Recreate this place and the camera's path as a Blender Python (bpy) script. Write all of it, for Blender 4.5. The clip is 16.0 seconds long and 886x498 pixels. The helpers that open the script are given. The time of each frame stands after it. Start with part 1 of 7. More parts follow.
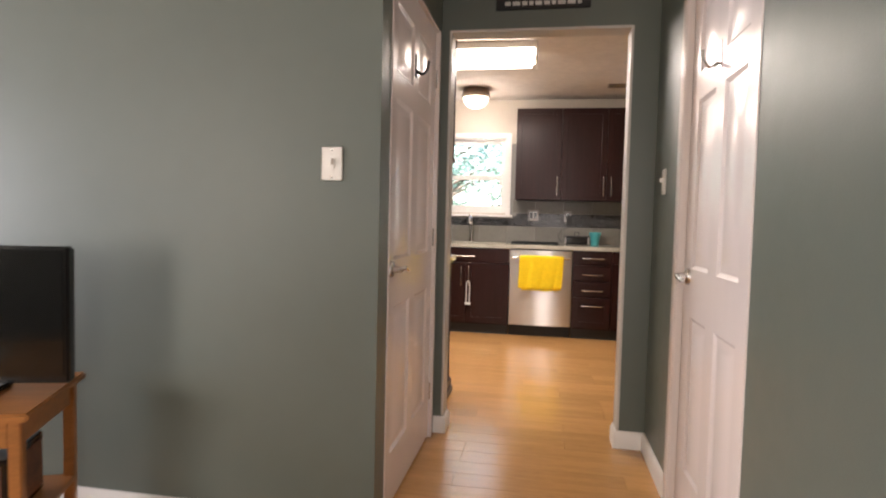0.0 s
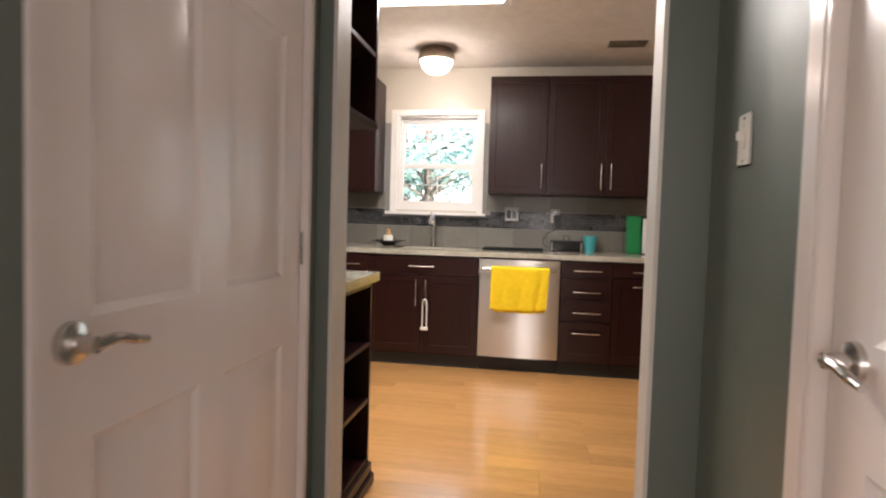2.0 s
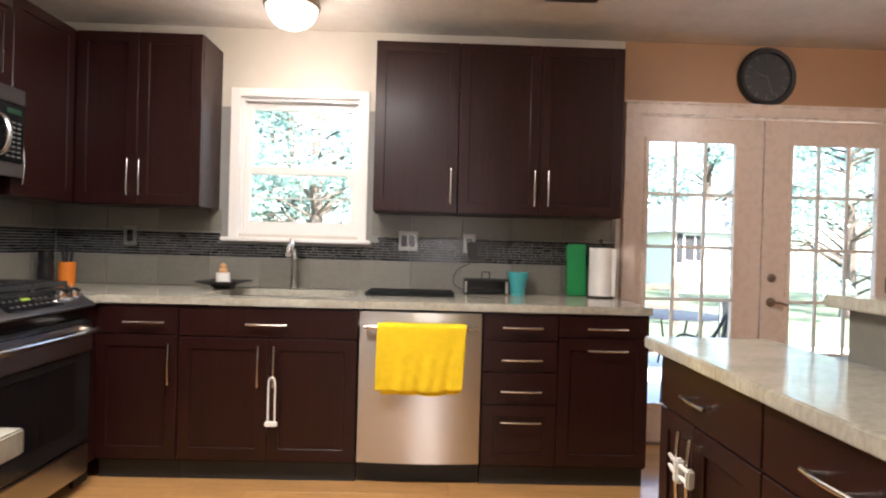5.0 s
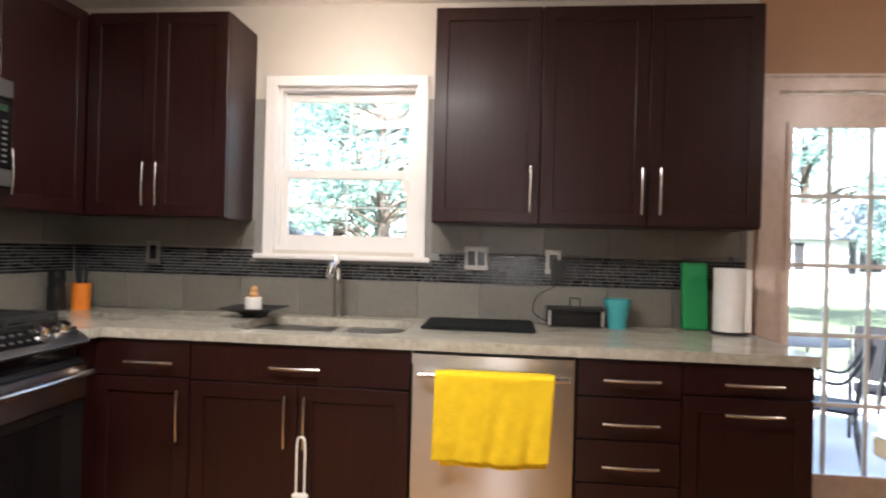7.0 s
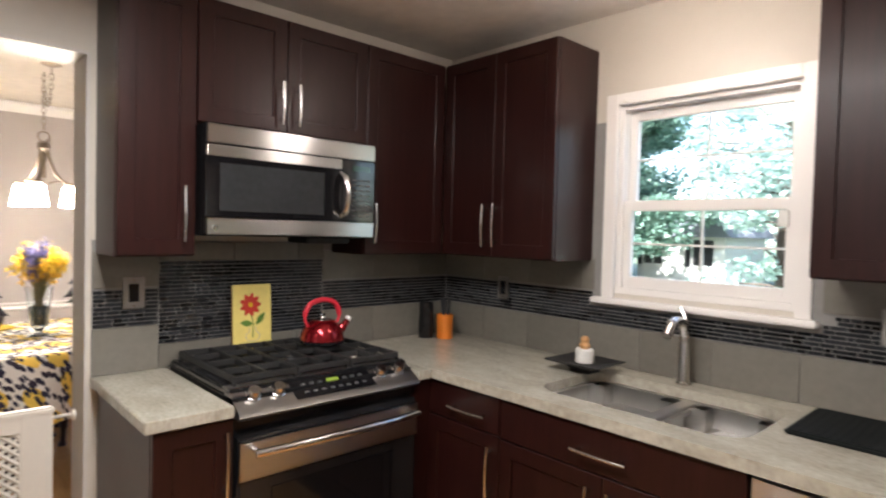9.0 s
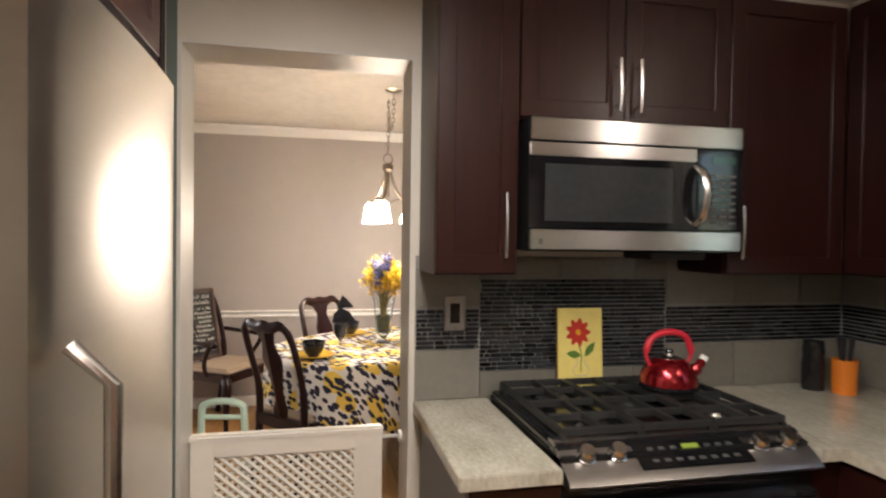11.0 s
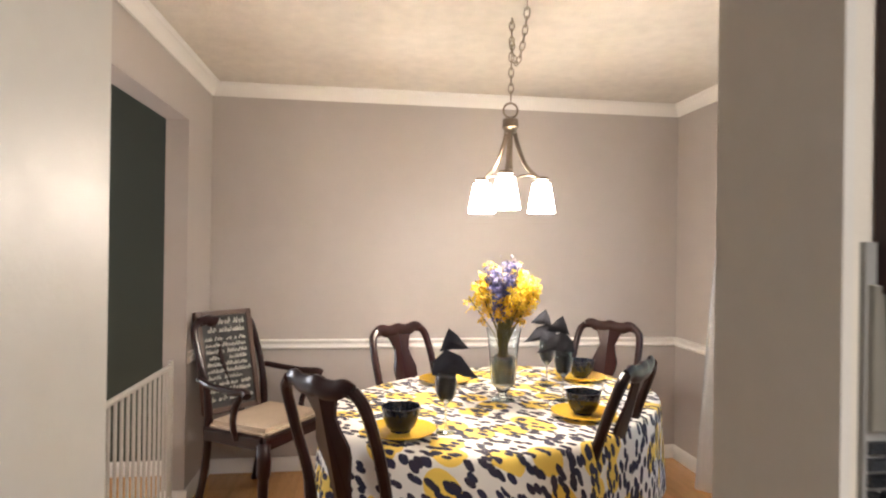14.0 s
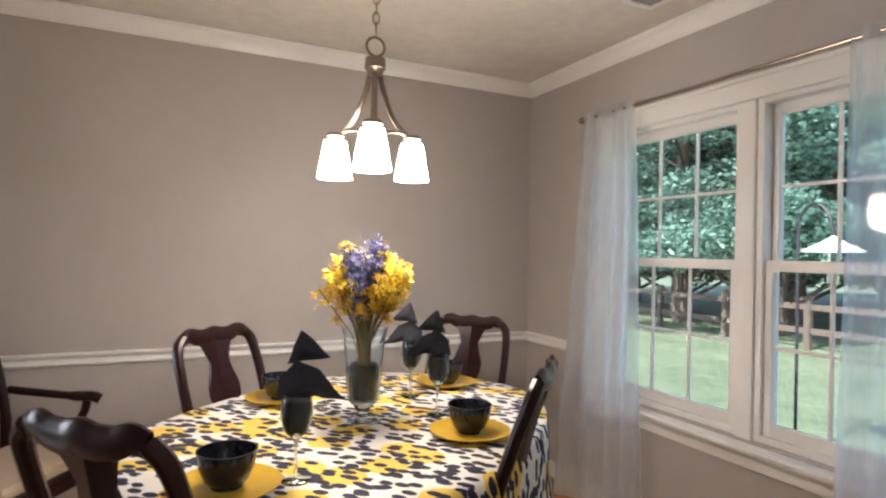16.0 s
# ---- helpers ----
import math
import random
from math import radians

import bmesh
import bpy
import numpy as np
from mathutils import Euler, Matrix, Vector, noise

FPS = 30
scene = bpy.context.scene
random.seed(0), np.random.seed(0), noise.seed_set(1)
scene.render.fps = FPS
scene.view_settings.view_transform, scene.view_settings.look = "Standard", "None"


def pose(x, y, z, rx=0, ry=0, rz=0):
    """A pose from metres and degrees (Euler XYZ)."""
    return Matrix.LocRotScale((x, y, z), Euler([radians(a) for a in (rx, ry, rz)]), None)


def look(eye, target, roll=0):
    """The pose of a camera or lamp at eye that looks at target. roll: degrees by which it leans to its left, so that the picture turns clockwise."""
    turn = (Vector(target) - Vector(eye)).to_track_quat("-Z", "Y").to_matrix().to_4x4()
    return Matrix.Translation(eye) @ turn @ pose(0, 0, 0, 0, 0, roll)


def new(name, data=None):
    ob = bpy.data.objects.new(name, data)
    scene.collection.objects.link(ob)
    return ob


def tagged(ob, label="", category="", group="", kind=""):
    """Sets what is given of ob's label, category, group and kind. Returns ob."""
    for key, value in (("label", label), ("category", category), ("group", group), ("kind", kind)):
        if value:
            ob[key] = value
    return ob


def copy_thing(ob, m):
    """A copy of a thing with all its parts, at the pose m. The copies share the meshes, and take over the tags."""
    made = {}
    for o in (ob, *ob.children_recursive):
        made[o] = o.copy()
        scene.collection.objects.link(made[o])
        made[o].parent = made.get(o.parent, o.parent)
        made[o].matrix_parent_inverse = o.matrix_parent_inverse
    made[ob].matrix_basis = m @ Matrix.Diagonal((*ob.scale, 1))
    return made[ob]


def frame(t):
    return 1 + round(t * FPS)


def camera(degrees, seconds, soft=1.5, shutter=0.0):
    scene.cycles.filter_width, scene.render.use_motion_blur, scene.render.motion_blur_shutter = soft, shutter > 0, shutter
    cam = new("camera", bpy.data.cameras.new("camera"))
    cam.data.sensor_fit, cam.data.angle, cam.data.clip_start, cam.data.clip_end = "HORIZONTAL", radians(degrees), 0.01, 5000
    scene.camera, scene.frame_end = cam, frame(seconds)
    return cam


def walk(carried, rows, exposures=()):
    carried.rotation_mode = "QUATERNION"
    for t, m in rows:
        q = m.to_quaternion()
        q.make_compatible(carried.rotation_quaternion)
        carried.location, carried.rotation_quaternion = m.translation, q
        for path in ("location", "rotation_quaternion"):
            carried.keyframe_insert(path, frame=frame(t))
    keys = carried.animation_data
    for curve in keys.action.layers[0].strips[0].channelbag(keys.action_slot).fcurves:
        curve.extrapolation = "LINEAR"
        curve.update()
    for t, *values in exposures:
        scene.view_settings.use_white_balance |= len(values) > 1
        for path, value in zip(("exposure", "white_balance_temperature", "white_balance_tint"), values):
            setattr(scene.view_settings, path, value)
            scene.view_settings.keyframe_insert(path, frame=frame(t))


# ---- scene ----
cam = camera(74.6, 16.0, soft=2.1, shutter=0.4)
PATH = [
    (0, (0.197, 0.072, 1.137), (-0.14, 2.041, 1.039), 1.4),
    (0.5, (0.233, 0.412, 1.142), (-0.101, 2.381, 1.037), 1.6),
    (1, (0.298, 0.772, 1.129), (-0.038, 2.741, 1.029), 1.7),
    (1.5, (0.282, 1.103, 1.144), (-0.038, 3.074, 1.04), 1.7),
    (2, (0.275, 1.473, 1.135), (-0.029, 3.447, 1.041), 1.7),
    (2.5, (0.252, 1.847, 1.141), (-0.03, 3.825, 1.053), 1.6),
    (3, (0.274, 2.136, 1.15), (0.013, 4.118, 1.07), 1.7),
    (3.5, (0.254, 2.424, 1.17), (0.049, 4.413, 1.106), 1.5),
    (4, (0.236, 2.647, 1.18), (0.122, 4.643, 1.131), 1.7),
    (4.2, (0.209, 2.735, 1.178), (0.152, 4.734, 1.138), 1.7),
    (6.3, (0.247, 3.472, 1.232), (0.321, 5.471, 1.24), 1.5),
    (6.5, (0.243, 3.564, 1.232), (0.255, 5.564, 1.240), 1.3),
    (7, (0.202, 3.708, 1.255), (0.005, 5.699, 1.258), 1.5),
    (7.5, (0.232, 3.828, 1.313), (-0.284, 5.76, 1.294), 1.5),
    (8, (0.364, 3.983, 1.385), (-0.556, 5.758, 1.349), 1.7),
    (8.5, (0.41, 4.124, 1.446), (-0.804, 5.713, 1.397), 1.7),
    (9, (0.428, 4.244, 1.489), (-1.036, 5.606, 1.43), 1.5),
    (9.5, (0.404, 4.315, 1.499), (-1.252, 5.434, 1.446), 1.3),
    (10, (0.332, 4.357, 1.515), (-1.468, 5.227, 1.454), 1.2),
    (10.2, (0.286, 4.412, 1.512), (-1.568, 5.159, 1.453), 1.2),
    (12.5, (-0.858, 4.402, 1.433), (-2.839, 4.675, 1.414), 0.7),
    (13, (-1.109, 4.396, 1.414), (-3.096, 4.625, 1.412), 0.7),
    (13.5, (-1.334, 4.342, 1.408), (-3.321, 4.568, 1.416), 0.7),
    (14, (-1.532, 4.282, 1.412), (-3.514, 4.543, 1.414), 0.8),
    (14.5, (-1.718, 4.262, 1.378), (-3.686, 4.62, 1.394), 1.0),
    (15, (-1.885, 4.255, 1.38), (-3.817, 4.772, 1.397), 1.0),
    (15.5, (-2.05, 4.243, 1.352), (-3.914, 4.966, 1.378), 1.3),
    (16, (-2.136, 4.265, 1.331), (-3.938, 5.131, 1.343), 1.2),
]
walk(cam, [(t, look(eye, target, roll)) for t, eye, target, roll in PATH], exposures=((0, 2.9, 6600, 14), (1.5, 2.85, 6350, 12), (4.2, 3.02, 6250, 11), (8.0, 2.78, 6150, 11), (9.0, 2.62, 6150, 11), (10.2, 2.38, 6450, 10), (12.5, 2.36, 6600, 11), (13.0, 2.48, 6600, 11), (14.0, 2.6, 6250, 10), (14.5, 2.45, 6050, 10), (15.5, 2.0, 6000, 10), (16.0, 1.8, 6000, 10)))

# ---- world, sun, large lights ----
world = bpy.data.worlds.new("sky")
scene.world = world
world.use_nodes = True
wn = world.node_tree
sky = wn.nodes.new("ShaderNodeTexSky")
sky.sky_type, sky.sun_disc = "NISHITA", False
sky.sun_elevation, sky.sun_rotation = radians(43), radians(160)
wn.links.new(sky.outputs[0], wn.nodes["Background"].inputs[0])
wn.nodes["Background"].inputs[1].default_value = 0.15


def lamp(name, kind, power, m, colour, **more):
    data = bpy.data.lights.new(name, kind)
    data.energy, data.color = power, colour
    for key, value in more.items():
        if key == "size":
            data.size = value
        elif key == "size_y":
            data.shape, data.size_y = "RECTANGLE", value
        elif key == "angle":
            data.angle = value
        elif key == "radius":
            data.shadow_soft_size = value
    ob = new(name, data)
    ob.matrix_world = m
    return ob


lamp("sun", "SUN", 5.0, look((8, -22, 30), (0, 9, 0)), (1, 0.95, 0.88), angle=radians(0.6))
WARM, TUBE = (1.0, 0.855, 0.76), (1.0, 0.94, 0.88)
lamp("tube_light", "AREA", 7.8, look((-0.50, 4.62, 2.328), (-0.50, 4.62, 0)), TUBE, size=1.15, size_y=0.26)
lamp("dome_light", "POINT", 1.7, pose(-0.52, 6.02, 2.19), WARM, radius=0.09)
for ang in (-20, 100, 220):
    lamp("shade_light", "POINT", 1.6, pose(-4.02 + 0.155 * math.cos(radians(ang)), 4.90 + 0.155 * math.sin(radians(ang)), 1.555), WARM, radius=0.05)
lamp("living_window_light", "AREA", 12.5, look((-2.7, -2.15, 1.35), (-0.3, 2.0, 1.1)), (1.0, 0.91, 0.80), size=1.9, size_y=1.5)
lamp("living_window_light_centre", "AREA", 5.5, look((0.45, -2.15, 1.40), (0.2, 2.6, 1.2)), (1.0, 0.91, 0.86), size=0.9, size_y=1.3)
# added fill that brightens the east hall wall and door; no window stands here
lamp("hall_fill_light_west", "AREA", 36, look((-5.28, 0.75, 1.15), (0.7, 1.9, 1.0)), (0.95, 0.95, 1.0), size=1.2, size_y=1.5)
lamp("breakfast_ceiling_light", "POINT", 3.2, pose(2.45, 4.85, 2.30), WARM, radius=0.12)

# ---- materials ----


def mat(name, colour, rough=0.5, metal=0.0, var=0.12, scale=6.0, stretch=(1, 1, 1), bump=0.0, bscale=40.0, second=None, spec=0.5, coat=0.0, islands=False, objects=False, rvar=0.08, rand=0.9, brushed=0.0):
    """A painted, wooden, stone or metal surface with grain at two scales."""
    m = bpy.data.materials.new(name)
    m.use_nodes = True
    t = m.node_tree
    b = t.nodes["Principled BSDF"]
    b.inputs["Metallic"].default_value = metal
    b.inputs["Specular IOR Level"].default_value = spec
    b.inputs["Coat Weight"].default_value = coat
    b.inputs["Coat Roughness"].default_value = 0.12
    if brushed:
        up = t.nodes.new("ShaderNodeCombineXYZ")
        up.inputs[2].default_value = 1.0
        t.links.new(up.outputs[0], b.inputs["Tangent"])
        b.inputs["Anisotropic"].default_value = brushed
    tc = t.nodes.new("ShaderNodeTexCoord")
    mp = t.nodes.new("ShaderNodeMapping")
    mp.inputs["Scale"].default_value = stretch
    t.links.new(tc.outputs["Object"], mp.inputs[0])
    n1 = t.nodes.new("ShaderNodeTexNoise")
    n1.inputs["Scale"].default_value, n1.inputs["Detail"].default_value = scale, 6
    n2 = t.nodes.new("ShaderNodeTexNoise")
    n2.inputs["Scale"].default_value, n2.inputs["Detail"].default_value = scale * 7.3, 4
    for n in (n1, n2):
        t.links.new(mp.outputs[0], n.inputs["Vector"])
    add = t.nodes.new("ShaderNodeMath")
    add.operation = "ADD"
    t.links.new(n1.outputs[0], add.inputs[0])
    t.links.new(n2.outputs[0], add.inputs[1])
    last = add
    if islands or objects:
        rnd = t.nodes.new("ShaderNodeNewGeometry" if islands else "ShaderNodeObjectInfo")
        k = t.nodes.new("ShaderNodeMath")
        k.operation = "MULTIPLY_ADD"
        t.links.new(rnd.outputs["Random Per Island" if islands else "Random"], k.inputs[0])
        k.inputs[1].default_value = rand
        t.links.new(add.outputs[0], k.inputs[2])
        sub = t.nodes.new("ShaderNodeMath")
        sub.operation = "SUBTRACT"
        t.links.new(k.outputs[0], sub.inputs[0])
        sub.inputs[1].default_value = rand / 2
        last = sub
    ramp = t.nodes.new("ShaderNodeMapRange")
    ramp.inputs[1].default_value, ramp.inputs[2].default_value = 0.55, 1.45
    t.links.new(last.outputs[0], ramp.inputs[0])
    mix = t.nodes.new("ShaderNodeMix")
    mix.data_type = "RGBA"
    lo = [c * (1 - var) for c in colour]
    hi = list(second) if second else [min(1, c * (1 + var)) for c in colour]
    mix.inputs[6].default_value, mix.inputs[7].default_value = (*lo, 1), (*hi, 1)
    t.links.new(ramp.outputs[0], mix.inputs[0])
    t.links.new(mix.outputs[2], b.inputs["Base Color"])
    rr = t.nodes.new("ShaderNodeMapRange")
    rr.inputs[3].default_value, rr.inputs[4].default_value = max(0.02, rough - rvar), min(1, rough + rvar)
    t.links.new(n2.outputs[0], rr.inputs[0])
    t.links.new(rr.outputs[0], b.inputs["Roughness"])
    if bump:
        n3 = t.nodes.new("ShaderNodeTexNoise")
        n3.inputs["Scale"].default_value, n3.inputs["Detail"].default_value = bscale, 5
        t.links.new(mp.outputs[0], n3.inputs["Vector"])
        bp = t.nodes.new("ShaderNodeBump")
        bp.inputs["Strength"].default_value, bp.inputs["Distance"].default_value = bump, 0.004
        t.links.new(n3.outputs[0], bp.inputs["Height"])
        t.links.new(bp.outputs[0], b.inputs["Normal"])
    return m


def glow(name, colour, strength, base=(0.85, 0.83, 0.78)):
    m = bpy.data.materials.new(name)
    m.use_nodes = True
    b = m.node_tree.nodes["Principled BSDF"]
    b.inputs["Base Color"].default_value = (*base, 1)
    b.inputs["Roughness"].default_value = 0.35
    b.inputs["Emission Color"].default_value = (*colour, 1)
    b.inputs["Emission Strength"].default_value = strength
    return m


def pane_mat(name, tint=(1, 1, 1), gloss=0.06):
    m = bpy.data.materials.new(name)
    m.use_nodes = True
    t = m.node_tree
    out = t.nodes["Material Output"]
    a, g, mx = t.nodes.new("ShaderNodeBsdfTransparent"), t.nodes.new("ShaderNodeBsdfGlossy"), t.nodes.new("ShaderNodeMixShader")
    a.inputs[0].default_value = (*tint, 1)
    g.inputs["Roughness"].default_value = 0.02
    mx.inputs[0].default_value = gloss
    t.links.new(a.outputs[0], mx.inputs[1])
    t.links.new(g.outputs[0], mx.inputs[2])
    t.links.new(mx.outputs[0], out.inputs[0])
    return m


def crystal_mat(name, tint):
    m = bpy.data.materials.new(name)
    m.use_nodes = True
    t = m.node_tree
    g = t.nodes.new("ShaderNodeBsdfGlass")
    g.inputs["Color"].default_value = (*tint, 1)
    g.inputs["Roughness"].default_value, g.inputs["IOR"].default_value = 0.01, 1.46
    t.links.new(g.outputs[0], t.nodes["Material Output"].inputs[0])
    return m


def sheer_mat():
    m = bpy.data.materials.new("sheer_voile")
    m.use_nodes = True
    t = m.node_tree
    out = t.nodes["Material Output"]
    a, d, tr = t.nodes.new("ShaderNodeBsdfTransparent"), t.nodes.new("ShaderNodeBsdfDiffuse"), t.nodes.new("ShaderNodeBsdfTranslucent")
    w = t.nodes.new("ShaderNodeTexNoise")
    w.inputs["Scale"].default_value = 25
    for n in (d, tr):
        n.inputs[0].default_value = (0.86, 0.91, 0.97, 1)
    m1, m2 = t.nodes.new("ShaderNodeMixShader"), t.nodes.new("ShaderNodeMixShader")
    m1.inputs[0].default_value = 0.84
    rng = t.nodes.new("ShaderNodeMapRange")
    rng.inputs[3].default_value, rng.inputs[4].default_value = 0.44, 0.58
    t.links.new(w.outputs[0], rng.inputs[0])
    t.links.new(rng.outputs[0], m2.inputs[0])
    t.links.new(d.outputs[0], m1.inputs[1])
    t.links.new(tr.outputs[0], m1.inputs[2])
    t.links.new(a.outputs[0], m2.inputs[1])
    t.links.new(m1.outputs[0], m2.inputs[2])
    t.links.new(m2.outputs[0], out.inputs[0])
    return m


def cloth_mat():
    """White cotton printed with lemons and dark blue leaves."""
    m = bpy.data.materials.new("lemon_print_cotton")
    m.use_nodes = True
    t = m.node_tree
    b = t.nodes["Principled BSDF"]
    b.inputs["Roughness"].default_value = 0.8
    uv = t.nodes.new("ShaderNodeUVMap")
    uv.uv_map = "cloth"
    warp = t.nodes.new("ShaderNodeTexNoise")
    warp.inputs["Scale"].default_value = 14
    t.links.new(uv.outputs[0], warp.inputs["Vector"])

    def spots(rot, sc, scale, size, wob, lo, metric="EUCLIDEAN"):
        mp = t.nodes.new("ShaderNodeMapping")
        mp.inputs["Rotation"].default_value = (0, 0, radians(rot))
        mp.inputs["Scale"].default_value = (sc[0], sc[1], 1)
        ad = t.nodes.new("ShaderNodeVectorMath")
        ad.operation = "MULTIPLY_ADD"
        ad.inputs[1].default_value = (wob, wob, 0)
        t.links.new(warp.outputs["Color"], ad.inputs[0])
        t.links.new(uv.outputs[0], ad.inputs[2])
        t.links.new(ad.outputs[0], mp.inputs[0])
        v = t.nodes.new("ShaderNodeTexVoronoi")
        v.voronoi_dimensions = "2D"
        v.distance = metric
        v.inputs["Scale"].default_value, v.inputs["Randomness"].default_value = scale, 0.85
        t.links.new(mp.outputs[0], v.inputs["Vector"])
        less = t.nodes.new("ShaderNodeMath")
        less.operation = "LESS_THAN"
        t.links.new(v.outputs["Distance"], less.inputs[0])
        less.inputs[1].default_value = size
        keep = t.nodes.new("ShaderNodeSeparateColor")
        t.links.new(v.outputs["Color"], keep.inputs[0])
        gt = t.nodes.new("ShaderNodeMath")
        gt.operation = "GREATER_THAN"
        t.links.new(keep.outputs[0], gt.inputs[0])
        gt.inputs[1].default_value = lo
        mu = t.nodes.new("ShaderNodeMath")
        mu.operation = "MULTIPLY"
        t.links.new(less.outputs[0], mu.inputs[0])
        t.links.new(gt.outputs[0], mu.inputs[1])
        return mu.outputs[0]

    colour = None
    for mask, tone in (
        (spots(20, (1, 0.86), 6.8, 0.39, 0.006, 0.24), (0.84, 0.60, 0.11)),
        (spots(35, (1, 0.60), 25, 0.31, 0.010, 0.50), (0.022, 0.018, 0.040)),
        (spots(-50, (1, 0.58), 24, 0.31, 0.010, 0.54), (0.030, 0.022, 0.045)),
        (spots(85, (1, 0.60), 27, 0.31, 0.010, 0.56), (0.020, 0.020, 0.055)),
        (spots(-8, (1, 0.58), 26, 0.30, 0.010, 0.70), (0.018, 0.020, 0.050)),
    ):
        mx = t.nodes.new("ShaderNodeMix")
        mx.data_type = "RGBA"
        if colour is None:
            mx.inputs[6].default_value = (0.82, 0.80, 0.76, 1)
        else:
            t.links.new(colour, mx.inputs[6])
        mx.inputs[7].default_value = (*tone, 1)
        t.links.new(mask, mx.inputs[0])
        colour = mx.outputs[2]
    t.links.new(colour, b.inputs["Base Color"])
    wv = t.nodes.new("ShaderNodeTexNoise")
    wv.inputs["Scale"].default_value = 350
    t.links.new(uv.outputs[0], wv.inputs["Vector"])
    bp = t.nodes.new("ShaderNodeBump")
    bp.inputs["Strength"].default_value, bp.inputs["Distance"].default_value = 0.25, 0.002
    t.links.new(wv.outputs[0], bp.inputs["Height"])
    t.links.new(bp.outputs[0], b.inputs["Normal"])
    return m


SAGE = mat("sage_green_paint", (0.118, 0.142, 0.124), 0.42, var=0.05, scale=1.5, bump=0.10, bscale=160)
GREEN = mat("dark_green_paint", (0.052, 0.064, 0.052), 0.5, var=0.06, scale=1.5, bump=0.10, bscale=160)
CREAM = mat("cream_wall_paint", (0.58, 0.54, 0.47), 0.5, var=0.04, scale=1.5, bump=0.10, bscale=160)
TAN = mat("tan_wall_paint", (0.46, 0.27, 0.15), 0.5, var=0.05, scale=1.5, bump=0.10, bscale=160)
GREY = mat("greige_wall_paint", (0.43, 0.392, 0.370), 0.5, var=0.04, scale=1.2, bump=0.10, bscale=160)
JAMB = mat("pale_jamb_paint", (0.56, 0.54, 0.50), 0.45, var=0.05, scale=3, bump=0.08, bscale=150)
CEIL = mat("textured_ceiling_white", (0.67, 0.62, 0.56), 0.8, var=0.13, scale=1.9, bump=0.55, bscale=55)
TRIM = mat("white_semi_gloss_trim", (0.80, 0.78, 0.75), 0.30, var=0.012, scale=1.5, rvar=0.02)
DOORW = mat("white_door_enamel", (0.74, 0.68, 0.66), 0.22, var=0.02, scale=2, stretch=(1, 1, 0.15), rvar=0.03)
PINKW = mat("warm_white_door_paint", (0.78, 0.66, 0.58), 0.28, var=0.03, scale=3)
WOOD = mat("espresso_stained_wood", (0.0200, 0.0054, 0.0046), 0.34, var=0.45, scale=5, stretch=(9, 9, 0.6), bump=0.05, bscale=60, coat=0.03, spec=0.28)
WOODH = mat("espresso_wood_inside", (0.020, 0.010, 0.008), 0.5, var=0.3, scale=5, stretch=(0.6, 9, 9))
MAHOG = mat("dark_mahogany", (0.018, 0.0046, 0.0042), 0.28, var=0.2, scale=4, stretch=(2, 2, 0.6), rvar=0.0, spec=0.32)
OAK = mat("honey_oak_stand", (0.38, 0.16, 0.045), 0.4, var=0.3, scale=6, stretch=(1, 6, 6), bump=0.08, bscale=50)
FLOOR = mat("honey_wood_floor", (0.52, 0.275, 0.10), 0.20, var=0.22, scale=3.2, stretch=(0.7, 9, 1), bump=0.03, bscale=30, objects=True, coat=0.15, rand=0.40)
FLOORJ = mat("floor_joint_dark", (0.36, 0.185, 0.07), 0.6, var=0.1)
STONE = mat("mottled_grey_granite", (0.38, 0.35, 0.28), 0.13, var=0.30, scale=6, stretch=(1, 2.2, 1), second=(0.52, 0.50, 0.42), bump=0.01)
STEEL = mat("brushed_stainless_steel", (0.56, 0.55, 0.53), 0.28, metal=1.0, var=0.04, scale=4, stretch=(1, 1, 60), brushed=0.85, rvar=0.015)
BASIN = mat("satin_sink_steel", (0.60, 0.59, 0.57), 0.32, metal=1.0, var=0.05, scale=8)
STEELV = mat("brushed_stainless_door", (0.60, 0.58, 0.55), 0.30, metal=1.0, var=0.03, scale=3, stretch=(1, 1, 40), brushed=0.85, rvar=0.01)
CHROME = mat("satin_nickel", (0.62, 0.60, 0.57), 0.22, metal=1.0, var=0.05, scale=20)
PLATE = mat("satin_steel_wall_plate", (0.36, 0.35, 0.33), 0.42, metal=1.0, var=0.08, scale=20)
BRONZE = mat("aged_pewter_metal", (0.30, 0.25, 0.20), 0.32, metal=1.0, var=0.2, scale=20)
BLACK = mat("black_enamel", (0.012, 0.012, 0.013), 0.15, var=0.2, scale=10)
BLACKM = mat("black_cast_iron", (0.018, 0.018, 0.018), 0.55, var=0.3, scale=30, bump=0.2, bscale=200)
SCREEN = mat("black_glass", (0.006, 0.006, 0.007), 0.06, var=0.2)
WHITE = mat("white_plastic", (0.78, 0.77, 0.73), 0.3, var=0.04)
PAPER = mat("white_paper_towel", (0.80, 0.78, 0.74), 0.9, var=0.05, scale=20, bump=0.3, bscale=120)
TILE = mat("grey_ceramic_tile", (0.165, 0.155, 0.130), 0.34, var=0.12, scale=5, objects=True, second=(0.195, 0.185, 0.158))
MOS = mat("dark_glass_mosaic", (0.010, 0.010, 0.012), 0.18, var=0.7, scale=30, objects=True, second=(0.036, 0.039, 0.044), spec=0.32)
MOSI = mat("dark_glass_mosaic_field", (0.010, 0.010, 0.012), 0.18, var=0.7, scale=30, islands=True, second=(0.036, 0.039, 0.044), spec=0.32)
GROUT = mat("grey_grout", (0.24, 0.235, 0.225), 0.85, var=0.1, scale=40)
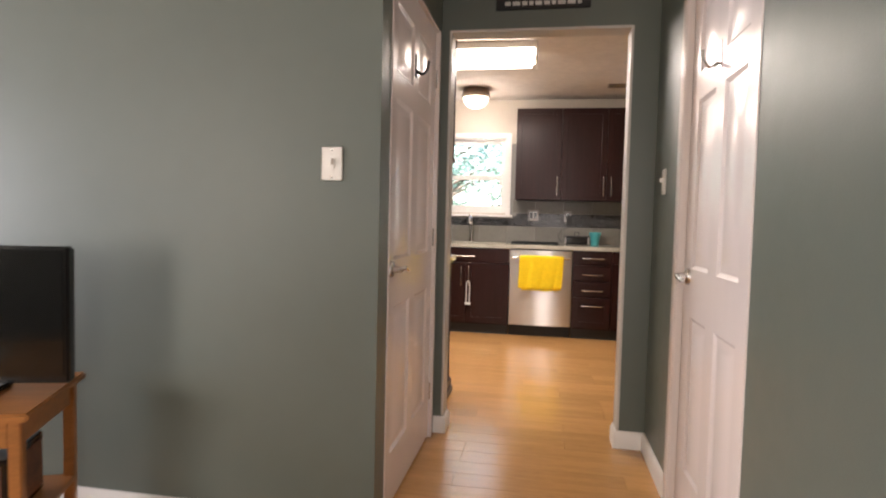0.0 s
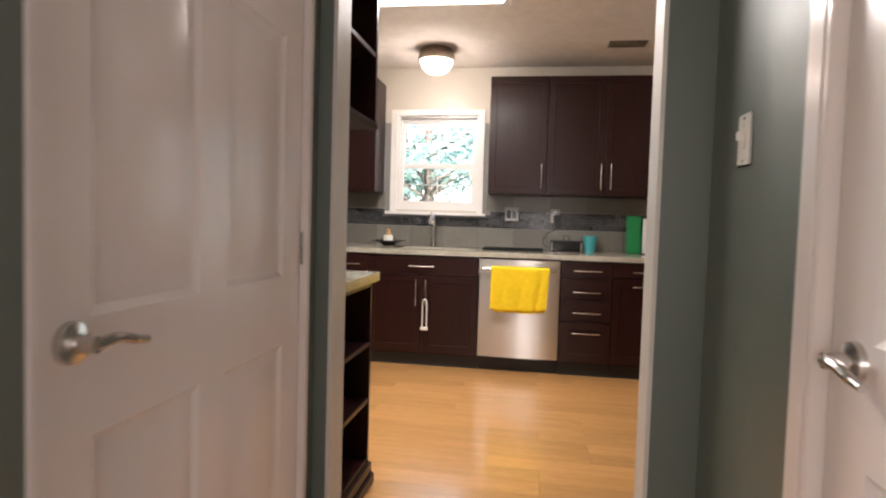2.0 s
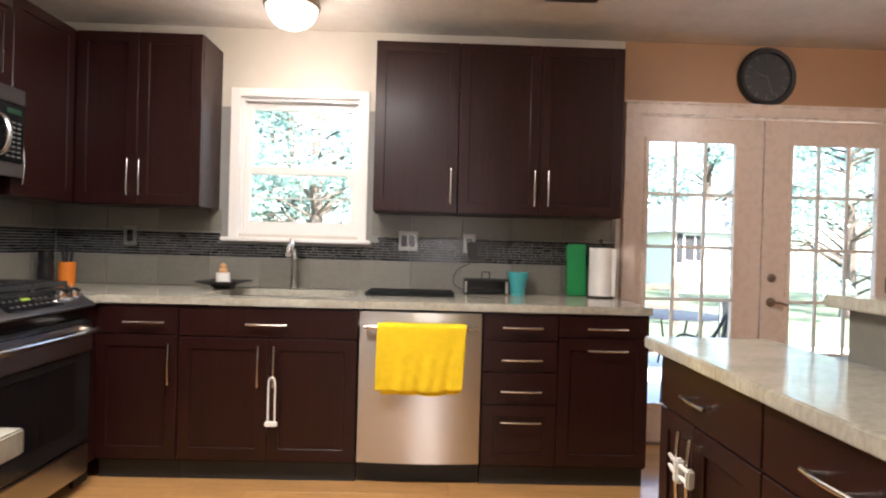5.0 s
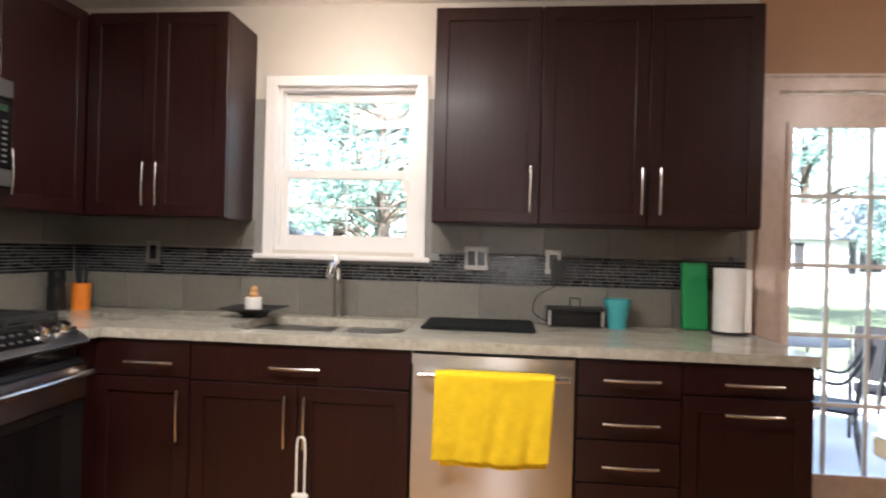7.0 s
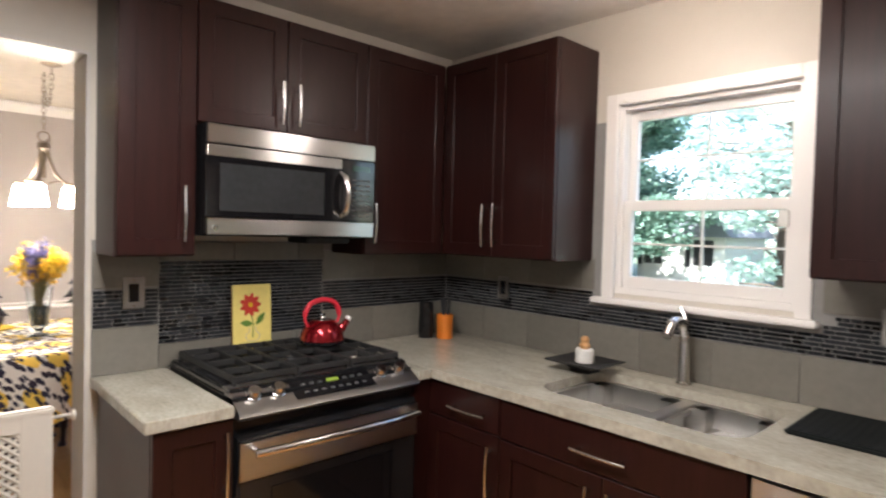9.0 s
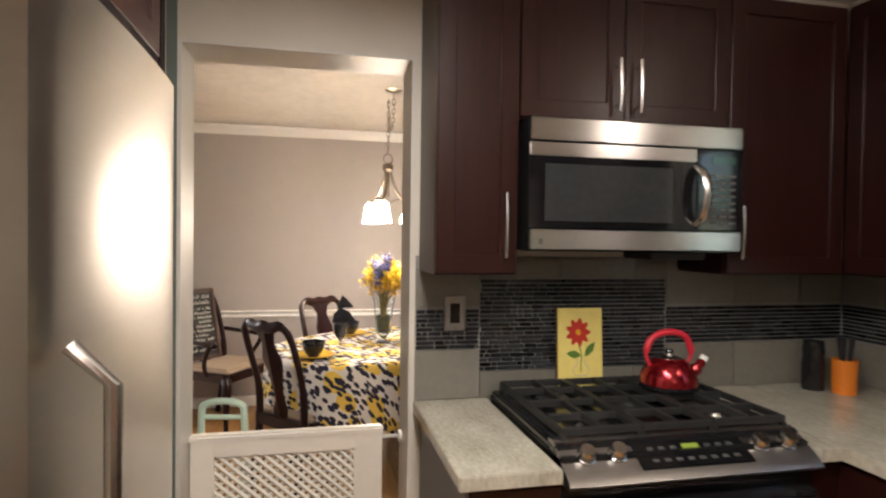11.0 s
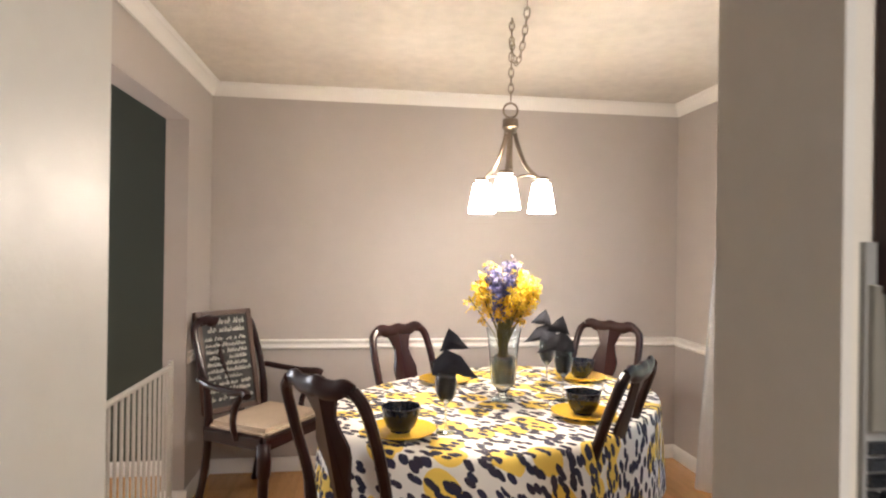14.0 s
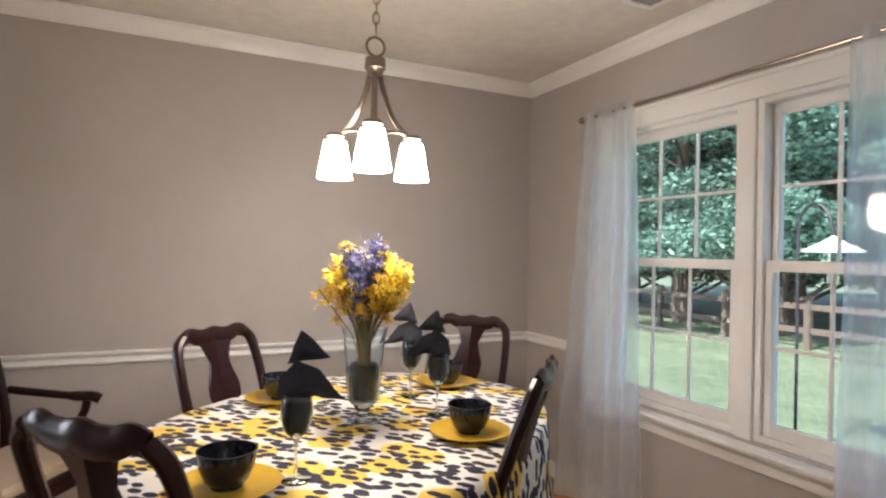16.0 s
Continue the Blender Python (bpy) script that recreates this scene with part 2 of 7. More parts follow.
YELLOWT = mat("yellow_terry_cotton", (0.86, 0.60, 0.008), 0.95, var=0.10, scale=30, bump=0.8, bscale=260)
YELLOWC = mat("yellow_ceramic_glaze", (0.66, 0.42, 0.03), 0.22, var=0.10, scale=8)
CARDY = mat("pale_yellow_painted_wood", (0.74, 0.62, 0.19), 0.45, var=0.10, scale=6)
RED = mat("red_enamel", (0.26, 0.010, 0.016), 0.20, metal=0.75, var=0.15, scale=6, coat=0.3)
REDP = mat("red_paint", (0.50, 0.035, 0.02), 0.5, var=0.15)
LEAFP = mat("green_paint", (0.10, 0.20, 0.03), 0.5, var=0.2)
REDH = mat("red_rubber_grip", (0.55, 0.02, 0.04), 0.4, var=0.1)
ORANGE = mat("orange_plastic", (0.70, 0.20, 0.02), 0.4, var=0.1)
TEAL = mat("teal_glazed_pot", (0.06, 0.36, 0.38), 0.35, var=0.12, scale=12)
GRN = mat("green_plastic", (0.015, 0.26, 0.075), 0.35, var=0.1)
NAVY = mat("navy_stoneware", (0.010, 0.012, 0.020), 0.16, var=0.3, scale=10)
NAPKIN = mat("charcoal_navy_linen", (0.020, 0.021, 0.030), 0.85, var=0.25, scale=20, bump=0.4, bscale=250)
PEBBLE = mat("teal_glass_pebbles", (0.010, 0.026, 0.030), 0.25, var=0.5, scale=30)
SEATC = mat("beige_seat_fabric", (0.50, 0.40, 0.30), 0.9, var=0.10, scale=14, bump=0.4, bscale=200)
FLWY = mat("yellow_petals", (0.80, 0.52, 0.015), 0.6, var=0.2, scale=20, islands=True, second=(0.88, 0.66, 0.03))
FLWO = mat("deep_yellow_petals", (0.70, 0.35, 0.01), 0.6, var=0.2, scale=20, islands=True, second=(0.80, 0.50, 0.02))
FLWB = mat("lavender_blue_petals", (0.070, 0.070, 0.22), 0.6, var=0.3, scale=20, islands=True, second=(0.16, 0.16, 0.38))
STEM = mat("olive_stems", (0.16, 0.13, 0.03), 0.7, var=0.3)
SLATE = mat("chalkboard_black", (0.014, 0.013, 0.012), 0.6, var=0.3, scale=12)
CHALK = mat("white_chalk_lettering", (0.62, 0.61, 0.57), 0.8, var=0.2)
FRAMEW = mat("walnut_frame_wood", (0.07, 0.033, 0.02), 0.45, var=0.3, scale=6, stretch=(1, 1, 6))
MINT = mat("mint_plastic", (0.46, 0.60, 0.50), 0.4, var=0.06)
GATEW = mat("white_gate_paint", (0.74, 0.71, 0.64), 0.4, var=0.04)
GATEG = mat("grey_gate_metal", (0.46, 0.44, 0.40), 0.4, var=0.05)
CORK = mat("bamboo_cap", (0.52, 0.29, 0.12), 0.5, var=0.2)
PANE = pane_mat("window_glass", gloss=0.03)
VASEG = crystal_mat("clear_crystal", (0.96, 0.98, 0.98))
GOBLET = crystal_mat("clear_goblet_glass", (0.96, 0.98, 0.98))
SHEER = sheer_mat()
CLOTH = cloth_mat()
SHADE = glow("lit_frosted_glass", (1.0, 0.84, 0.66), 14.0)
TUBEG = glow("lit_acrylic_diffuser", (1.0, 0.86, 0.74), 1.5)
DOMEG = glow("lit_alabaster_glass", (1.0, 0.84, 0.64), 1.3)
LCD = glow("oven_clock_digits", (0.6, 0.75, 0.08), 0.08, (0.02, 0.03, 0.01))
LAWN = mat("mown_lawn", (0.075, 0.115, 0.055), 0.9, var=0.35, scale=0.7, bump=0.5, bscale=30, second=(0.15, 0.18, 0.10))
PATIO = mat("pale_concrete_patio", (0.60, 0.58, 0.55), 0.8, var=0.12, scale=1.2, bump=0.2)
BARK = mat("grey_brown_bark", (0.085, 0.065, 0.05), 0.9, var=0.4, scale=8, stretch=(3, 3, 0.5), bump=0.8, bscale=14)


def leaf_mat(name, dark, light):
    m = mat(name, dark, 0.45, var=0.45, scale=0.8, islands=True, second=light)
    t = m.node_tree
    b, out = t.nodes["Principled BSDF"], t.nodes["Material Output"]
    tl, mx = t.nodes.new("ShaderNodeBsdfTranslucent"), t.nodes.new("ShaderNodeMixShader")
    t.links.new(b.inputs["Base Color"].links[0].from_socket, tl.inputs[0])
    mx.inputs[0].default_value = 0.55
    t.links.new(b.outputs[0], mx.inputs[1])
    t.links.new(tl.outputs[0], mx.inputs[2])
    t.links.new(mx.outputs[0], out.inputs[0])
    return m


LEAVES = leaf_mat("tree_leaves", (0.09, 0.19, 0.14), (0.24, 0.39, 0.31))
# lightened copy of the tree leaves: overexposure put into the leaf colour
GLARE_LEAVES = leaf_mat("glare_lightened_leaves", (0.36, 0.53, 0.45), (0.55, 0.71, 0.64))
SIDING = mat("white_siding", (0.66, 0.66, 0.64), 0.6, var=0.05, scale=2)
ROOFG = mat("grey_shingle_roof", (0.17, 0.185, 0.22), 0.85, var=0.25, scale=6)
DARKM = mat("dark_outdoor_metal", (0.02, 0.02, 0.024), 0.5, metal=0.2, var=0.2)

# ---- mesh helpers ----


def thing(name, m, label, category, group="", kind=""):
    ob = new(name)
    ob.empty_display_size = 0.1
    ob.matrix_world = m
    return tagged(ob, label, category, group, kind)


def mesh_of(bm, material, smooth=None):
    me = bpy.data.meshes.new("mesh")
    bm.to_mesh(me)
    bm.free()
    me.materials.append(material)
    if smooth:
        me.shade_smooth()
        me.set_sharp_from_angle(angle=radians(smooth))
    return me


def part(name, bm, material, parent, label="", smooth=35):
    ob = new(name, mesh_of(bm, material, smooth))
    ob.parent = parent
    return tagged(ob, label)


def lone(name, bm, material, m, label, category, group="", kind="", smooth=35):
    ob = new(name, mesh_of(bm, material, smooth))
    ob.matrix_world = m
    return tagged(ob, label, category, group, kind)


def block(x0, y0, z0, x1, y1, z1, bev=0.0, into=None, seg=2):
    bm = into or bmesh.new()
    r = bmesh.ops.create_cube(bm, size=1.0, matrix=Matrix.LocRotScale(((x0 + x1) / 2, (y0 + y1) / 2, (z0 + z1) / 2), None, (abs(x1 - x0), abs(y1 - y0), abs(z1 - z0))))
    if bev:
        edges = list({e for v in r["verts"] for e in v.link_edges})
        bmesh.ops.bevel(bm, geom=edges, offset=bev, segments=seg, affect="EDGES", clamp_overlap=True)
    return bm


def lathe(profile, n=32, into=None, at=(0, 0, 0)):
    """Turned shape: profile of (radius, height)."""
    bm = into or bmesh.new()
    rings = []
    for r, z in profile:
        if r < 1e-5:
            rings.append([bm.verts.new((at[0], at[1], at[2] + z))])
        else:
            rings.append([bm.verts.new((at[0] + r * math.cos(2 * math.pi * i / n), at[1] + r * math.sin(2 * math.pi * i / n), at[2] + z)) for i in range(n)])
    for a, b in zip(rings, rings[1:]):
        for i in range(n):
            j = (i + 1) % n
            if len(a) == 1 and len(b) > 1:
                bm.faces.new((a[0], b[j], b[i]))
            elif len(b) == 1 and len(a) > 1:
                bm.faces.new((a[i], a[j], b[0]))
            elif len(a) > 1:
                bm.faces.new((a[i], a[j], b[j], b[i]))
    bmesh.ops.recalc_face_normals(bm, faces=bm.faces)
    return bm


def tube(pts, radii, n=10, into=None, flat=(1, 1), closed=False):
    """A rod swept along points; radii one number or one for each point."""
    bm = into or bmesh.new()
    pts = [Vector(p) for p in pts]
    if not isinstance(radii, (list, tuple)):
        radii = [radii] * len(pts)
    rings, side = [], None
    for i, p in enumerate(pts):
        if closed:
            d = (pts[(i + 1) % len(pts)] - pts[i - 1]).normalized()
        else:
            d = (pts[min(i + 1, len(pts) - 1)] - pts[max(i - 1, 0)]).normalized()
        if side is None:
            ref = Vector((0, 0, 1)) if abs(d.z) < 0.9 else Vector((1, 0, 0))
            side = d.cross(ref).normalized()
        side = (side - d * side.dot(d)).normalized()
        up = side.cross(d)
        rings.append([bm.verts.new(p + radii[i] * (flat[0] * math.cos(a) * side + flat[1] * math.sin(a) * up)) for a in [2 * math.pi * k / n for k in range(n)]])
    pairs = list(zip(rings, rings[1:])) + ([(rings[-1], rings[0])] if closed else [])
    for a, b in pairs:
        for k in range(n):
            bm.faces.new((a[k], a[(k + 1) % n], b[(k + 1) % n], b[k]))
    if not closed:
        bm.faces.new(rings[0][::-1])
        bm.faces.new(rings[-1])
    bmesh.ops.recalc_face_normals(bm, faces=bm.faces)
    return bm


def curve_pts(ctrl, n=16):
    """Smooth points through the control points (Catmull-Rom)."""
    c = [Vector(p) for p in ctrl]
    c = [2 * c[0] - c[1]] + c + [2 * c[-1] - c[-2]]
    out = []
    for i in range(1, len(c) - 2):
        for k in range(n):
            t = k / n
            a, b, d, e = c[i - 1], c[i], c[i + 1], c[i + 2]
            out.append(0.5 * ((2 * b) + (d - a) * t + (2 * a - 5 * b + 4 * d - e) * t * t + (3 * b - a - 3 * d + e) * t**3))
    return out + [c[-2]]


def slab(outline, thick, into=None, m=None, bev=0.0):
    """A flat outline in x and z, given thickness along y."""
    bm = into or bmesh.new()
    a = [bm.verts.new((x, -thick / 2, z)) for x, z in outline]
    b = [bm.verts.new((x, thick / 2, z)) for x, z in outline]
    n = len(outline)
    fs = [bm.faces.new(a), bm.faces.new(b[::-1])] + [bm.faces.new((a[i], b[i], b[(i + 1) % n], a[(i + 1) % n])) for i in range(n)]
    bmesh.ops.recalc_face_normals(bm, faces=fs)
    if m is not None:
        bmesh.ops.transform(bm, matrix=m, verts=a + b)
    if bev:
        es = [e for e in bm.edges if e.calc_face_angle(0) > 1.0 and e.verts[0] in a + b]
        bmesh.ops.bevel(bm, geom=es, offset=bev, segments=2, affect="EDGES", clamp_overlap=True)
    return bm


def panel_with_hole(axis, at0, at1, a0, a1, z0, z1, holes):
    """A slab normal to axis ('x', 'y', or 'z' with y in the place of z) between at0 and at1, spanning a0..a1, z0..z1, with rectangular holes (a0, a1, z0, z1)."""
    xs = sorted({a0, a1, *[v for h in holes for v in h[:2]]})
    zs = sorted({z0, z1, *[v for h in holes for v in h[2:]]})
    bm = bmesh.new()
    keep = lambda p, q: any(h[0] < p < h[1] and h[2] < q < h[3] for h in holes)
    grid = [[not keep((xs[i] + xs[i + 1]) / 2, (zs[j] + zs[j + 1]) / 2) for j in range(len(zs) - 1)] for i in range(len(xs) - 1)]
    cache = {}

    def vert(i, j, s):
        if (i, j, s) not in cache:
            c = (at0, at1)[s]
            cache[i, j, s] = bm.verts.new((c, xs[i], zs[j]) if axis == "x" else (xs[i], c, zs[j]) if axis == "y" else (xs[i], zs[j], c))
        return cache[i, j, s]

    solid = lambda i, j: 0 <= i < len(grid) and 0 <= j < len(grid[0]) and grid[i][j]
    for i in range(len(grid)):
        for j in range(len(grid[0])):
            if not grid[i][j]:
                continue
            for s in (0, 1):
                bm.faces.new((vert(i, j, s), vert(i + 1, j, s), vert(i + 1, j + 1, s), vert(i, j + 1, s)))
            for di, dj, e in ((-1, 0, ((i, j), (i, j + 1))), (1, 0, ((i + 1, j), (i + 1, j + 1))), (0, -1, ((i, j), (i + 1, j))), (0, 1, ((i, j + 1), (i + 1, j + 1)))):
                if not solid(i + di, j + dj):
                    (p, q) = e
                    bm.faces.new((vert(*p, 0), vert(*q, 0), vert(*q, 1), vert(*p, 1)))
    bmesh.ops.recalc_face_normals(bm, faces=bm.faces)
    return bm


ID = Matrix.Identity(4)


def structure(name, bm, material, label="", smooth=None):
    return tagged(new(name, mesh_of(bm, material, smooth)), label, kind="structure")

# ---- structure ----
H = 2.48
HD = 2.432
structure("wall_living_north", block(-2.40, 1.987, 0, -0.354, 2.10, H), SAGE, "sage green painted living room wall")
structure("wall_hall_west", panel_with_hole("x", -0.464, -0.354, 2.10, 3.106, 0, H, [(2.112, 3.045, -0.01, 2.10)]), SAGE, "sage green hall wall around a closet door")
structure("wall_hall_east", panel_with_hole("x", 0.735, 0.82, 0.85, 3.106, 0, H, [(1.70, 2.48, -0.01, 2.10)]), SAGE, "sage green hall wall around a door")
structure("wall_hall_north", panel_with_hole("y", 3.106, 3.163, -2.40, 4.2, 0, H, [(-0.308, 0.605, -0.01, 2.122)]), SAGE, "sage green wall with an open doorway")
structure("wall_kitchen_south", panel_with_hole("y", 3.163, 3.22, -2.04, 4.2, 0, H, [(-0.308, 0.605, -0.01, 2.122)]), CREAM, "cream kitchen side of the doorway wall")
bm = block(-0.312, 3.103, 0, -0.300, 3.223, 2.122)
block(0.597, 3.103, 0, 0.609, 3.223, 2.122, into=bm)
block(-0.300, 3.103, 2.112, 0.597, 3.223, 2.124, into=bm)
structure("trim_doorway", bm, JAMB, "pale painted drywall return of the doorway")
structure("wall_kitchen_north", panel_with_hole("y", 6.575, 6.72, -2.24, 1.385, 0, H, [(-0.955, -0.215, 1.235, 2.075)]), CREAM, "cream kitchen wall above a tiled backsplash")
structure("wall_breakfast_north", panel_with_hole("y", 6.575, 6.72, 1.385, 4.2, 0, H, [(1.47, 3.09, 0.0, 2.045)]), TAN, "tan wall over the french doors")
structure("wall_breakfast_east", block(4.2, 3.106, 0, 4.32, 6.72, H), TAN)
structure("wall_kitchen_west", panel_with_hole("x", -2.14, -2.04, 3.22, 6.575, 0, H, [(3.98, 4.745, -0.01, 2.112)]), CREAM, "kitchen wall with an open passage")
structure("wall_dining_east", panel_with_hole("x", -2.24, -2.14, 3.20, 6.575, 0, H, [(3.98, 4.745, -0.01, 2.112)]), GREY)
bm = block(-2.243, 3.977, 0, -2.037, 3.989, 2.112)
block(-2.243, 4.737, 0, -2.037, 4.748, 2.112, into=bm)
block(-2.243, 3.989, 2.104, -2.037, 4.737, 2.116, into=bm)
structure("trim_passage_edge", block(-2.0415, 3.9445, 0, -2.0345, 3.9765, 2.40), SAGE, "green painted wall edge beside the passage")
structure("trim_passage", bm, JAMB, "pale painted return of the passage")
structure("wall_dining_west", block(-5.43, 3.26, 0, -5.31, 6.55, H), GREY, "greige dining room wall with a white chair rail")
structure("wall_dining_north", panel_with_hole("y", 6.41, 6.55, -5.31, -2.24, 0, H, [(-4.56, -2.92, 0.60, 1.985)]), GREY, "greige wall around a double window")
structure("wall_dining_south", panel_with_hole("y", 3.20, 3.32, -5.31, -2.24, 0, H, [(-4.84, -3.67, -0.01, 2.097)]), GREY, "greige wall with a wide opening")
structure("wall_foyer_west", block(-5.43, -2.2, 0, -5.31, 3.26, H), GREEN, "dark green wall")
structure("wall_foyer_east", block(-2.40, 2.10, 0, -2.28, 3.106, H), GREEN)
structure("wall_foyer_north", block(-2.40, 3.106, 0, -2.04, 3.20, H), GREEN)
structure("wall_living_south", block(-5.43, -2.32, 0, 2.52, -2.2, H), SAGE)
# unseen room extension, added so lamp light can reach the closet door
structure("wall_living_east", block(2.40, -2.2, 0, 2.52, 0.97, H), SAGE)
structure("wall_added_alcove_north", block(0.82, 0.85, 0, 2.40, 0.97, H), SAGE)
structure("ceiling_kitchen", block(-2.24, 3.106, H, 4.32, 6.72, H + 0.1), CEIL, "swirl textured white kitchen ceiling")
structure("ceiling_living", block(-5.43, -2.32, H, 2.52, 3.106, H + 0.1), CEIL)
structure("ceiling_foyer", block(-5.43, 3.106, H, -2.24, 3.26, H + 0.1), CEIL)
structure("ceiling_dining", block(-5.43, 3.26, HD, -2.24, 6.72, H + 0.1), CEIL, "textured white dining ceiling")
structure("floor_slab", block(-5.43, -2.32, -0.25, 4.32, 6.72, -0.014), FLOORJ, "underside of the wooden floor")
structure("closet_back", block(-1.0, 2.10, 0, -0.96, 3.106, H), SAGE)
structure("closet_back_east", block(1.4, 1.4, 0, 1.44, 3.106, H), SAGE)


def crown(name, x0, y0, x1, y1, inx, iny, top=HD):
    """Crown moulding between two corners; (inx, iny) points into the room."""
    prof = [(0, 0), (0.0, -0.080), (0.010, -0.080), (0.014, -0.066), (0.038, -0.026), (0.048, -0.022), (0.054, -0.010), (0.054, 0)]
    bm = bmesh.new()
    a = [bm.verts.new((x0 + inx * d, y0 + iny * d, top - 0.003 + z)) for d, z in prof]
    b = [bm.verts.new((x1 + inx * d, y1 + iny * d, top - 0.003 + z)) for d, z in prof]
    for i in range(len(prof)):
        j = (i + 1) % len(prof)
        bm.faces.new((a[i], a[j], b[j], b[i]))
    bm.faces.new(a)
    bm.faces.new(b)
    bmesh.ops.recalc_face_normals(bm, faces=bm.faces)
    return structure(name, bm, TRIM, "white crown moulding", 40)


crown("trim_crown_west", -5.31, 3.32, -5.31, 6.41, 1, 0)
crown("trim_crown_north", -5.31, 6.41, -2.24, 6.41, 0, -1)
crown("trim_crown_south", -5.31, 3.32, -2.24, 3.32, 0, 1)
crown("trim_crown_foyer", -5.31, -2.2, -5.31, 3.20, 1, 0, H)


def board_run(name, x0, y0, x1, y1, inx, iny, z0, prof, label):
    """A moulded board along a wall: prof of (out, up) points."""
    bm = bmesh.new()
    a = [bm.verts.new((x0 + inx * d, y0 + iny * d, z0 + z)) for d, z in prof]
    b = [bm.verts.new((x1 + inx * d, y1 + iny * d, z0 + z)) for d, z in prof]
    for i in range(len(prof)):
        j = (i + 1) % len(prof)
        bm.faces.new((a[i], a[j], b[j], b[i]))
    bm.faces.new(a)
    bm.faces.new(b)
    bmesh.ops.recalc_face_normals(bm, faces=bm.faces)
    return structure(name, bm, TRIM, label, 40)


RAIL = [(0, 0), (0.010, 0.0), (0.018, 0.012), (0.012, 0.026), (0.012, 0.036), (0.026, 0.044), (0.030, 0.056), (0.022, 0.062), (0, 0.062)]
BASE = [(0, 0), (0.016, 0), (0.016, 0.066), (0.010, 0.080), (0.006, 0.088), (0, 0.088)]
for nm, a in (("west", (-5.31, 3.32, -5.31, 6.41, 1, 0)), ("north", (-5.31, 6.41, -4.66, 6.41, 0, -1)), ("south_a", (-5.31, 3.32, -4.86, 3.32, 0, 1)), ("south_b", (-3.65, 3.32, -2.24, 3.32, 0, 1)), ("north_b", (-2.84, 6.41, -2.24, 6.41, 0, -1))):
    board_run("trim_chair_rail_" + nm, *a, 0.770, RAIL, "white moulded chair rail")
for nm, a in (
    ("dining_west", (-5.31, 3.32, -5.31, 6.41, 1, 0)), ("dining_north", (-5.31, 6.41, -2.24, 6.41, 0, -1)), ("dining_south_a", (-5.31, 3.32, -4.84, 3.32, 0, 1)),
    ("dining_south_b", (-3.67, 3.32, -2.24, 3.32, 0, 1)), ("dining_jamb", (-4.84, 3.20, -4.84, 3.336, 1, 0)), ("foyer_west", (-5.31, -2.2, -5.31, 3.20, 1, 0)), ("living_north", (-2.40, 1.987, -0.354, 1.987, 0, -1)),
    ("hall_west", (-0.354, 1.987, -0.354, 2.108, 1, 0)), ("hall_east", (0.735, 2.54, 0.735, 3.106, -1, 0)), ("hall_east_b", (0.735, 0.85, 0.735, 1.698, -1, 0)),
    ("hall_north_a", (-0.354, 3.106, -0.300, 3.106, 0, -1)), ("hall_north_b", (0.597, 3.106, 0.735, 3.106, 0, -1)), ("door_return_a", (-0.300, 3.09, -0.300, 3.223, 1, 0)), ("door_return_b", (0.597, 3.09, 0.597, 3.223, -1, 0)),
    ("breakfast_north", (3.17, 6.575, 4.2, 6.575, 0, -1)), ("breakfast_east", (4.2, 3.22, 4.2, 6.575, -1, 0)),
):
    board_run("baseboard_" + nm, *a, 0.0, BASE, "white baseboard")


def six_panel(name, m, width, height, label, hinge_left):
    """A closed six-panel door with lever; local x along its width, front towards -y."""
    door = thing(name, m, label, "door", kind="structure")
    s, mid = 0.11, 0.10
    half = (width - 2 * s - mid) / 2
    holes = []
    for x0 in (s, s + half + mid):
        for z0, z1 in ((0.22, 0.80), (0.98, 1.60), (1.70, height - 0.12)):
            holes.append((x0, x0 + half, z0, z1))
    leaf = part("door_leaf", panel_with_hole("y", 0, 0.036, 0, width, 0.012, height, holes), DOORW, door)
    for x0, x1, z0, z1 in holes:
        bm = bmesh.new()
        loops = []
        for inset, y in ((0.0, 0.0), (0.006, 0.004), (0.014, 0.008), (0.030, 0.008), (0.052, 0.002)):
            loops.append([bm.verts.new(p) for p in ((x0 + inset, y, z0 + inset), (x1 - inset, y, z0 + inset), (x1 - inset, y, z1 - inset), (x0 + inset, y, z1 - inset))])
        for l0, l1 in zip(loops, loops[1:]):
            for i in range(4):
                bm.faces.new((l0[i], l0[(i + 1) % 4], l1[(i + 1) % 4], l1[i]))
        bm.faces.new(loops[-1])
        bmesh.ops.recalc_face_normals(bm, faces=bm.faces)
        part("panel", bm, DOORW, leaf, smooth=20)
    kx = width - 0.07 if hinge_left else 0.07
    k = -1 if hinge_left else 1
    lever = part("door_handle", lathe([(0, 0), (0.032, 0), (0.030, 0.010), (0.014, 0.014), (0.012, 0.045), (0, 0.046)], 24), CHROME, leaf, "satin nickel lever handle")
    lever.matrix_basis = pose(kx, 0, 0.948, 90)
    bm = tube(curve_pts([(0, 0, 0.042), (k * 0.035, 0.004, 0.048), (k * 0.075, -0.006, 0.046), (k * 0.105, -0.012, 0.044)], 6), [0.009] * 7 + [0.0085] * 6 + [0.007] * 6, 10)
    part("lever", bm, CHROME, lever)
    for z in (0.25, 1.05, 1.85):
        hx = 0.004 if hinge_left else width - 0.004
        part("hinge", tube([(hx, -0.006, z - 0.045), (hx, -0.006, z + 0.045)], 0.004, 8), CHROME, leaf)
    return door


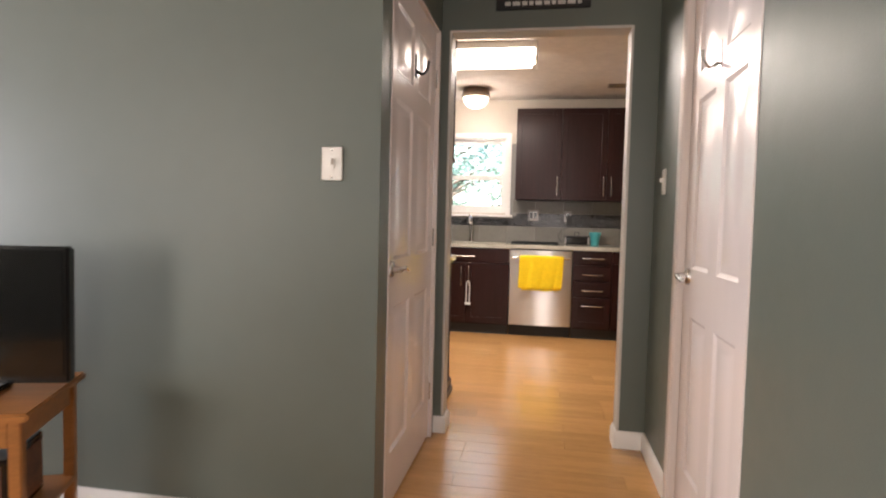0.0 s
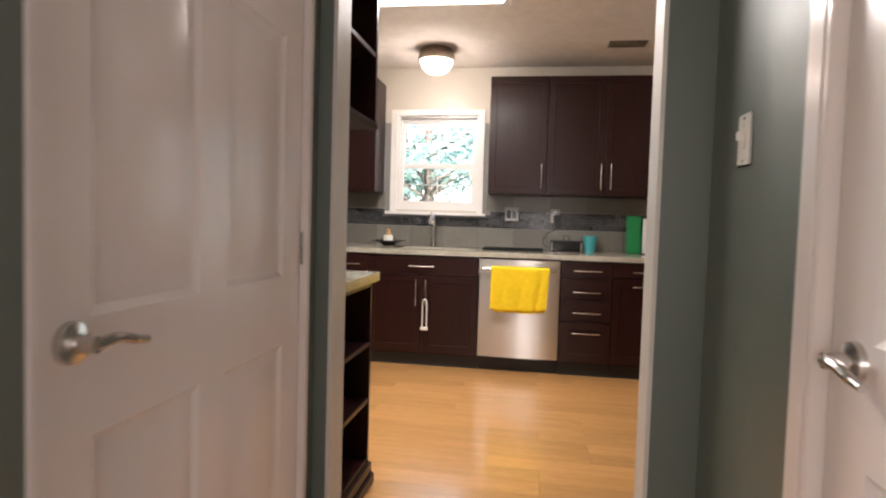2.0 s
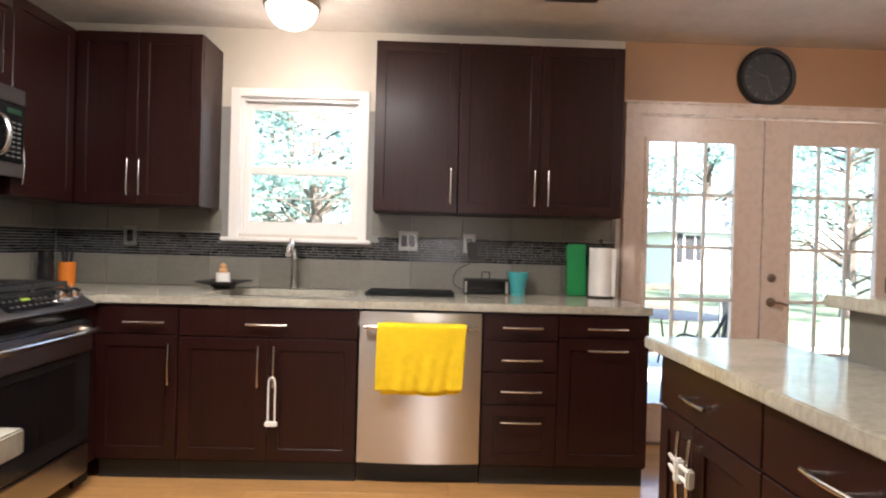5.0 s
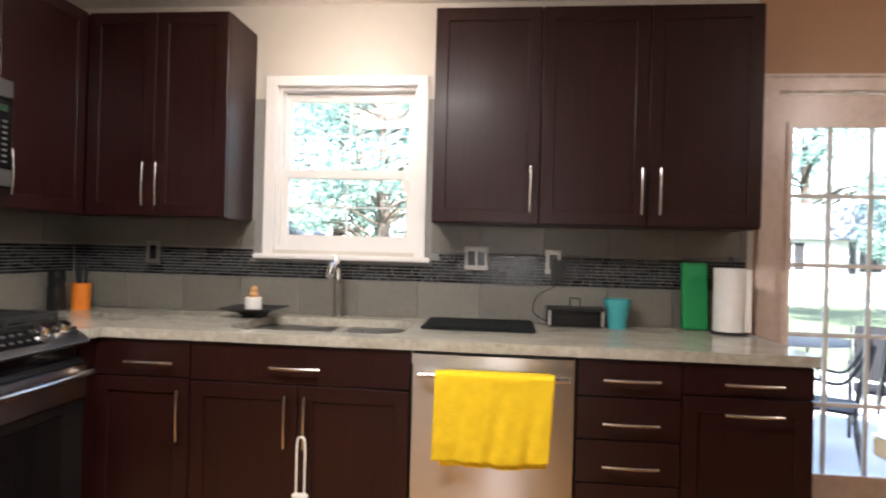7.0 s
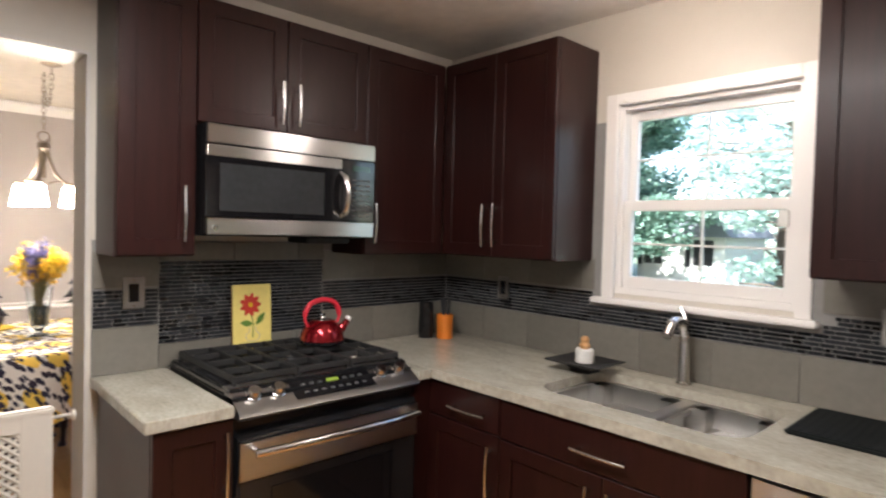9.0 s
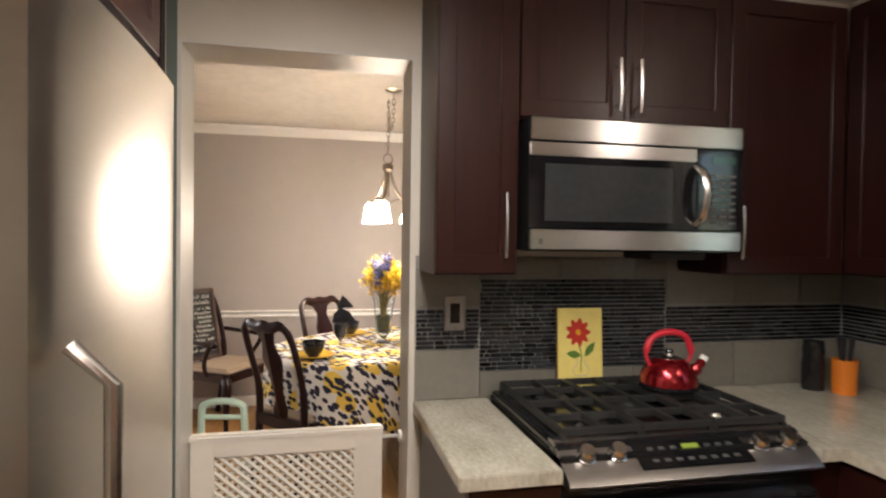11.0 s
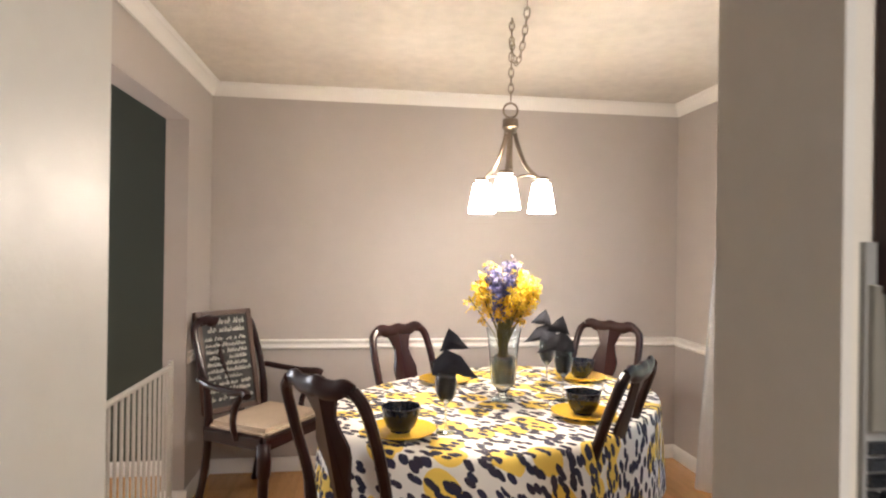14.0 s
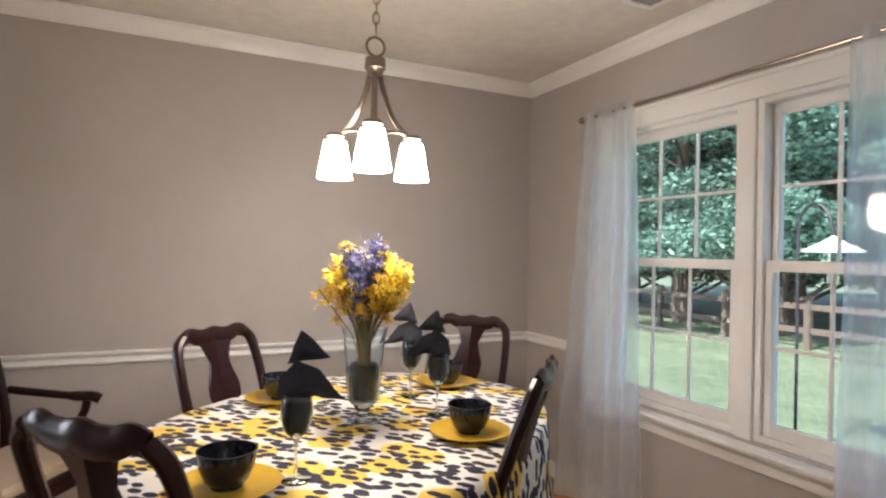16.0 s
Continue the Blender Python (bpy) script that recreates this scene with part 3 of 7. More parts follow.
six_panel("door_1", pose(-0.366, 2.128, 0, 0, 0, 90), 0.886, 2.08, "white six-panel closet door, closed, with a nickel lever", False)
six_panel("door_2", pose(0.745, 2.462, 0, 0, 0, -90), 0.744, 2.08, "white six-panel door, closed, with a nickel lever", False)
bm = block(-0.462, 2.112, 0, -0.350, 2.127, 2.098, 0.002)
block(-0.462, 3.016, 0, -0.346, 3.045, 2.098, 0.004, into=bm)
block(-0.462, 2.127, 2.083, -0.350, 3.016, 2.098, 0.002, into=bm)
structure("trim_door_1", bm, DOORW, "white closet door jamb", 40)
bm = block(0.718, 2.466, 0, 0.818, 2.480, 2.098, 0.002)
block(0.716, 2.480, 0, 0.736, 2.538, 2.150, 0.004, into=bm)
block(0.731, 1.700, 0, 0.818, 1.714, 2.098, 0.002, into=bm)
block(0.720, 1.714, 2.084, 0.818, 2.466, 2.098, 0.002, into=bm)
structure("trim_door_2", bm, DOORW, "white door jamb and casing", 40)


def coat_hook(m, metal=DARKM, label="dark metal over-door coat hook"):
    hook = thing("coat_hook", m, label, "hook")
    part("plate", block(-0.014, -0.004, -0.05, 0.014, 0, 0.05, 0.0015), metal, hook)
    part("prong", tube(curve_pts([(0, -0.002, -0.02), (0, -0.03, -0.035), (0, -0.05, -0.015), (0, -0.056, 0.02)], 5), 0.006, 8), metal, hook)


coat_hook(pose(-0.366, 2.56, 1.80, 0, 0, 90))
coat_hook(pose(0.745, 2.10, 1.69, 0, 0, -90), CHROME, "chrome over-door coat hook")


def switch_plate(name, m, w, h, openings, label, face=WHITE, inner=WHITE, category="switch"):
    """A wall plate facing -y, its back at y = 0."""
    p = thing(name, m, label, category)
    part("plate", block(-w / 2, -0.006, -h / 2, w / 2, 0, h / 2, 0.003), face, p)
    for x, iw, ih, toggle in openings:
        r = part("rocker", block(x - iw / 2, -0.009, -ih / 2, x + iw / 2, -0.004, ih / 2, 0.002), inner, p)
        if toggle:
            part("toggle", block(x - 0.005, -0.022, -0.002, x + 0.005, -0.006, 0.018, 0.002), face, p)
    for z in (-h / 2 + 0.012, h / 2 - 0.012):
        part("screw", lathe([(0, 0), (0.003, 0), (0.003, 0.001), (0, 0.0015)], 10), CHROME, p).matrix_basis = pose(0, -0.006, z, 90)
    return p


switch_plate("light_switch", pose(-0.523, 1.987, 1.322), 0.078, 0.118, [(0, 0.020, 0.040, True)], "white single toggle light switch on the green wall")
switch_plate("light_switch", pose(0.735, 2.86, 1.336, 0, 0, -90), 0.078, 0.118, [(0, 0.020, 0.040, True)], "white toggle light switch beside the doorway")
switch_plate("wall_outlet", pose(-5.31, 2.50, 0.44, 0, 0, 90), 0.12, 0.118, [(-0.023, 0.030, 0.06, False), (0.023, 0.030, 0.06, False)], "white double outlet on the dark green wall", category="outlet")

sign = thing("wall_sign", pose(0.16, 3.106, 2.265), "dark framed sign with pale lettering over the doorway", "sign")
part("board", block(-0.235, -0.016, -0.05, 0.235, 0, 0.05, 0.004), SLATE, sign)
bm = bmesh.new()
for z, span in ((0.018, 0.15), (-0.022, 0.19)):
    x = -span
    while x < span:
        w = random.uniform(0.012, 0.04)
        block(x, -0.0175, z - 0.010, min(span, x + w), -0.0155, z + 0.010, into=bm)
        x += w + 0.010
tagged(part("lettering", bm, CHALK, sign, "pale illegible lettering"), kind="stuff")


def sash_window(name, x0, x1, z0, z1, zm, wall_y, cols, rows, label, bar=0.007):
    """A double-hung window in a wall facing -y: frame, two sashes with muntins and panes."""
    w = thing(name, pose(0, 0, 0), label, "window", kind="structure")
    y = wall_y + 0.03
    bm = bmesh.new()
    f = 0.028
    for a in ((x0, z0, x0 + f, z1), (x1 - f, z0, x1, z1)):
        block(a[0], y - 0.02, a[1], a[2], y + 0.09, a[3], 0.002, into=bm)
    block(x0 + f, y - 0.02, z1 - f, x1 - f, y + 0.09, z1, 0.002, into=bm)
    block(x0 + f, y - 0.02, z0, x1 - f, y + 0.09, z0 + f, 0.002, into=bm)
    part("window_frame", bm, TRIM, w)
    for nm, a0, a1, yy in (("lower_sash", z0 + f, zm + 0.022, y), ("upper_sash", zm - 0.022, z1 - f, y + 0.034)):
        s = 0.034
        l, r = x0 + f, x1 - f
        bm = bmesh.new()
        block(l, yy, a0, l + s, yy + 0.03, a1, 0.003, into=bm)
        block(r - s, yy, a0, r, yy + 0.03, a1, 0.003, into=bm)
        block(l + s, yy, a0, r - s, yy + 0.03, a0 + (0.05 if nm == "lower_sash" else 0.044), 0.003, into=bm)
        block(l + s, yy, a1 - 0.044, r - s, yy + 0.03, a1, 0.003, into=bm)
        sash = part("sash", bm, TRIM, w)
        g0, g1 = a0 + 0.05, a1 - 0.044
        for c in range(1, cols):
            x = l + s + (r - l - 2 * s) * c / cols
            part("muntin", block(x - bar, yy + 0.008, g0, x + bar, yy + 0.022, g1, 0.002), TRIM, sash)
        for k in range(1, rows):
            z = g0 + (g1 - g0) * k / rows
            part("muntin", block(l + s, yy + 0.009, z - bar, r - s, yy + 0.021, z + bar, 0.002), TRIM, sash)
        p = part("pane", block(l + s, yy + 0.0135, g0, r - s, yy + 0.0165, g1), PANE, sash, smooth=None)
        p.visible_shadow = False
    return w


# kitchen window with casing and stool
kw = sash_window("window_1", -0.955, -0.215, 1.235, 2.075, 1.626, 6.575, 2, 2, "white double-hung kitchen window over the sink", 0.0042)
part("latch", block(-0.30, 6.585, 1.54, -0.265, 6.607, 1.60, 0.004), WHITE, kw)
bm = bmesh.new()
block(-1.003, 6.553, 1.215, -0.945, 6.577, 2.115, 0.004, into=bm)
block(-0.225, 6.553, 1.215, -0.172, 6.577, 2.115, 0.004, into=bm)
block(-0.945, 6.553, 2.065, -0.225, 6.577, 2.115, 0.004, into=bm)
structure("trim_window_kitchen", bm, TRIM, "white window casing", 40)
structure("sill_window_kitchen", block(-1.04, 6.52, 1.190, -0.145, 6.60, 1.215, 0.006), TRIM, "white window stool", 40)

# dining windows
sash_window("window_2", -4.56, -3.775, 0.60, 1.985, 1.305, 6.41, 3, 2, "white double-hung window with grilles")
sash_window("window_3", -3.705, -2.92, 0.60, 1.985, 1.305, 6.41, 3, 2, "white double-hung window with grilles")
bm = bmesh.new()
block(-3.775, 6.405, 0.60, -3.705, 6.55, 1.985, 0.002, into=bm)
block(-4.625, 6.388, 0.585, -4.548, 6.412, 2.055, 0.004, into=bm)
block(-2.932, 6.388, 0.585, -2.855, 6.412, 2.055, 0.004, into=bm)
block(-4.548, 6.388, 1.975, -2.932, 6.412, 2.055, 0.004, into=bm)
block(-4.64, 6.380, 2.055, -2.84, 6.412, 2.075, 0.004, into=bm)
block(-4.62, 6.392, 0.49, -2.86, 6.412, 0.555, 0.004, into=bm)
structure("trim_window_dining", bm, TRIM, "white casing round the double window", 40)
structure("sill_window_dining", block(-4.66, 6.35, 0.555, -2.82, 6.47, 0.585, 0.007), TRIM, "white window stool", 40)


def french_leaf(name, x0, x1, label, knob):
    leaf = thing(name, pose(x0, 6.60, 0), label, "door", kind="structure")
    w = x1 - x0
    g0, g1, h0, h1 = (1.552 - 1.482), (2.108 - 1.482), 0.245, 1.882
    if knob:
        g0, g1 = w - g1, w - g0
    stile = part("door_leaf", panel_with_hole("y", 0, 0.042, 0, w, 0.012, 2.03, [(g0, g1, h0, h1)]), PINKW, leaf)
    bm = bmesh.new()
    for a in ((g0 - 0.02, h0 - 0.02, g0 + 0.008, h1 + 0.02), (g1 - 0.008, h0 - 0.02, g1 + 0.02, h1 + 0.02), (g0 + 0.008, h0 - 0.02, g1 - 0.008, h0 + 0.008), (g0 + 0.008, h1 - 0.008, g1 - 0.008, h1 + 0.02)):
        block(a[0], -0.010, a[1], a[2], 0.004, a[3], 0.003, into=bm)
    part("glazing_bead", bm, PINKW, stile)
    for c in (1, 2):
        x = g0 + (g1 - g0) * c / 3
        part("muntin", block(x - 0.010, 0.012, h0, x + 0.010, 0.030, h1, 0.003), WHITE, stile)
    for k in range(1, 5):
        z = h0 + (h1 - h0) * k / 5
        part("muntin", block(g0, 0.013, z - 0.010, g1, 0.029, z + 0.010, 0.003), WHITE, stile)
    p = part("pane", block(g0, 0.019, h0, g1, 0.023, h1), PANE, stile, smooth=None)
    p.visible_shadow = False
    for z in (0.30, 1.02, 1.72):
        hx = w + 0.002 if knob else -0.002
        part("hinge", block(hx - 0.012, -0.006, z - 0.05, hx + 0.012, 0.002, z + 0.05, 0.002), BRONZE, stile)
    if knob:
        for z, r in ((1.048, 0.028), (0.897, 0.030)):
            k = part("lock_rose", lathe([(0, 0), (r, 0), (r * 0.9, 0.008), (0.012, 0.012), (0.011, 0.03), (0, 0.03)], 20), BRONZE, stile, "aged bronze lock")
            k.matrix_basis = pose(0.065, 0, z, 90)
        part("lever", tube(curve_pts([(0.065, -0.034, 0.897), (0.10, -0.038, 0.894), (0.15, -0.036, 0.885)], 6), 0.008, 8), BRONZE, stile)
    return leaf


french_leaf("door_3", 1.482, 2.278, "pale painted french door with fifteen panes, closed", False)
french_leaf("door_4", 2.286, 3.082, "pale painted french door with bronze lock, closed", True)
bm = bmesh.new()
block(1.395, 6.552, 0, 1.478, 6.60, 2.036, 0.004, into=bm)
block(3.086, 6.552, 0, 3.169, 6.60, 2.036, 0.004, into=bm)
block(1.395, 6.552, 2.036, 3.169, 6.60, 2.10, 0.004, into=bm)
block(1.385, 6.545, 2.10, 3.179, 6.60, 2.115, 0.003, into=bm)
structure("trim_french_doors", bm, PINKW, "pale painted door casing", 40)
structure("sill_french_doors", block(1.47, 6.575, -0.012, 3.09, 6.74, 0.012, 0.004), BRONZE, "bronze door threshold")

# ceiling fixtures
fl = thing("fluorescent_light", pose(-0.50, 4.62, H - 0.03), "lit white wraparound fluorescent ceiling fixture", "ceiling light")
part("base_plate", block(-0.61, -0.15, -0.02, 0.61, 0.15, 0.029, 0.004), WHITE, fl)
part("diffuser", block(-0.60, -0.145, -0.105, 0.60, 0.145, -0.020, 0.03, seg=4), TUBEG, fl, "glowing ribbed acrylic diffuser")
for x in (-0.607, 0.607):
    part("end_cap", block(x - 0.008, -0.15, -0.11, x + 0.008, 0.15, -0.020, 0.004), WHITE, fl)
dm = thing("dome_light_fixture", pose(-0.52, 6.02, H - 0.03) @ Matrix.Diagonal((0.88, 0.88, 1, 1)), "lit alabaster dome ceiling light with a nickel rim", "ceiling light")
part("rim", lathe([(0.0, 0.029), (0.132, 0.029), (0.146, 0.012), (0.160, -0.030), (0.165, -0.052), (0.160, -0.062), (0.149, -0.064), (0.140, -0.050), (0, -0.040)], 48), BRONZE, dm)
part("dome_glass", lathe([(0.148, -0.058), (0.144, -0.078), (0.128, -0.112), (0.100, -0.140), (0.062, -0.158), (0.028, -0.165), (0, -0.166)], 48), DOMEG, dm)
part("finial", lathe([(0, -0.164), (0.010, -0.166), (0.008, -0.176), (0, -0.180)], 14), BRONZE, dm)


def ceiling_vent(m, w, d, n, label):
    v = thing("ceiling_vent", m, label, "vent")
    bm = bmesh.new()
    for a in ((-w / 2, -d / 2, w / 2, -d / 2 + 0.02), (-w / 2, d / 2 - 0.02, w / 2, d / 2), (-w / 2, -d / 2 + 0.02, -w / 2 + 0.02, d / 2 - 0.02), (w / 2 - 0.02, -d / 2 + 0.02, w / 2, d / 2 - 0.02), (-0.008, -d / 2 + 0.02, 0.008, d / 2 - 0.02)):
        block(a[0], a[1], -0.012, a[2], a[3], 0, 0.002, into=bm)
    part("vent_frame", bm, BRONZE if n < 9 else WHITE, v)
    part("backing", block(-w / 2 + 0.01, -d / 2 + 0.01, -0.003, w / 2 - 0.01, d / 2 - 0.01, 0), BLACK, v)
    for i in range(n):
        y = -d / 2 + 0.02 + (d - 0.04) * (i + 0.5) / n
        s = part("slat", block(-w / 2 + 0.015, -0.006, -0.001, w / 2 - 0.015, 0.006, 0.001), BRONZE if n < 9 else WHITE, v)
        s.matrix_basis = pose(0, y, -0.008, 35)


ceiling_vent(pose(0.91, 5.95, H), 0.27, 0.13, 8, "bronze metal ceiling air vent")
ceiling_vent(pose(-3.90, 6.10, HD), 0.32, 0.17, 10, "white metal ceiling air vent")

# ---- kitchen cabinets ----


def bar_pull(parent, x, z, length, upright, y=0.0):
    """Satin bar pull on a front at y, facing -y."""
    h = length / 2
    e = (0, 0, 1) if upright else (1, 0, 0)
    c = Vector((x, y - 0.030, z))
    v = Vector(e)
    bow = Vector((0, -0.006, 0))
    bm = tube([c - v * h, c - v * h * 0.5 + bow * 0.7, c + bow, c + v * h * 0.5 + bow * 0.7, c + v * h], 0.0062, 8)
    for s in (-1, 1):
        p = c + v * (s * (h - 0.022))
        tube([p + Vector((0, 0.032, 0)), p], 0.0055, 8, into=bm)
    return part("handle", bm, CHROME, parent, "satin nickel bar pull", 60)


def shaker(parent, x0, x1, z0, z1, name="door", rail=0.058, y=0.0):
    """A shaker front between x0..x1, z0..z1, its face at y - 0.02."""
    g = 0.0015
    x0, x1, z0, z1 = x0 + g, x1 - g, z0 + g, z1 - g
    if z1 - z0 < 0.2:
        return part(name, block(x0, y - 0.020, z0, x1, y, z1, 0.002), WOOD, parent)
    bm = panel_with_hole("y", y - 0.020, y, x0, x1, z0, z1, [(x0 + rail, x1 - rail, z0 + rail, z1 - rail)])
    es = [e for e in bm.edges if e.calc_face_angle(0) > 1.0]
    bmesh.ops.bevel(bm, geom=es, offset=0.002, segments=1, affect="EDGES", clamp_overlap=True)
    block(x0 + rail - 0.002, y - 0.012, z0 + rail - 0.002, x1 - rail + 0.002, y - 0.003, z1 - rail + 0.002, into=bm)
    return part(name, bm, WOOD, parent, smooth=None)


def cabinet(name, m, w, d, z0, z1, fronts, label, category="cabinet", group="kitchen cabinets", toe=False, body_top=None):
    """A cabinet box, front at y = 0 towards -y. fronts: (kind, x0, x1, z0, z1, pull x, pull z, pull length, upright)."""
    c = thing(name, m, label, category, group)
    bm = block(0.0, 0.0, z0 + (0.10 if toe else 0), w, d, body_top or z1, 0.0015)
    part("body", bm, WOOD, c, smooth=None)
    if toe:
        part("toe_kick", block(0.0, 0.035, 0.0, w, 0.055, 0.10), BLACKM, c)
    for kind, a, b, e, g, px, pz, pl, up in fronts:
        fr = shaker(c, a, b, e, g, kind)
        if pl:
            bar_pull(fr, px, pz, pl, up, -0.020)
    return c


BY, BD = 5.905, 0.66
cabinet("base_cabinet", pose(-1.40, BY, 0), 0.40, BD, 0, 0.876, [("drawer_front", 0, 0.40, 0.725, 0.870, 0.245, 0.786, 0.20, False), ("door", 0, 0.40, 0.115, 0.722, 0.365, 0.584, 0.20, True)], "dark espresso base cabinet with a drawer and a door", toe=True)
cabinet("sink_cabinet", pose(-0.998, BY, 0), 0.872, BD, 0, 0.876, [("drawer_front", 0, 0.872, 0.720, 0.870, 0.432, 0.786, 0.20, False), ("door", 0, 0.438, 0.115, 0.717, 0.395, 0.583, 0.20, True), ("door", 0.438, 0.872, 0.115, 0.717, 0.472, 0.583, 0.20, True)], "dark espresso sink base cabinet with two doors", toe=True, body_top=0.69)
fr = [("drawer_front", 0, 0.372, a, b, 0.19, z, 0.20, False) for a, b, z in ((0.735, 0.870, 0.800), (0.578, 0.732, 0.642), (0.418, 0.575, 0.487), (0.115, 0.415, 0.335))]
cabinet("drawer_cabinet", pose(0.495, BY, 0), 0.372, BD, 0, 0.876, fr, "dark espresso cabinet with four drawers", toe=True)
cabinet("base_cabinet", pose(0.869, BY, 0), 0.453, BD, 0, 0.876, [("drawer_front", 0, 0.453, 0.755, 0.870, 0.236, 0.803, 0.20, False), ("door", 0, 0.453, 0.115, 0.752, 0.238, 0.696, 0.20, False)], "dark espresso pull-out cabinet with two bar pulls", toe=True)
cabinet("base_cabinet", pose(-1.40, 4.780, 0, 0, 0, 90), 0.245, 0.63, 0, 0.876, [("door", 0, 0.245, 0.115, 0.870, 0.215, 0.73, 0.22, True)], "narrow dark espresso base cabinet beside the stove", toe=True)
cabinet("corner_cabinet", pose(-1.40, 5.795, 0, 0, 0, 90), 0.108, 0.63, 0, 0.876, [], "dark espresso corner filler cabinet", toe=True)

UZ0, UZ1 = 1.375, 2.328
cabinet("wall_cabinet", pose(-0.108, 6.285, 0), 0.470, 0.288, UZ0, UZ1, [("door", 0, 0.470, UZ0 + 0.004, UZ1, 0.430, 1.525, 0.20, True)], "dark espresso wall cabinet with one shaker door")
cabinet("wall_cabinet", pose(0.364, 6.285, 0), 0.924, 0.288, UZ0, UZ1, [("door", 0, 0.457, UZ0 + 0.004, UZ1, 0.426, 1.525, 0.20, True), ("door", 0.457, 0.924, UZ0 + 0.004, UZ1, 0.502, 1.525, 0.20, True)], "dark espresso wall cabinet with two shaker doors")
cabinet("wall_cabinet", pose(-1.775, 6.285, 0), 0.712, 0.288, UZ0, UZ1, [("door", 0.025, 0.362, UZ0 + 0.004, UZ1, 0.325, 1.525, 0.20, True), ("door", 0.362, 0.712, UZ0 + 0.004, UZ1, 0.390, 1.525, 0.20, True)], "dark espresso corner wall cabinet with two doors")
cabinet("wall_cabinet", pose(-1.775, 4.770, 0, 0, 0, 90), 0.262, 0.263, UZ0, UZ1, [("door", 0, 0.262, UZ0 + 0.004, UZ1, 0.215, 1.53, 0.20, True)], "narrow dark espresso wall cabinet beside the microwave")
cabinet("wall_cabinet", pose(-1.775, 5.034, 0, 0, 0, 90), 0.752, 0.263, 1.868, UZ1, [("door", 0, 0.356, 1.872, UZ1, 0.326, 1.985, 0.17, True), ("door", 0.356, 0.752, 1.872, UZ1, 0.398, 1.985, 0.17, True)], "dark espresso cabinet over the microwave")
cabinet("wall_cabinet", pose(-1.775, 5.788, 0, 0, 0, 90), 0.495, 0.263, UZ0, UZ1, [("door", 0, 0.475, UZ0 + 0.004, UZ1, 0.035, 1.52, 0.18, True)], "dark espresso wall cabinet in the corner")

# worktops
wt = thing("worktop", pose(0, 0, 0), "mottled grey granite worktop with a sink cut-out", "countertop")
bm = bmesh.new()
SX0, SX1, SY0, SY1 = -0.925, -0.180, 5.985, 6.430
for a in ((-2.038, 5.868, SX0, 6.573), (SX1, 5.868, 1.330, 6.573), (SX0, 5.868, SX1, SY0), (SX0, SY1, SX1, 6.573)):
    block(a[0], a[1], 0.876, a[2], a[3], 0.914, into=bm)
bmesh.ops.remove_doubles(bm, verts=bm.verts, dist=0.0005)
for cx, sx in ((SX0, 1), (SX1, -1)):
    for cy, sy in ((SY0, 1), (SY1, -1)):
        arc = [(cx, cy)] + [(cx + sx * 0.11 * (1 - math.sin(a)), cy + sy * 0.11 * (1 - math.cos(a))) for a in [math.pi / 2 * i / 8 for i in range(9)]]
        lo = [bm.verts.new((x, y, 0.8762)) for x, y in arc]
        hi = [bm.verts.new((x, y, 0.9138)) for x, y in arc]
        fs = [bm.faces.new(lo), bm.faces.new(hi)] + [bm.faces.new((lo[i], lo[(i + 1) % 10], hi[(i + 1) % 10], hi[i])) for i in range(10)]
        bmesh.ops.recalc_face_normals(bm, faces=fs)
part("slab", bm, STONE, wt, smooth=None)
lone("worktop", block(-2.038, 4.755, 0.876, -1.365, 5.022, 0.914, 0.003), STONE, ID, "short mottled grey granite worktop beside the stove", "countertop")
lone("worktop", block(-2.038, 5.796, 0.876, -1.365, 5.866, 0.914, 0.002), STONE, ID, "granite worktop strip beside the stove", "countertop")

sink = thing("sink", pose(0, 0, 0), "double-bowl stainless undermount sink", "sink")
for x0, x1 in ((SX0 + 0.005, -0.535), (-0.51, SX1 - 0.005)):
    bm = block(x0, SY0 + 0.004, 0.72, x1, SY1 - 0.004, 0.872)
    low = [e for e in bm.edges if min(v.co.z for v in e.verts) < 0.75]
    bmesh.ops.bevel(bm, geom=low, offset=0.075, segments=6, affect="EDGES", clamp_overlap=True)
    top = [f for f in bm.faces if f.calc_center_median().z > 0.868]
    bmesh.ops.delete(bm, geom=top, context="FACES")
    bowl = part("bowl", bm, BASIN, sink)
    part("drain", lathe([(0.0, 0.723), (0.04, 0.723), (0.045, 0.726), (0.04, 0.724), (0, 0.722)], 20), CHROME, bowl).location = ((x0 + x1) / 2, 6.22, 0)
part("divider", block(-0.560, SY0 + 0.004, 0.840, -0.486, SY1 - 0.004, 0.872, 0.010), BASIN, sink)
part("flange", panel_with_hole("z", 0.8675, 0.8745, SX0 - 0.02, SX1 + 0.02, SY0 - 0.02, SY1 + 0.02, [(SX0 + 0.02, -0.545, SY0 + 0.02, SY1 - 0.02), (-0.500, SX1 - 0.02, SY0 + 0.02, SY1 - 0.02)]), BASIN, sink, smooth=None)

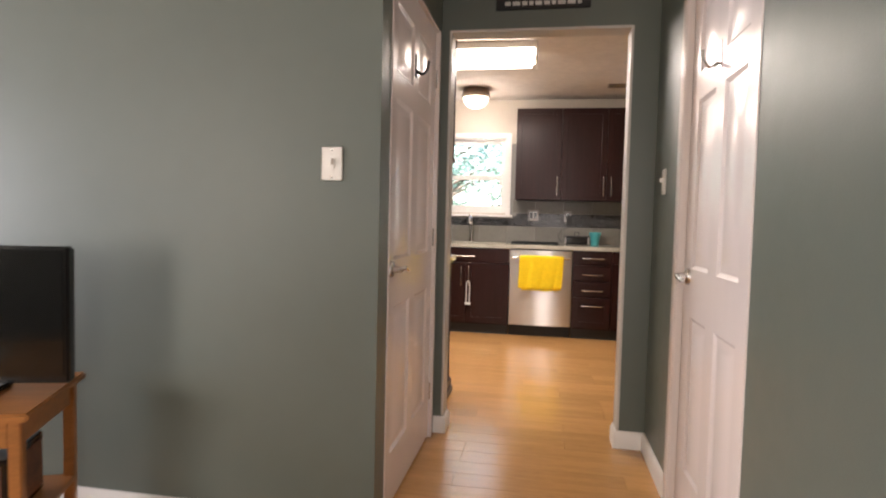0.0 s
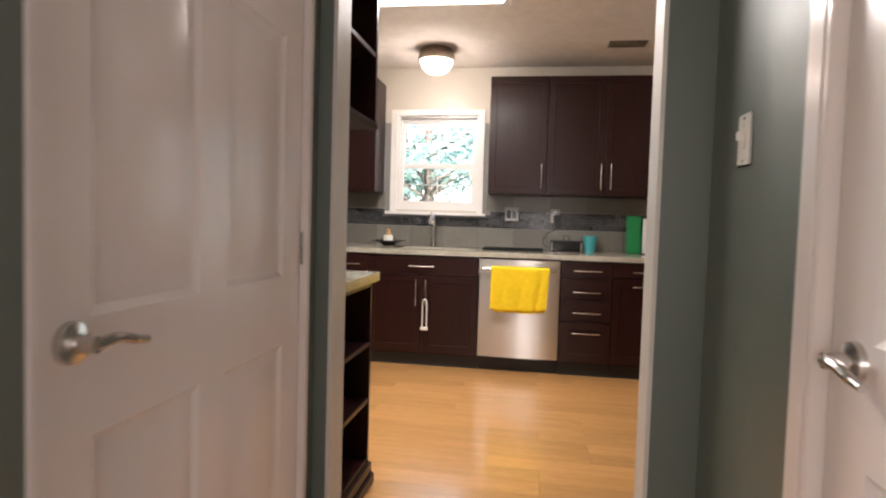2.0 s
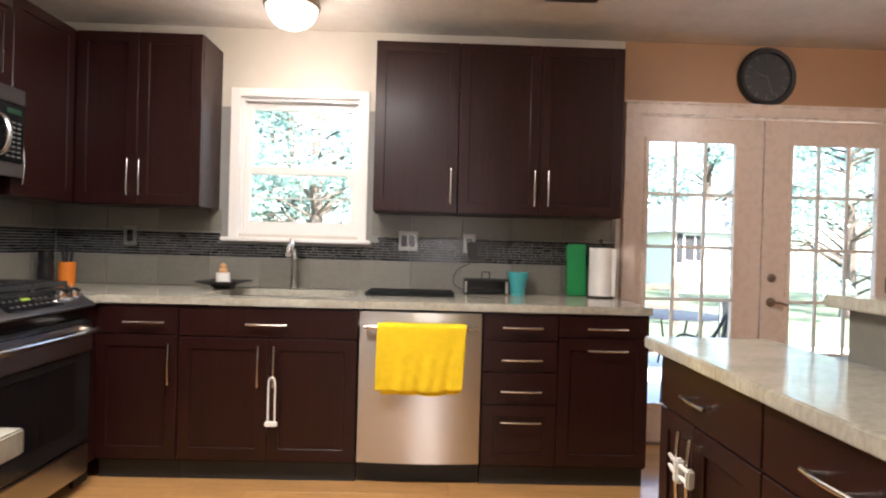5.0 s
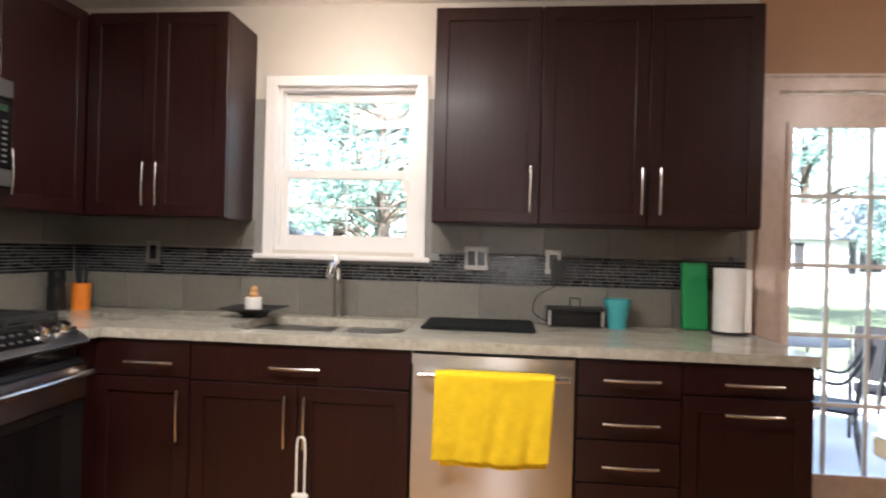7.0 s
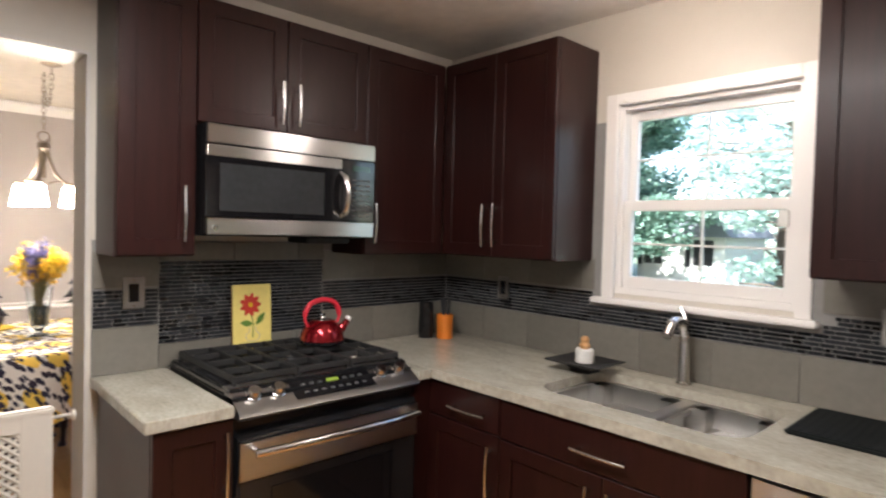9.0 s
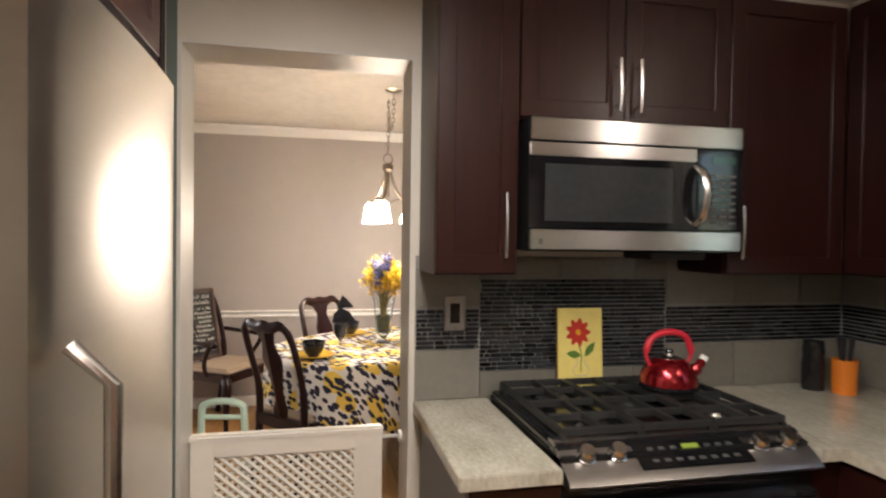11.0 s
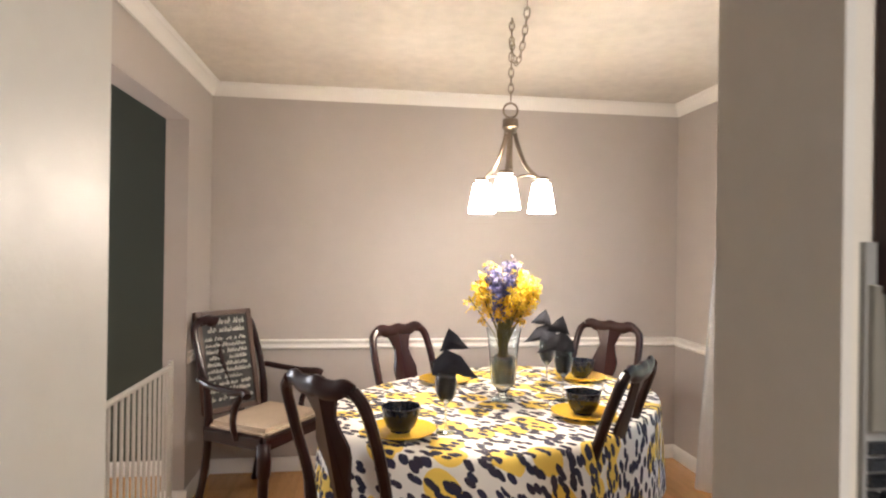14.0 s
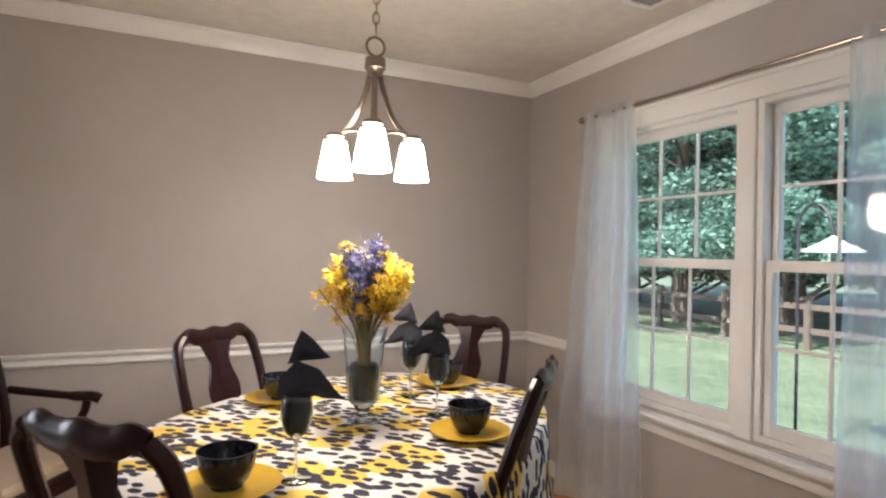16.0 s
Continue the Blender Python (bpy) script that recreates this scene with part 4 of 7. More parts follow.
fa = thing("faucet", pose(-0.585, 6.50, 0.914), "brushed nickel pull-down kitchen faucet with side lever", "faucet")
part("body", lathe([(0, 0), (0.030, 0), (0.030, 0.006), (0.024, 0.012), (0.022, 0.16), (0.024, 0.165), (0.020, 0.20), (0, 0.205)], 24), CHROME, fa)
part("spout", tube(curve_pts([(0, 0, 0.18), (0, -0.03, 0.245), (0, -0.10, 0.255), (0.0, -0.155, 0.205)], 8), [0.017] * 9 + [0.016] * 8 + [0.019] * 8, 14), CHROME, fa)
part("lever", tube(curve_pts([(0, 0, 0.20), (-0.006, 0.012, 0.25), (-0.03, 0.02, 0.298)], 6), [0.012] * 6 + [0.009] * 7, 10), CHROME, fa)

# ---- backsplash ----
bs = structure("backsplash_north", panel_with_hole("y", 6.568, 6.577, -2.038, 1.355, 0.914, UZ0 + 0.01, [(-1.004, -0.171, 1.19, 2.0)]), GROUT, "grey tile backsplash with a dark glass mosaic band")
bw = structure("backsplash_west", block(-2.042, 4.758, 0.914, -2.033, 6.566, UZ0 + 0.05), GROUT, "grey tile backsplash with a raised dark mosaic behind the stove")
TILE_MESH = {}


def tile_piece(parent, name, a0, a1, z0, z1, west, material, proud):
    """One tile on the north wall (a along x) or the west wall (a along y)."""
    key = (round(a1 - a0, 3), round(z1 - z0, 4), material.name, proud)
    if key not in TILE_MESH:
        w, h = a1 - a0, z1 - z0
        e = 0.0012
        v = [(0, 0, 0), (w, 0, 0), (w, 0, h), (0, 0, h), (e, -proud, e), (w - e, -proud, e), (w - e, -proud, h - e), (e, -proud, h - e)]
        me = bpy.data.meshes.new("tile")
        me.from_pydata(v, [], [(4, 5, 6, 7), (0, 1, 5, 4), (1, 2, 6, 5), (2, 3, 7, 6), (3, 0, 4, 7)])
        me.materials.append(material)
        TILE_MESH[key] = me
    ob = new(name, TILE_MESH[key])
    ob.matrix_world = pose(-2.033, a0, z0, 0, 0, 90) if west else pose(a0, 6.568, z0)
    ob.parent = parent
    return ob


def clear_of(a0, a1, z0, z1, keepout):
    return not any(a0 < k[1] and a1 > k[0] and z0 < k[3] and z1 > k[2] for k in keepout)


WIN = [(-1.045, -0.14, 1.185, 2.2)]
# large tiles
for west, lo, hi in ((False, -2.03, 1.352), (True, 4.760, 6.56)):
    par = bw if west else bs
    a = lo
    while a < hi - 0.02:
        b = min(hi, a + 0.305 if not west else (4.992 if a < 4.9 else a + 0.305))
        spans = [(0.916, 1.090), (1.243, 1.384)]
        if west and 4.99 < a + 0.01 and b < 5.99:
            if b > 5.74 and a < 5.74:
                b = 5.74
            if b <= 5.7401:
                spans = [(0.916, 1.010), (1.343, 1.42)]
        for z0, z1 in spans:
            pieces = [(a, b)]
            if not west and z0 > 1.1:
                pieces = [p for p in ((a, min(b, -1.045)), (max(a, -0.14), b)) if p[1] - p[0] > 0.01]
            for p0, p1 in pieces:
                tile_piece(par, "tile", p0 + 0.001, p1 - 0.001, z0, z1, west, TILE, 0.006)
        a = b
# mosaic strips
rng = random.Random(7)
count, field = 0, []
PITCH = 0.0158
for west, lo, hi, z0, z1 in ((True, 4.994, 5.738, 1.012, 1.341), (True, 4.762, 4.992, 1.094, 1.241), (True, 5.742, 6.56, 1.094, 1.241), (False, -2.028, 1.352, 1.094, 1.241)):
    z = z0
    while z + PITCH < z1 + 0.004:
        a = lo - rng.uniform(0, 0.05)
        while a < hi - 0.004:
            w = rng.choice((0.022, 0.035, 0.05, 0.05, 0.075, 0.10))
            a0, a1 = max(lo, a), min(hi, a + w)
            a += w
            if a1 - a0 < 0.006 or (not west and not clear_of(a0, a1, z, z + PITCH, WIN)):
                continue
            if west and count < 300 and a1 < 5.60:
                tile_piece(bw, "mosaic_tile", a0, a1 - 0.003, z, z + PITCH - 0.003, True, MOS, 0.005)
                count += 1
            else:
                field.append((west, a0, a1 - 0.003, z, z + PITCH - 0.003))
        z += PITCH
for side, owner in ((True, bw), (False, bs)):
    vs, fs = [], []
    for west, a0, a1, z0, z1 in field:
        if west != side:
            continue
        n, e, p = len(vs), 0.001, 0.004 + 0.001 * rng.random()
        q = [(a0, 0, z0), (a1, 0, z0), (a1, 0, z1), (a0, 0, z1), (a0 + e, p, z0 + e), (a1 - e, p, z0 + e), (a1 - e, p, z1 - e), (a0 + e, p, z1 - e)]
        vs += [(-2.033 + d, a, z) if west else (a, 6.568 - d, z) for a, d, z in q]
        fs += [(n + 4, n + 5, n + 6, n + 7), (n, n + 1, n + 5, n + 4), (n + 1, n + 2, n + 6, n + 5), (n + 2, n + 3, n + 7, n + 6), (n + 3, n, n + 4, n + 7)]
    me = bpy.data.meshes.new("mosaic_field")
    me.from_pydata(vs, [], fs)
    me.materials.append(MOSI)
    tagged(new("mosaic_field", me), kind="stuff").parent = owner

switch_plate("wall_outlet", pose(-1.588, 6.563, 1.205), 0.078, 0.118, [(0, 0.036, 0.07, False)], "nickel wall outlet plate in the backsplash", PLATE, BLACK, "outlet")
switch_plate("light_switch", pose(0.085, 6.563, 1.217), 0.118, 0.118, [(-0.024, 0.036, 0.07, False), (0.024, 0.036, 0.07, False)], "nickel double rocker switch plate in the backsplash", PLATE, BLACK)
switch_plate("wall_outlet", pose(0.457, 6.563, 1.210), 0.078, 0.118, [(0, 0.036, 0.07, False)], "nickel outlet plate with a black plug", PLATE, BLACK, "outlet")
switch_plate("wall_outlet", pose(-2.028, 4.899, 1.222, 0, 0, 90), 0.080, 0.125, [(0, 0.036, 0.07, False)], "nickel outlet plate in the mosaic", PLATE, BLACK, "outlet")

# ---- appliances ----
dw = thing("dishwasher", pose(-0.120, 5.905, 0), "stainless steel dishwasher with a bar handle", "dishwasher")
part("tub", block(0.004, 0.0, 0.10, 0.606, 0.60, 0.868), BLACKM, dw)
part("toe_kick", block(0.0, 0.05, 0.0, 0.61, 0.07, 0.10), BLACKM, dw)
bm = bmesh.new()
N = 12
prof = [(0.004 + 0.602 * i / N, -0.020 - 0.016 * math.sin(math.pi * i / N) ** 0.8) for i in range(N + 1)]
lo = [bm.verts.new((x, y, 0.118)) for x, y in prof]
hi = [bm.verts.new((x, y, 0.862)) for x, y in prof]
lb = [bm.verts.new((x, 0.0, 0.118)) for x, y in prof]
hb = [bm.verts.new((x, 0.0, 0.862)) for x, y in prof]
for i in range(N):
    bm.faces.new((lo[i], lo[i + 1], hi[i + 1], hi[i]))
    bm.faces.new((hi[i], hi[i + 1], hb[i + 1], hb[i]))
    bm.faces.new((lb[i], lb[i + 1], lo[i + 1], lo[i]))
bm.faces.new((lo[0], hi[0], hb[0], lb[0]))
bm.faces.new((lo[N], lb[N], hb[N], hi[N]))
bmesh.ops.recalc_face_normals(bm, faces=bm.faces)
dwd = part("door", bm, STEELV, dw)
bm = tube(curve_pts([(0.03, -0.070, 0.792), (0.16, -0.083, 0.793), (0.305, -0.088, 0.793), (0.45, -0.083, 0.793), (0.58, -0.070, 0.792)], 6), 0.010, 12)
for x in (0.04, 0.57):
    tube([(x, -0.02, 0.792), (x, -0.073, 0.792)], 0.008, 10, into=bm)
part("handle", bm, CHROME, dwd)


def towel():
    """A folded towel hung over the dishwasher bar."""
    bm = bmesh.new()
    nx, nz = 44, 40
    grid = []
    for layer, (x0, x1, drop, out) in enumerate(((-0.022, 0.408, 0.305, 0.0), (0.012, 0.395, 0.325, -0.012))):
        rows = []
        for j in range(nz + 1):
            s = j / nz
            row = []
            for i in range(nx + 1):
                u = i / nx
                x = x0 + (x1 - x0) * u + 0.010 * s * (0.5 - u) * (1 if layer == 0 else 0) - 0.012 * s
                fold = 0.006 * math.sin(u * 19 + 1.3) * s + 0.004 * math.sin(u * 41 + s * 3) * s + 0.004 * noise.noise((u * 9, s * 7, layer))
                sag = 0.012 * math.sin(u * math.pi) * s
                if s < 0.08:
                    a = s / 0.08 * math.pi / 2
                    y, z = -0.096 * math.sin(a) - 0.0005 + 0.0, 0.810 - 0.012 * (1 - math.cos(a))
                    y = -0.070 - 0.030 * math.sin(a)
                else:
                    y, z = -0.100 - fold, 0.798 - (s - 0.08) / 0.92 * drop - sag * (0.4 if u < 0.5 else 1) + 0.010 * u * s
                row.append(bm.verts.new((x, y - out, z + (0.001 if layer else 0))))
            rows.append(row)
        for j in range(nz):
            for i in range(nx):
                bm.faces.new((rows[j][i], rows[j][i + 1], rows[j + 1][i + 1], rows[j + 1][i]))
    ob = lone("dish_towel", bm, YELLOWT, pose(0, 5.905, 0), "bright yellow terry dish towel over the dishwasher handle", "towel")
    so = ob.modifiers.new("thick", "SOLIDIFY")
    so.thickness = 0.005
    return ob


towel()

# child lock loop on the sink cabinet doors
lk = thing("cabinet_lock", pose(-0.527, 5.852, 0), "white plastic child safety loop lock on the cabinet pulls", "child lock")
part("loop", tube(curve_pts([(-0.016, -0.010, 0.315), (-0.016, -0.012, 0.42), (-0.015, -0.012, 0.515), (0, -0.012, 0.535), (0.015, -0.012, 0.515), (0.016, -0.012, 0.42), (0.016, -0.010, 0.315)], 6), 0.0045, 8), WHITE, lk)
part("clasp", block(-0.030, -0.022, 0.298, 0.030, 0.0, 0.322, 0.004), WHITE, lk)

# gas stove, local x along +y, front to +x
st = thing("gas_stove", pose(-1.400, 5.030, 0.022, 0, 0, 90), "black and stainless slide-in gas stove", "stove")
W = 0.757
part("body", block(0.002, 0.0, 0.06, W - 0.002, 0.62, 0.905, 0.003), BLACK, st)
part("cooktop", block(0.0, 0.035, 0.905, W, 0.60, 0.927, 0.006), BLACK, st)
bm = slab([(-0.085, 0.852), (-0.075, 0.842), (0.0, 0.842), (0.06, 0.93), (0.035, 0.932), (-0.07, 0.868)], W - 0.004, m=Matrix.Translation((W / 2, 0.03, 0)) @ pose(0, 0, 0, 0, 0, 90))
pn = part("control_panel", bm, mat("dark_brushed_steel", (0.26, 0.25, 0.24), 0.34, metal=1.0, var=0.08, scale=20, stretch=(0.1, 3, 3)), st, "sloping stainless control panel")
slope = math.atan2(0.932 - 0.868, 0.105)
mface = pose(0, -0.040, 0.868) @ Matrix.Rotation(slope, 4, "X")
bm = block(0.215, 0.008, -0.001, 0.555, 0.114, 0.003, 0.004)
bmesh.ops.transform(bm, matrix=mface, verts=bm.verts)
kp = part("keypad", bm, SCREEN, pn)
bm = block(0.362, 0.066, 0.002, 0.412, 0.080, 0.0042)
bmesh.ops.transform(bm, matrix=mface, verts=bm.verts)
part("clock", bm, LCD, kp, "small green lit clock")
bm = bmesh.new()
for i in range(8):
    for j in range(2):
        x = 0.255 + i * 0.035
        if 0.335 < x < 0.43 and j == 1:
            continue
        block(x, 0.028 + j * 0.038, 0.002, x + 0.018, 0.038 + j * 0.038, 0.0038, into=bm)
bmesh.ops.transform(bm, matrix=mface, verts=bm.verts)
tagged(part("key_marks", bm, mat("dim_panel_print", (0.05, 0.05, 0.048), 0.5), kp), kind="stuff")
for x in (0.075, 0.165, 0.600, 0.690):
    k = part("knob", lathe([(0, 0.03), (0.019, 0.03), (0.022, 0.024), (0.024, 0.006), (0.027, 0.004), (0.027, 0), (0, 0)], 24), CHROME, pn)
    k.matrix_basis = mface @ pose(x, 0.062, 0.001)
od = part("oven_door", block(0.004, -0.040, 0.215, W - 0.004, 0.0, 0.790, 0.008), BLACK, st)
part("door_trim", block(0.004, -0.046, 0.640, W - 0.004, -0.039, 0.770, 0.004), STEEL, od)
part("oven_glass", block(0.12, -0.0425, 0.30, W - 0.12, -0.039, 0.60, 0.002), SCREEN, od)
bm = tube(curve_pts([(0.04, -0.090, 0.742), (0.20, -0.108, 0.745), (0.38, -0.114, 0.746), (0.56, -0.108, 0.745), (0.72, -0.090, 0.742)], 6), 0.014, 14)
for x in (0.055, 0.705):
    tube([(x, -0.04, 0.741), (x, -0.094, 0.742)], 0.011, 10, into=bm)
part("oven_handle", bm, CHROME, od)
dr = part("storage_drawer", block(0.004, -0.038, 0.065, W - 0.004, 0.0, 0.205, 0.006), STEEL, st)
for cx, cy in ((0.17, 0.18), (0.17, 0.46), (0.59, 0.18), (0.59, 0.46), (0.38, 0.32)):
    b = part("burner", lathe([(0, 0.0), (0.055, 0.0), (0.055, 0.006), (0.045, 0.012), (0.032, 0.012), (0.030, 0.020), (0, 0.021)], 24), CHROME if cy < 0.3 else BLACKM, st)
    b.location = (cx, cy, 0.927)
for x0, x1 in ((0.025, 0.265), (0.268, 0.490), (0.493, 0.733)):
    bm = bmesh.new()
    for a in ((x0, 0.06, x1, 0.072), (x0, 0.573, x1, 0.585), (x0, 0.072, x0 + 0.012, 0.573), (x1 - 0.012, 0.072, x1, 0.573)):
        block(a[0], a[1], 0.940, a[2], a[3], 0.962, 0.003, into=bm)
    xm = (x0 + x1) / 2
    block(xm - 0.006, 0.072, 0.944, xm + 0.006, 0.573, 0.966, 0.003, into=bm)
    for y in (0.18, 0.32, 0.46):
        block(x0 + 0.012, y - 0.006, 0.943, x1 - 0.012, y + 0.006, 0.965, 0.003, into=bm)
    for x in (x0 + 0.006, x1 - 0.006):
        for y in (0.066, 0.579):
            block(x - 0.006, y - 0.006, 0.926, x + 0.006, y + 0.006, 0.942, into=bm)
    part("grate", bm, BLACKM, st, "black cast iron grate")

# over-range microwave
mw = thing("microwave", pose(-1.735, 5.046, 0, 0, 0, 90), "stainless over-the-range microwave with black glass door", "microwave")
W = 0.746
part("body", block(0.0, -0.033, 1.452, W, 0.303, 1.864, 0.003), BLACK, mw)
part("top_band", block(0.0, -0.040, 1.790, W, -0.032, 1.864, 0.004), STEEL, mw)
part("door_band", block(0.0, -0.040, 1.745, 0.575, -0.032, 1.787, 0.003), STEEL, mw)
part("bottom_band", block(0.0, -0.040, 1.455, W, -0.032, 1.522, 0.004), STEEL, mw)
dg = part("door_glass", block(0.0, -0.037, 1.524, 0.575, -0.032, 1.743, 0.001), SCREEN, mw)
part("inner_window", block(0.05, -0.0385, 1.545, 0.49, -0.0365, 1.722, 0.001), mat("smoked_glass", (0.03, 0.032, 0.034), 0.08, var=0.2), dg)
cp = part("control_panel", block(0.578, -0.0375, 1.524, W, -0.032, 1.787, 0.003), SCREEN, mw)
bm = bmesh.new()
for r in range(8):
    for c in range(3):
        block(0.628 + c * 0.035, -0.0392, 1.545 + r * 0.022, 0.650 + c * 0.035, -0.0373, 1.553 + r * 0.022, into=bm)
MW_KEYS = part("keys", bm, mat("dim_key_print", (0.09, 0.09, 0.085), 0.5), cp)
tagged(MW_KEYS, kind="stuff")
part("display", block(0.63, -0.0392, 1.742, 0.72, -0.0373, 1.766), mat("display_window", (0.02, 0.05, 0.03), 0.1), cp)
bm = tube(curve_pts([(0.575, -0.038, 1.545), (0.578, -0.075, 1.57), (0.580, -0.090, 1.635), (0.578, -0.075, 1.70), (0.575, -0.038, 1.730)], 6), 0.012, 12, flat=(1.3, 0.8))
part("handle", bm, CHROME, mw)
part("badge", lathe([(0, 0), (0.010, 0), (0.010, 0.0015), (0, 0.0018)], 16), CHROME, mw).matrix_basis = pose(0.035, -0.040, 1.482, 90)
part("vent_lamp", block(0.45, 0.02, 1.425, 0.66, 0.20, 1.453, 0.006), BLACKM, mw)

# refrigerator with the cabinet over it, front to +y
rf = thing("refrigerator", pose(-0.755, 4.030, 0, 0, 0, 180), "stainless steel refrigerator with softly bowed doors", "refrigerator")
W = 0.690
part("body", block(0.0, 0.0, 0.03, W, 0.79, 1.80, 0.006), BLACKM, rf)
for nm, z0, z1 in (("door", 0.62, 1.815), ("freezer_drawer", 0.06, 0.612)):
    bm = bmesh.new()
    n = 24
    pr = [(0.003 + (W - 0.006) * i / n, -0.068 - 0.016 * math.sin(math.pi * i / n) ** 0.5) for i in range(n + 1)]
    a = [bm.verts.new((x, y, z0)) for x, y in pr] + [bm.verts.new((W - 0.003, 0, z0)), bm.verts.new((0.003, 0, z0))]
    b = [bm.verts.new((v.co.x, v.co.y, z1)) for v in a]
    k = len(a)
    bm.faces.new(a)
    bm.faces.new(b[::-1])
    for i in range(k):
        bm.faces.new((a[i], a[(i + 1) % k], b[(i + 1) % k], b[i]))
    bmesh.ops.recalc_face_normals(bm, faces=bm.faces)
    d = part(nm, bm, STEELV, rf)
    if nm == "door":
        part("handle", tube([(0.07, -0.085, 0.75), (0.07, -0.135, 0.80), (0.07, -0.135, 1.30), (0.07, -0.085, 1.35)], 0.011, 10), CHROME, d)
    else:
        part("handle", tube([(0.12, -0.09, 0.53), (0.12, -0.145, 0.53), (0.54, -0.145, 0.53), (0.54, -0.08, 0.53)], 0.011, 10), CHROME, d)
part("gasket", block(0.01, -0.004, 0.06, W - 0.01, 0.002, 1.81), BLACK, rf)
cabinet("fridge_cabinet", pose(-0.632, 4.055, 0, 0, 0, 180), 0.785, 0.83, 1.87, 2.36, [("door", 0, 0.39, 1.875, 2.355, 0.36, 1.97, 0.16, True), ("door", 0.395, 0.785, 1.875, 2.355, 0.425, 1.97, 0.16, True)], "dark espresso cabinet over the refrigerator")
cabinet("pantry_cabinet", pose(-1.452, 3.922, 0, 0, 0, 180), 0.582, 0.695, 0.0, 2.40, [("door", 0, 0.582, 0.115, 1.408, 0.04, 1.15, 0.0, True), ("door", 0, 0.582, 1.430, 2.395, 0.04, 1.6, 0.0, True)], "tall dark espresso pantry cabinet with two doors", toe=True)

# open shelf unit at the end of the refrigerator, facing +x
su = thing("shelf_unit", pose(-0.385, 3.855, 0, 0, 0, 0), "dark espresso open shelf unit beside the refrigerator", "shelf")
part("back_panel", block(-0.245, -0.635, 0.0, -0.225, 0.02, 2.40, 0.001), WOOD, su, smooth=None)
for y0, y1 in ((-0.632, -0.612), (-0.024, -0.004)):
    part("side", block(-0.224, y0, 0.10, -0.004, y1, 0.876, 0.0015), WOOD, su, smooth=None)
    part("side", block(-0.224, y0, 1.535, -0.004, y1, 2.36, 0.0015), WOOD, su, smooth=None)
for z in (0.10, 0.36, 0.60, 0.852, 1.520, 1.80, 2.06, 2.34):
    part("shelf_board", block(-0.224, -0.611, z, -0.006, -0.025, z + 0.020, 0.0015), WOOD, su, smooth=None)
part("lower_rail", block(-0.224, -0.632, 1.512, 0.004, 0.006, 1.534, 0.003), WOOD, su)
bm = block(-0.235, -0.632, 0.0, 0.018, 0.018, 0.05, 0.006)
block(-0.230, -0.632, 0.05, 0.008, 0.008, 0.10, 0.006, into=bm)
part("plinth", bm, WOOD, su)
lone("worktop", block(-0.629, 3.224, 0.876, -0.362, 3.876, 0.914, 0.003), STONE, ID, "small granite top on the open shelf unit", "countertop")
part_box = thing("storage_box", pose(-0.50, 3.42, 2.08), "dark woven storage box on the upper shelf", "box")
part("box_body", block(-0.09, -0.12, 0, 0.09, 0.12, 0.14, 0.008), FRAMEW, part_box)
part("box_lid", block(-0.094, -0.124, 0.141, 0.094, 0.124, 0.165, 0.006), FRAMEW, part_box)
gb = thing("green_bag", pose(-0.50, 3.55, 0.38), "crumpled green bag on the lower shelf", "bag")
bm = lathe([(0, 0), (0.07, 0.0), (0.085, 0.05), (0.075, 0.12), (0.05, 0.17), (0.06, 0.20), (0, 0.19)], 20)
for v in bm.verts:
    v.co += 0.012 * noise.noise_vector(v.co * 18)
part("bag_body", bm, GRN, gb)
bo = thing("food_tub", pose(-0.540, 3.52, 0.914) @ Matrix.Scale(0.68, 4), "clouded plastic tub with a blue print on the granite shelf top", "container")
part("tub", lathe([(0, 0.002), (0.078, 0.002), (0.088, 0.010), (0.094, 0.080), (0.098, 0.082), (0.098, 0.088), (0.090, 0.088), (0.084, 0.014), (0.07, 0.008), (0, 0.008)], 40), mat("clouded_plastic", (0.52, 0.51, 0.47), 0.3, var=0.12, scale=9), bo)
patch = bmesh.new()
ring0, ring1 = [], []
for k in range(9):
    a = radians(-40 + 5 * k)
    ring0.append(patch.verts.new((0.0925 * math.cos(a), 0.0925 * math.sin(a), 0.030 + 0.006 * math.sin(k))))
    ring1.append(patch.verts.new((0.0955 * math.cos(a), 0.0955 * math.sin(a), 0.062 - 0.005 * math.cos(k))))
for k in range(8):
    patch.faces.new((ring0[k], ring0[k + 1], ring1[k + 1], ring1[k]))
part("print", patch, mat("blue_print", (0.10, 0.28, 0.42), 0.5), bo, "faded blue print")

# peninsula, fronts to -x
pm = lambda y: pose(0.985, y, 0, 0, 0, -90)
cabinet("peninsula_cabinet", pm(4.845), 0.56, 0.60, 0, 0.876, [("drawer_front", 0, 0.56, 0.715, 0.870, 0.28, 0.79, 0.14, False), ("door", 0, 0.235, 0.115, 0.712, 0.205, 0.59, 0.20, True), ("door", 0.235, 0.56, 0.115, 0.712, 0.275, 0.59, 0.20, True)], "dark espresso peninsula cabinet with a drawer and two doors", group="peninsula cabinets", toe=True)
cabinet("peninsula_cabinet", pm(4.283), 0.50, 0.60, 0, 0.876, [("drawer_front", 0, 0.50, 0.715, 0.870, 0.25, 0.79, 0.14, False), ("drawer_front", 0, 0.50, 0.415, 0.712, 0.25, 0.60, 0.14, False), ("drawer_front", 0, 0.50, 0.115, 0.412, 0.25, 0.30, 0.14, False)], "dark espresso peninsula drawer cabinet", group="peninsula cabinets", toe=True)
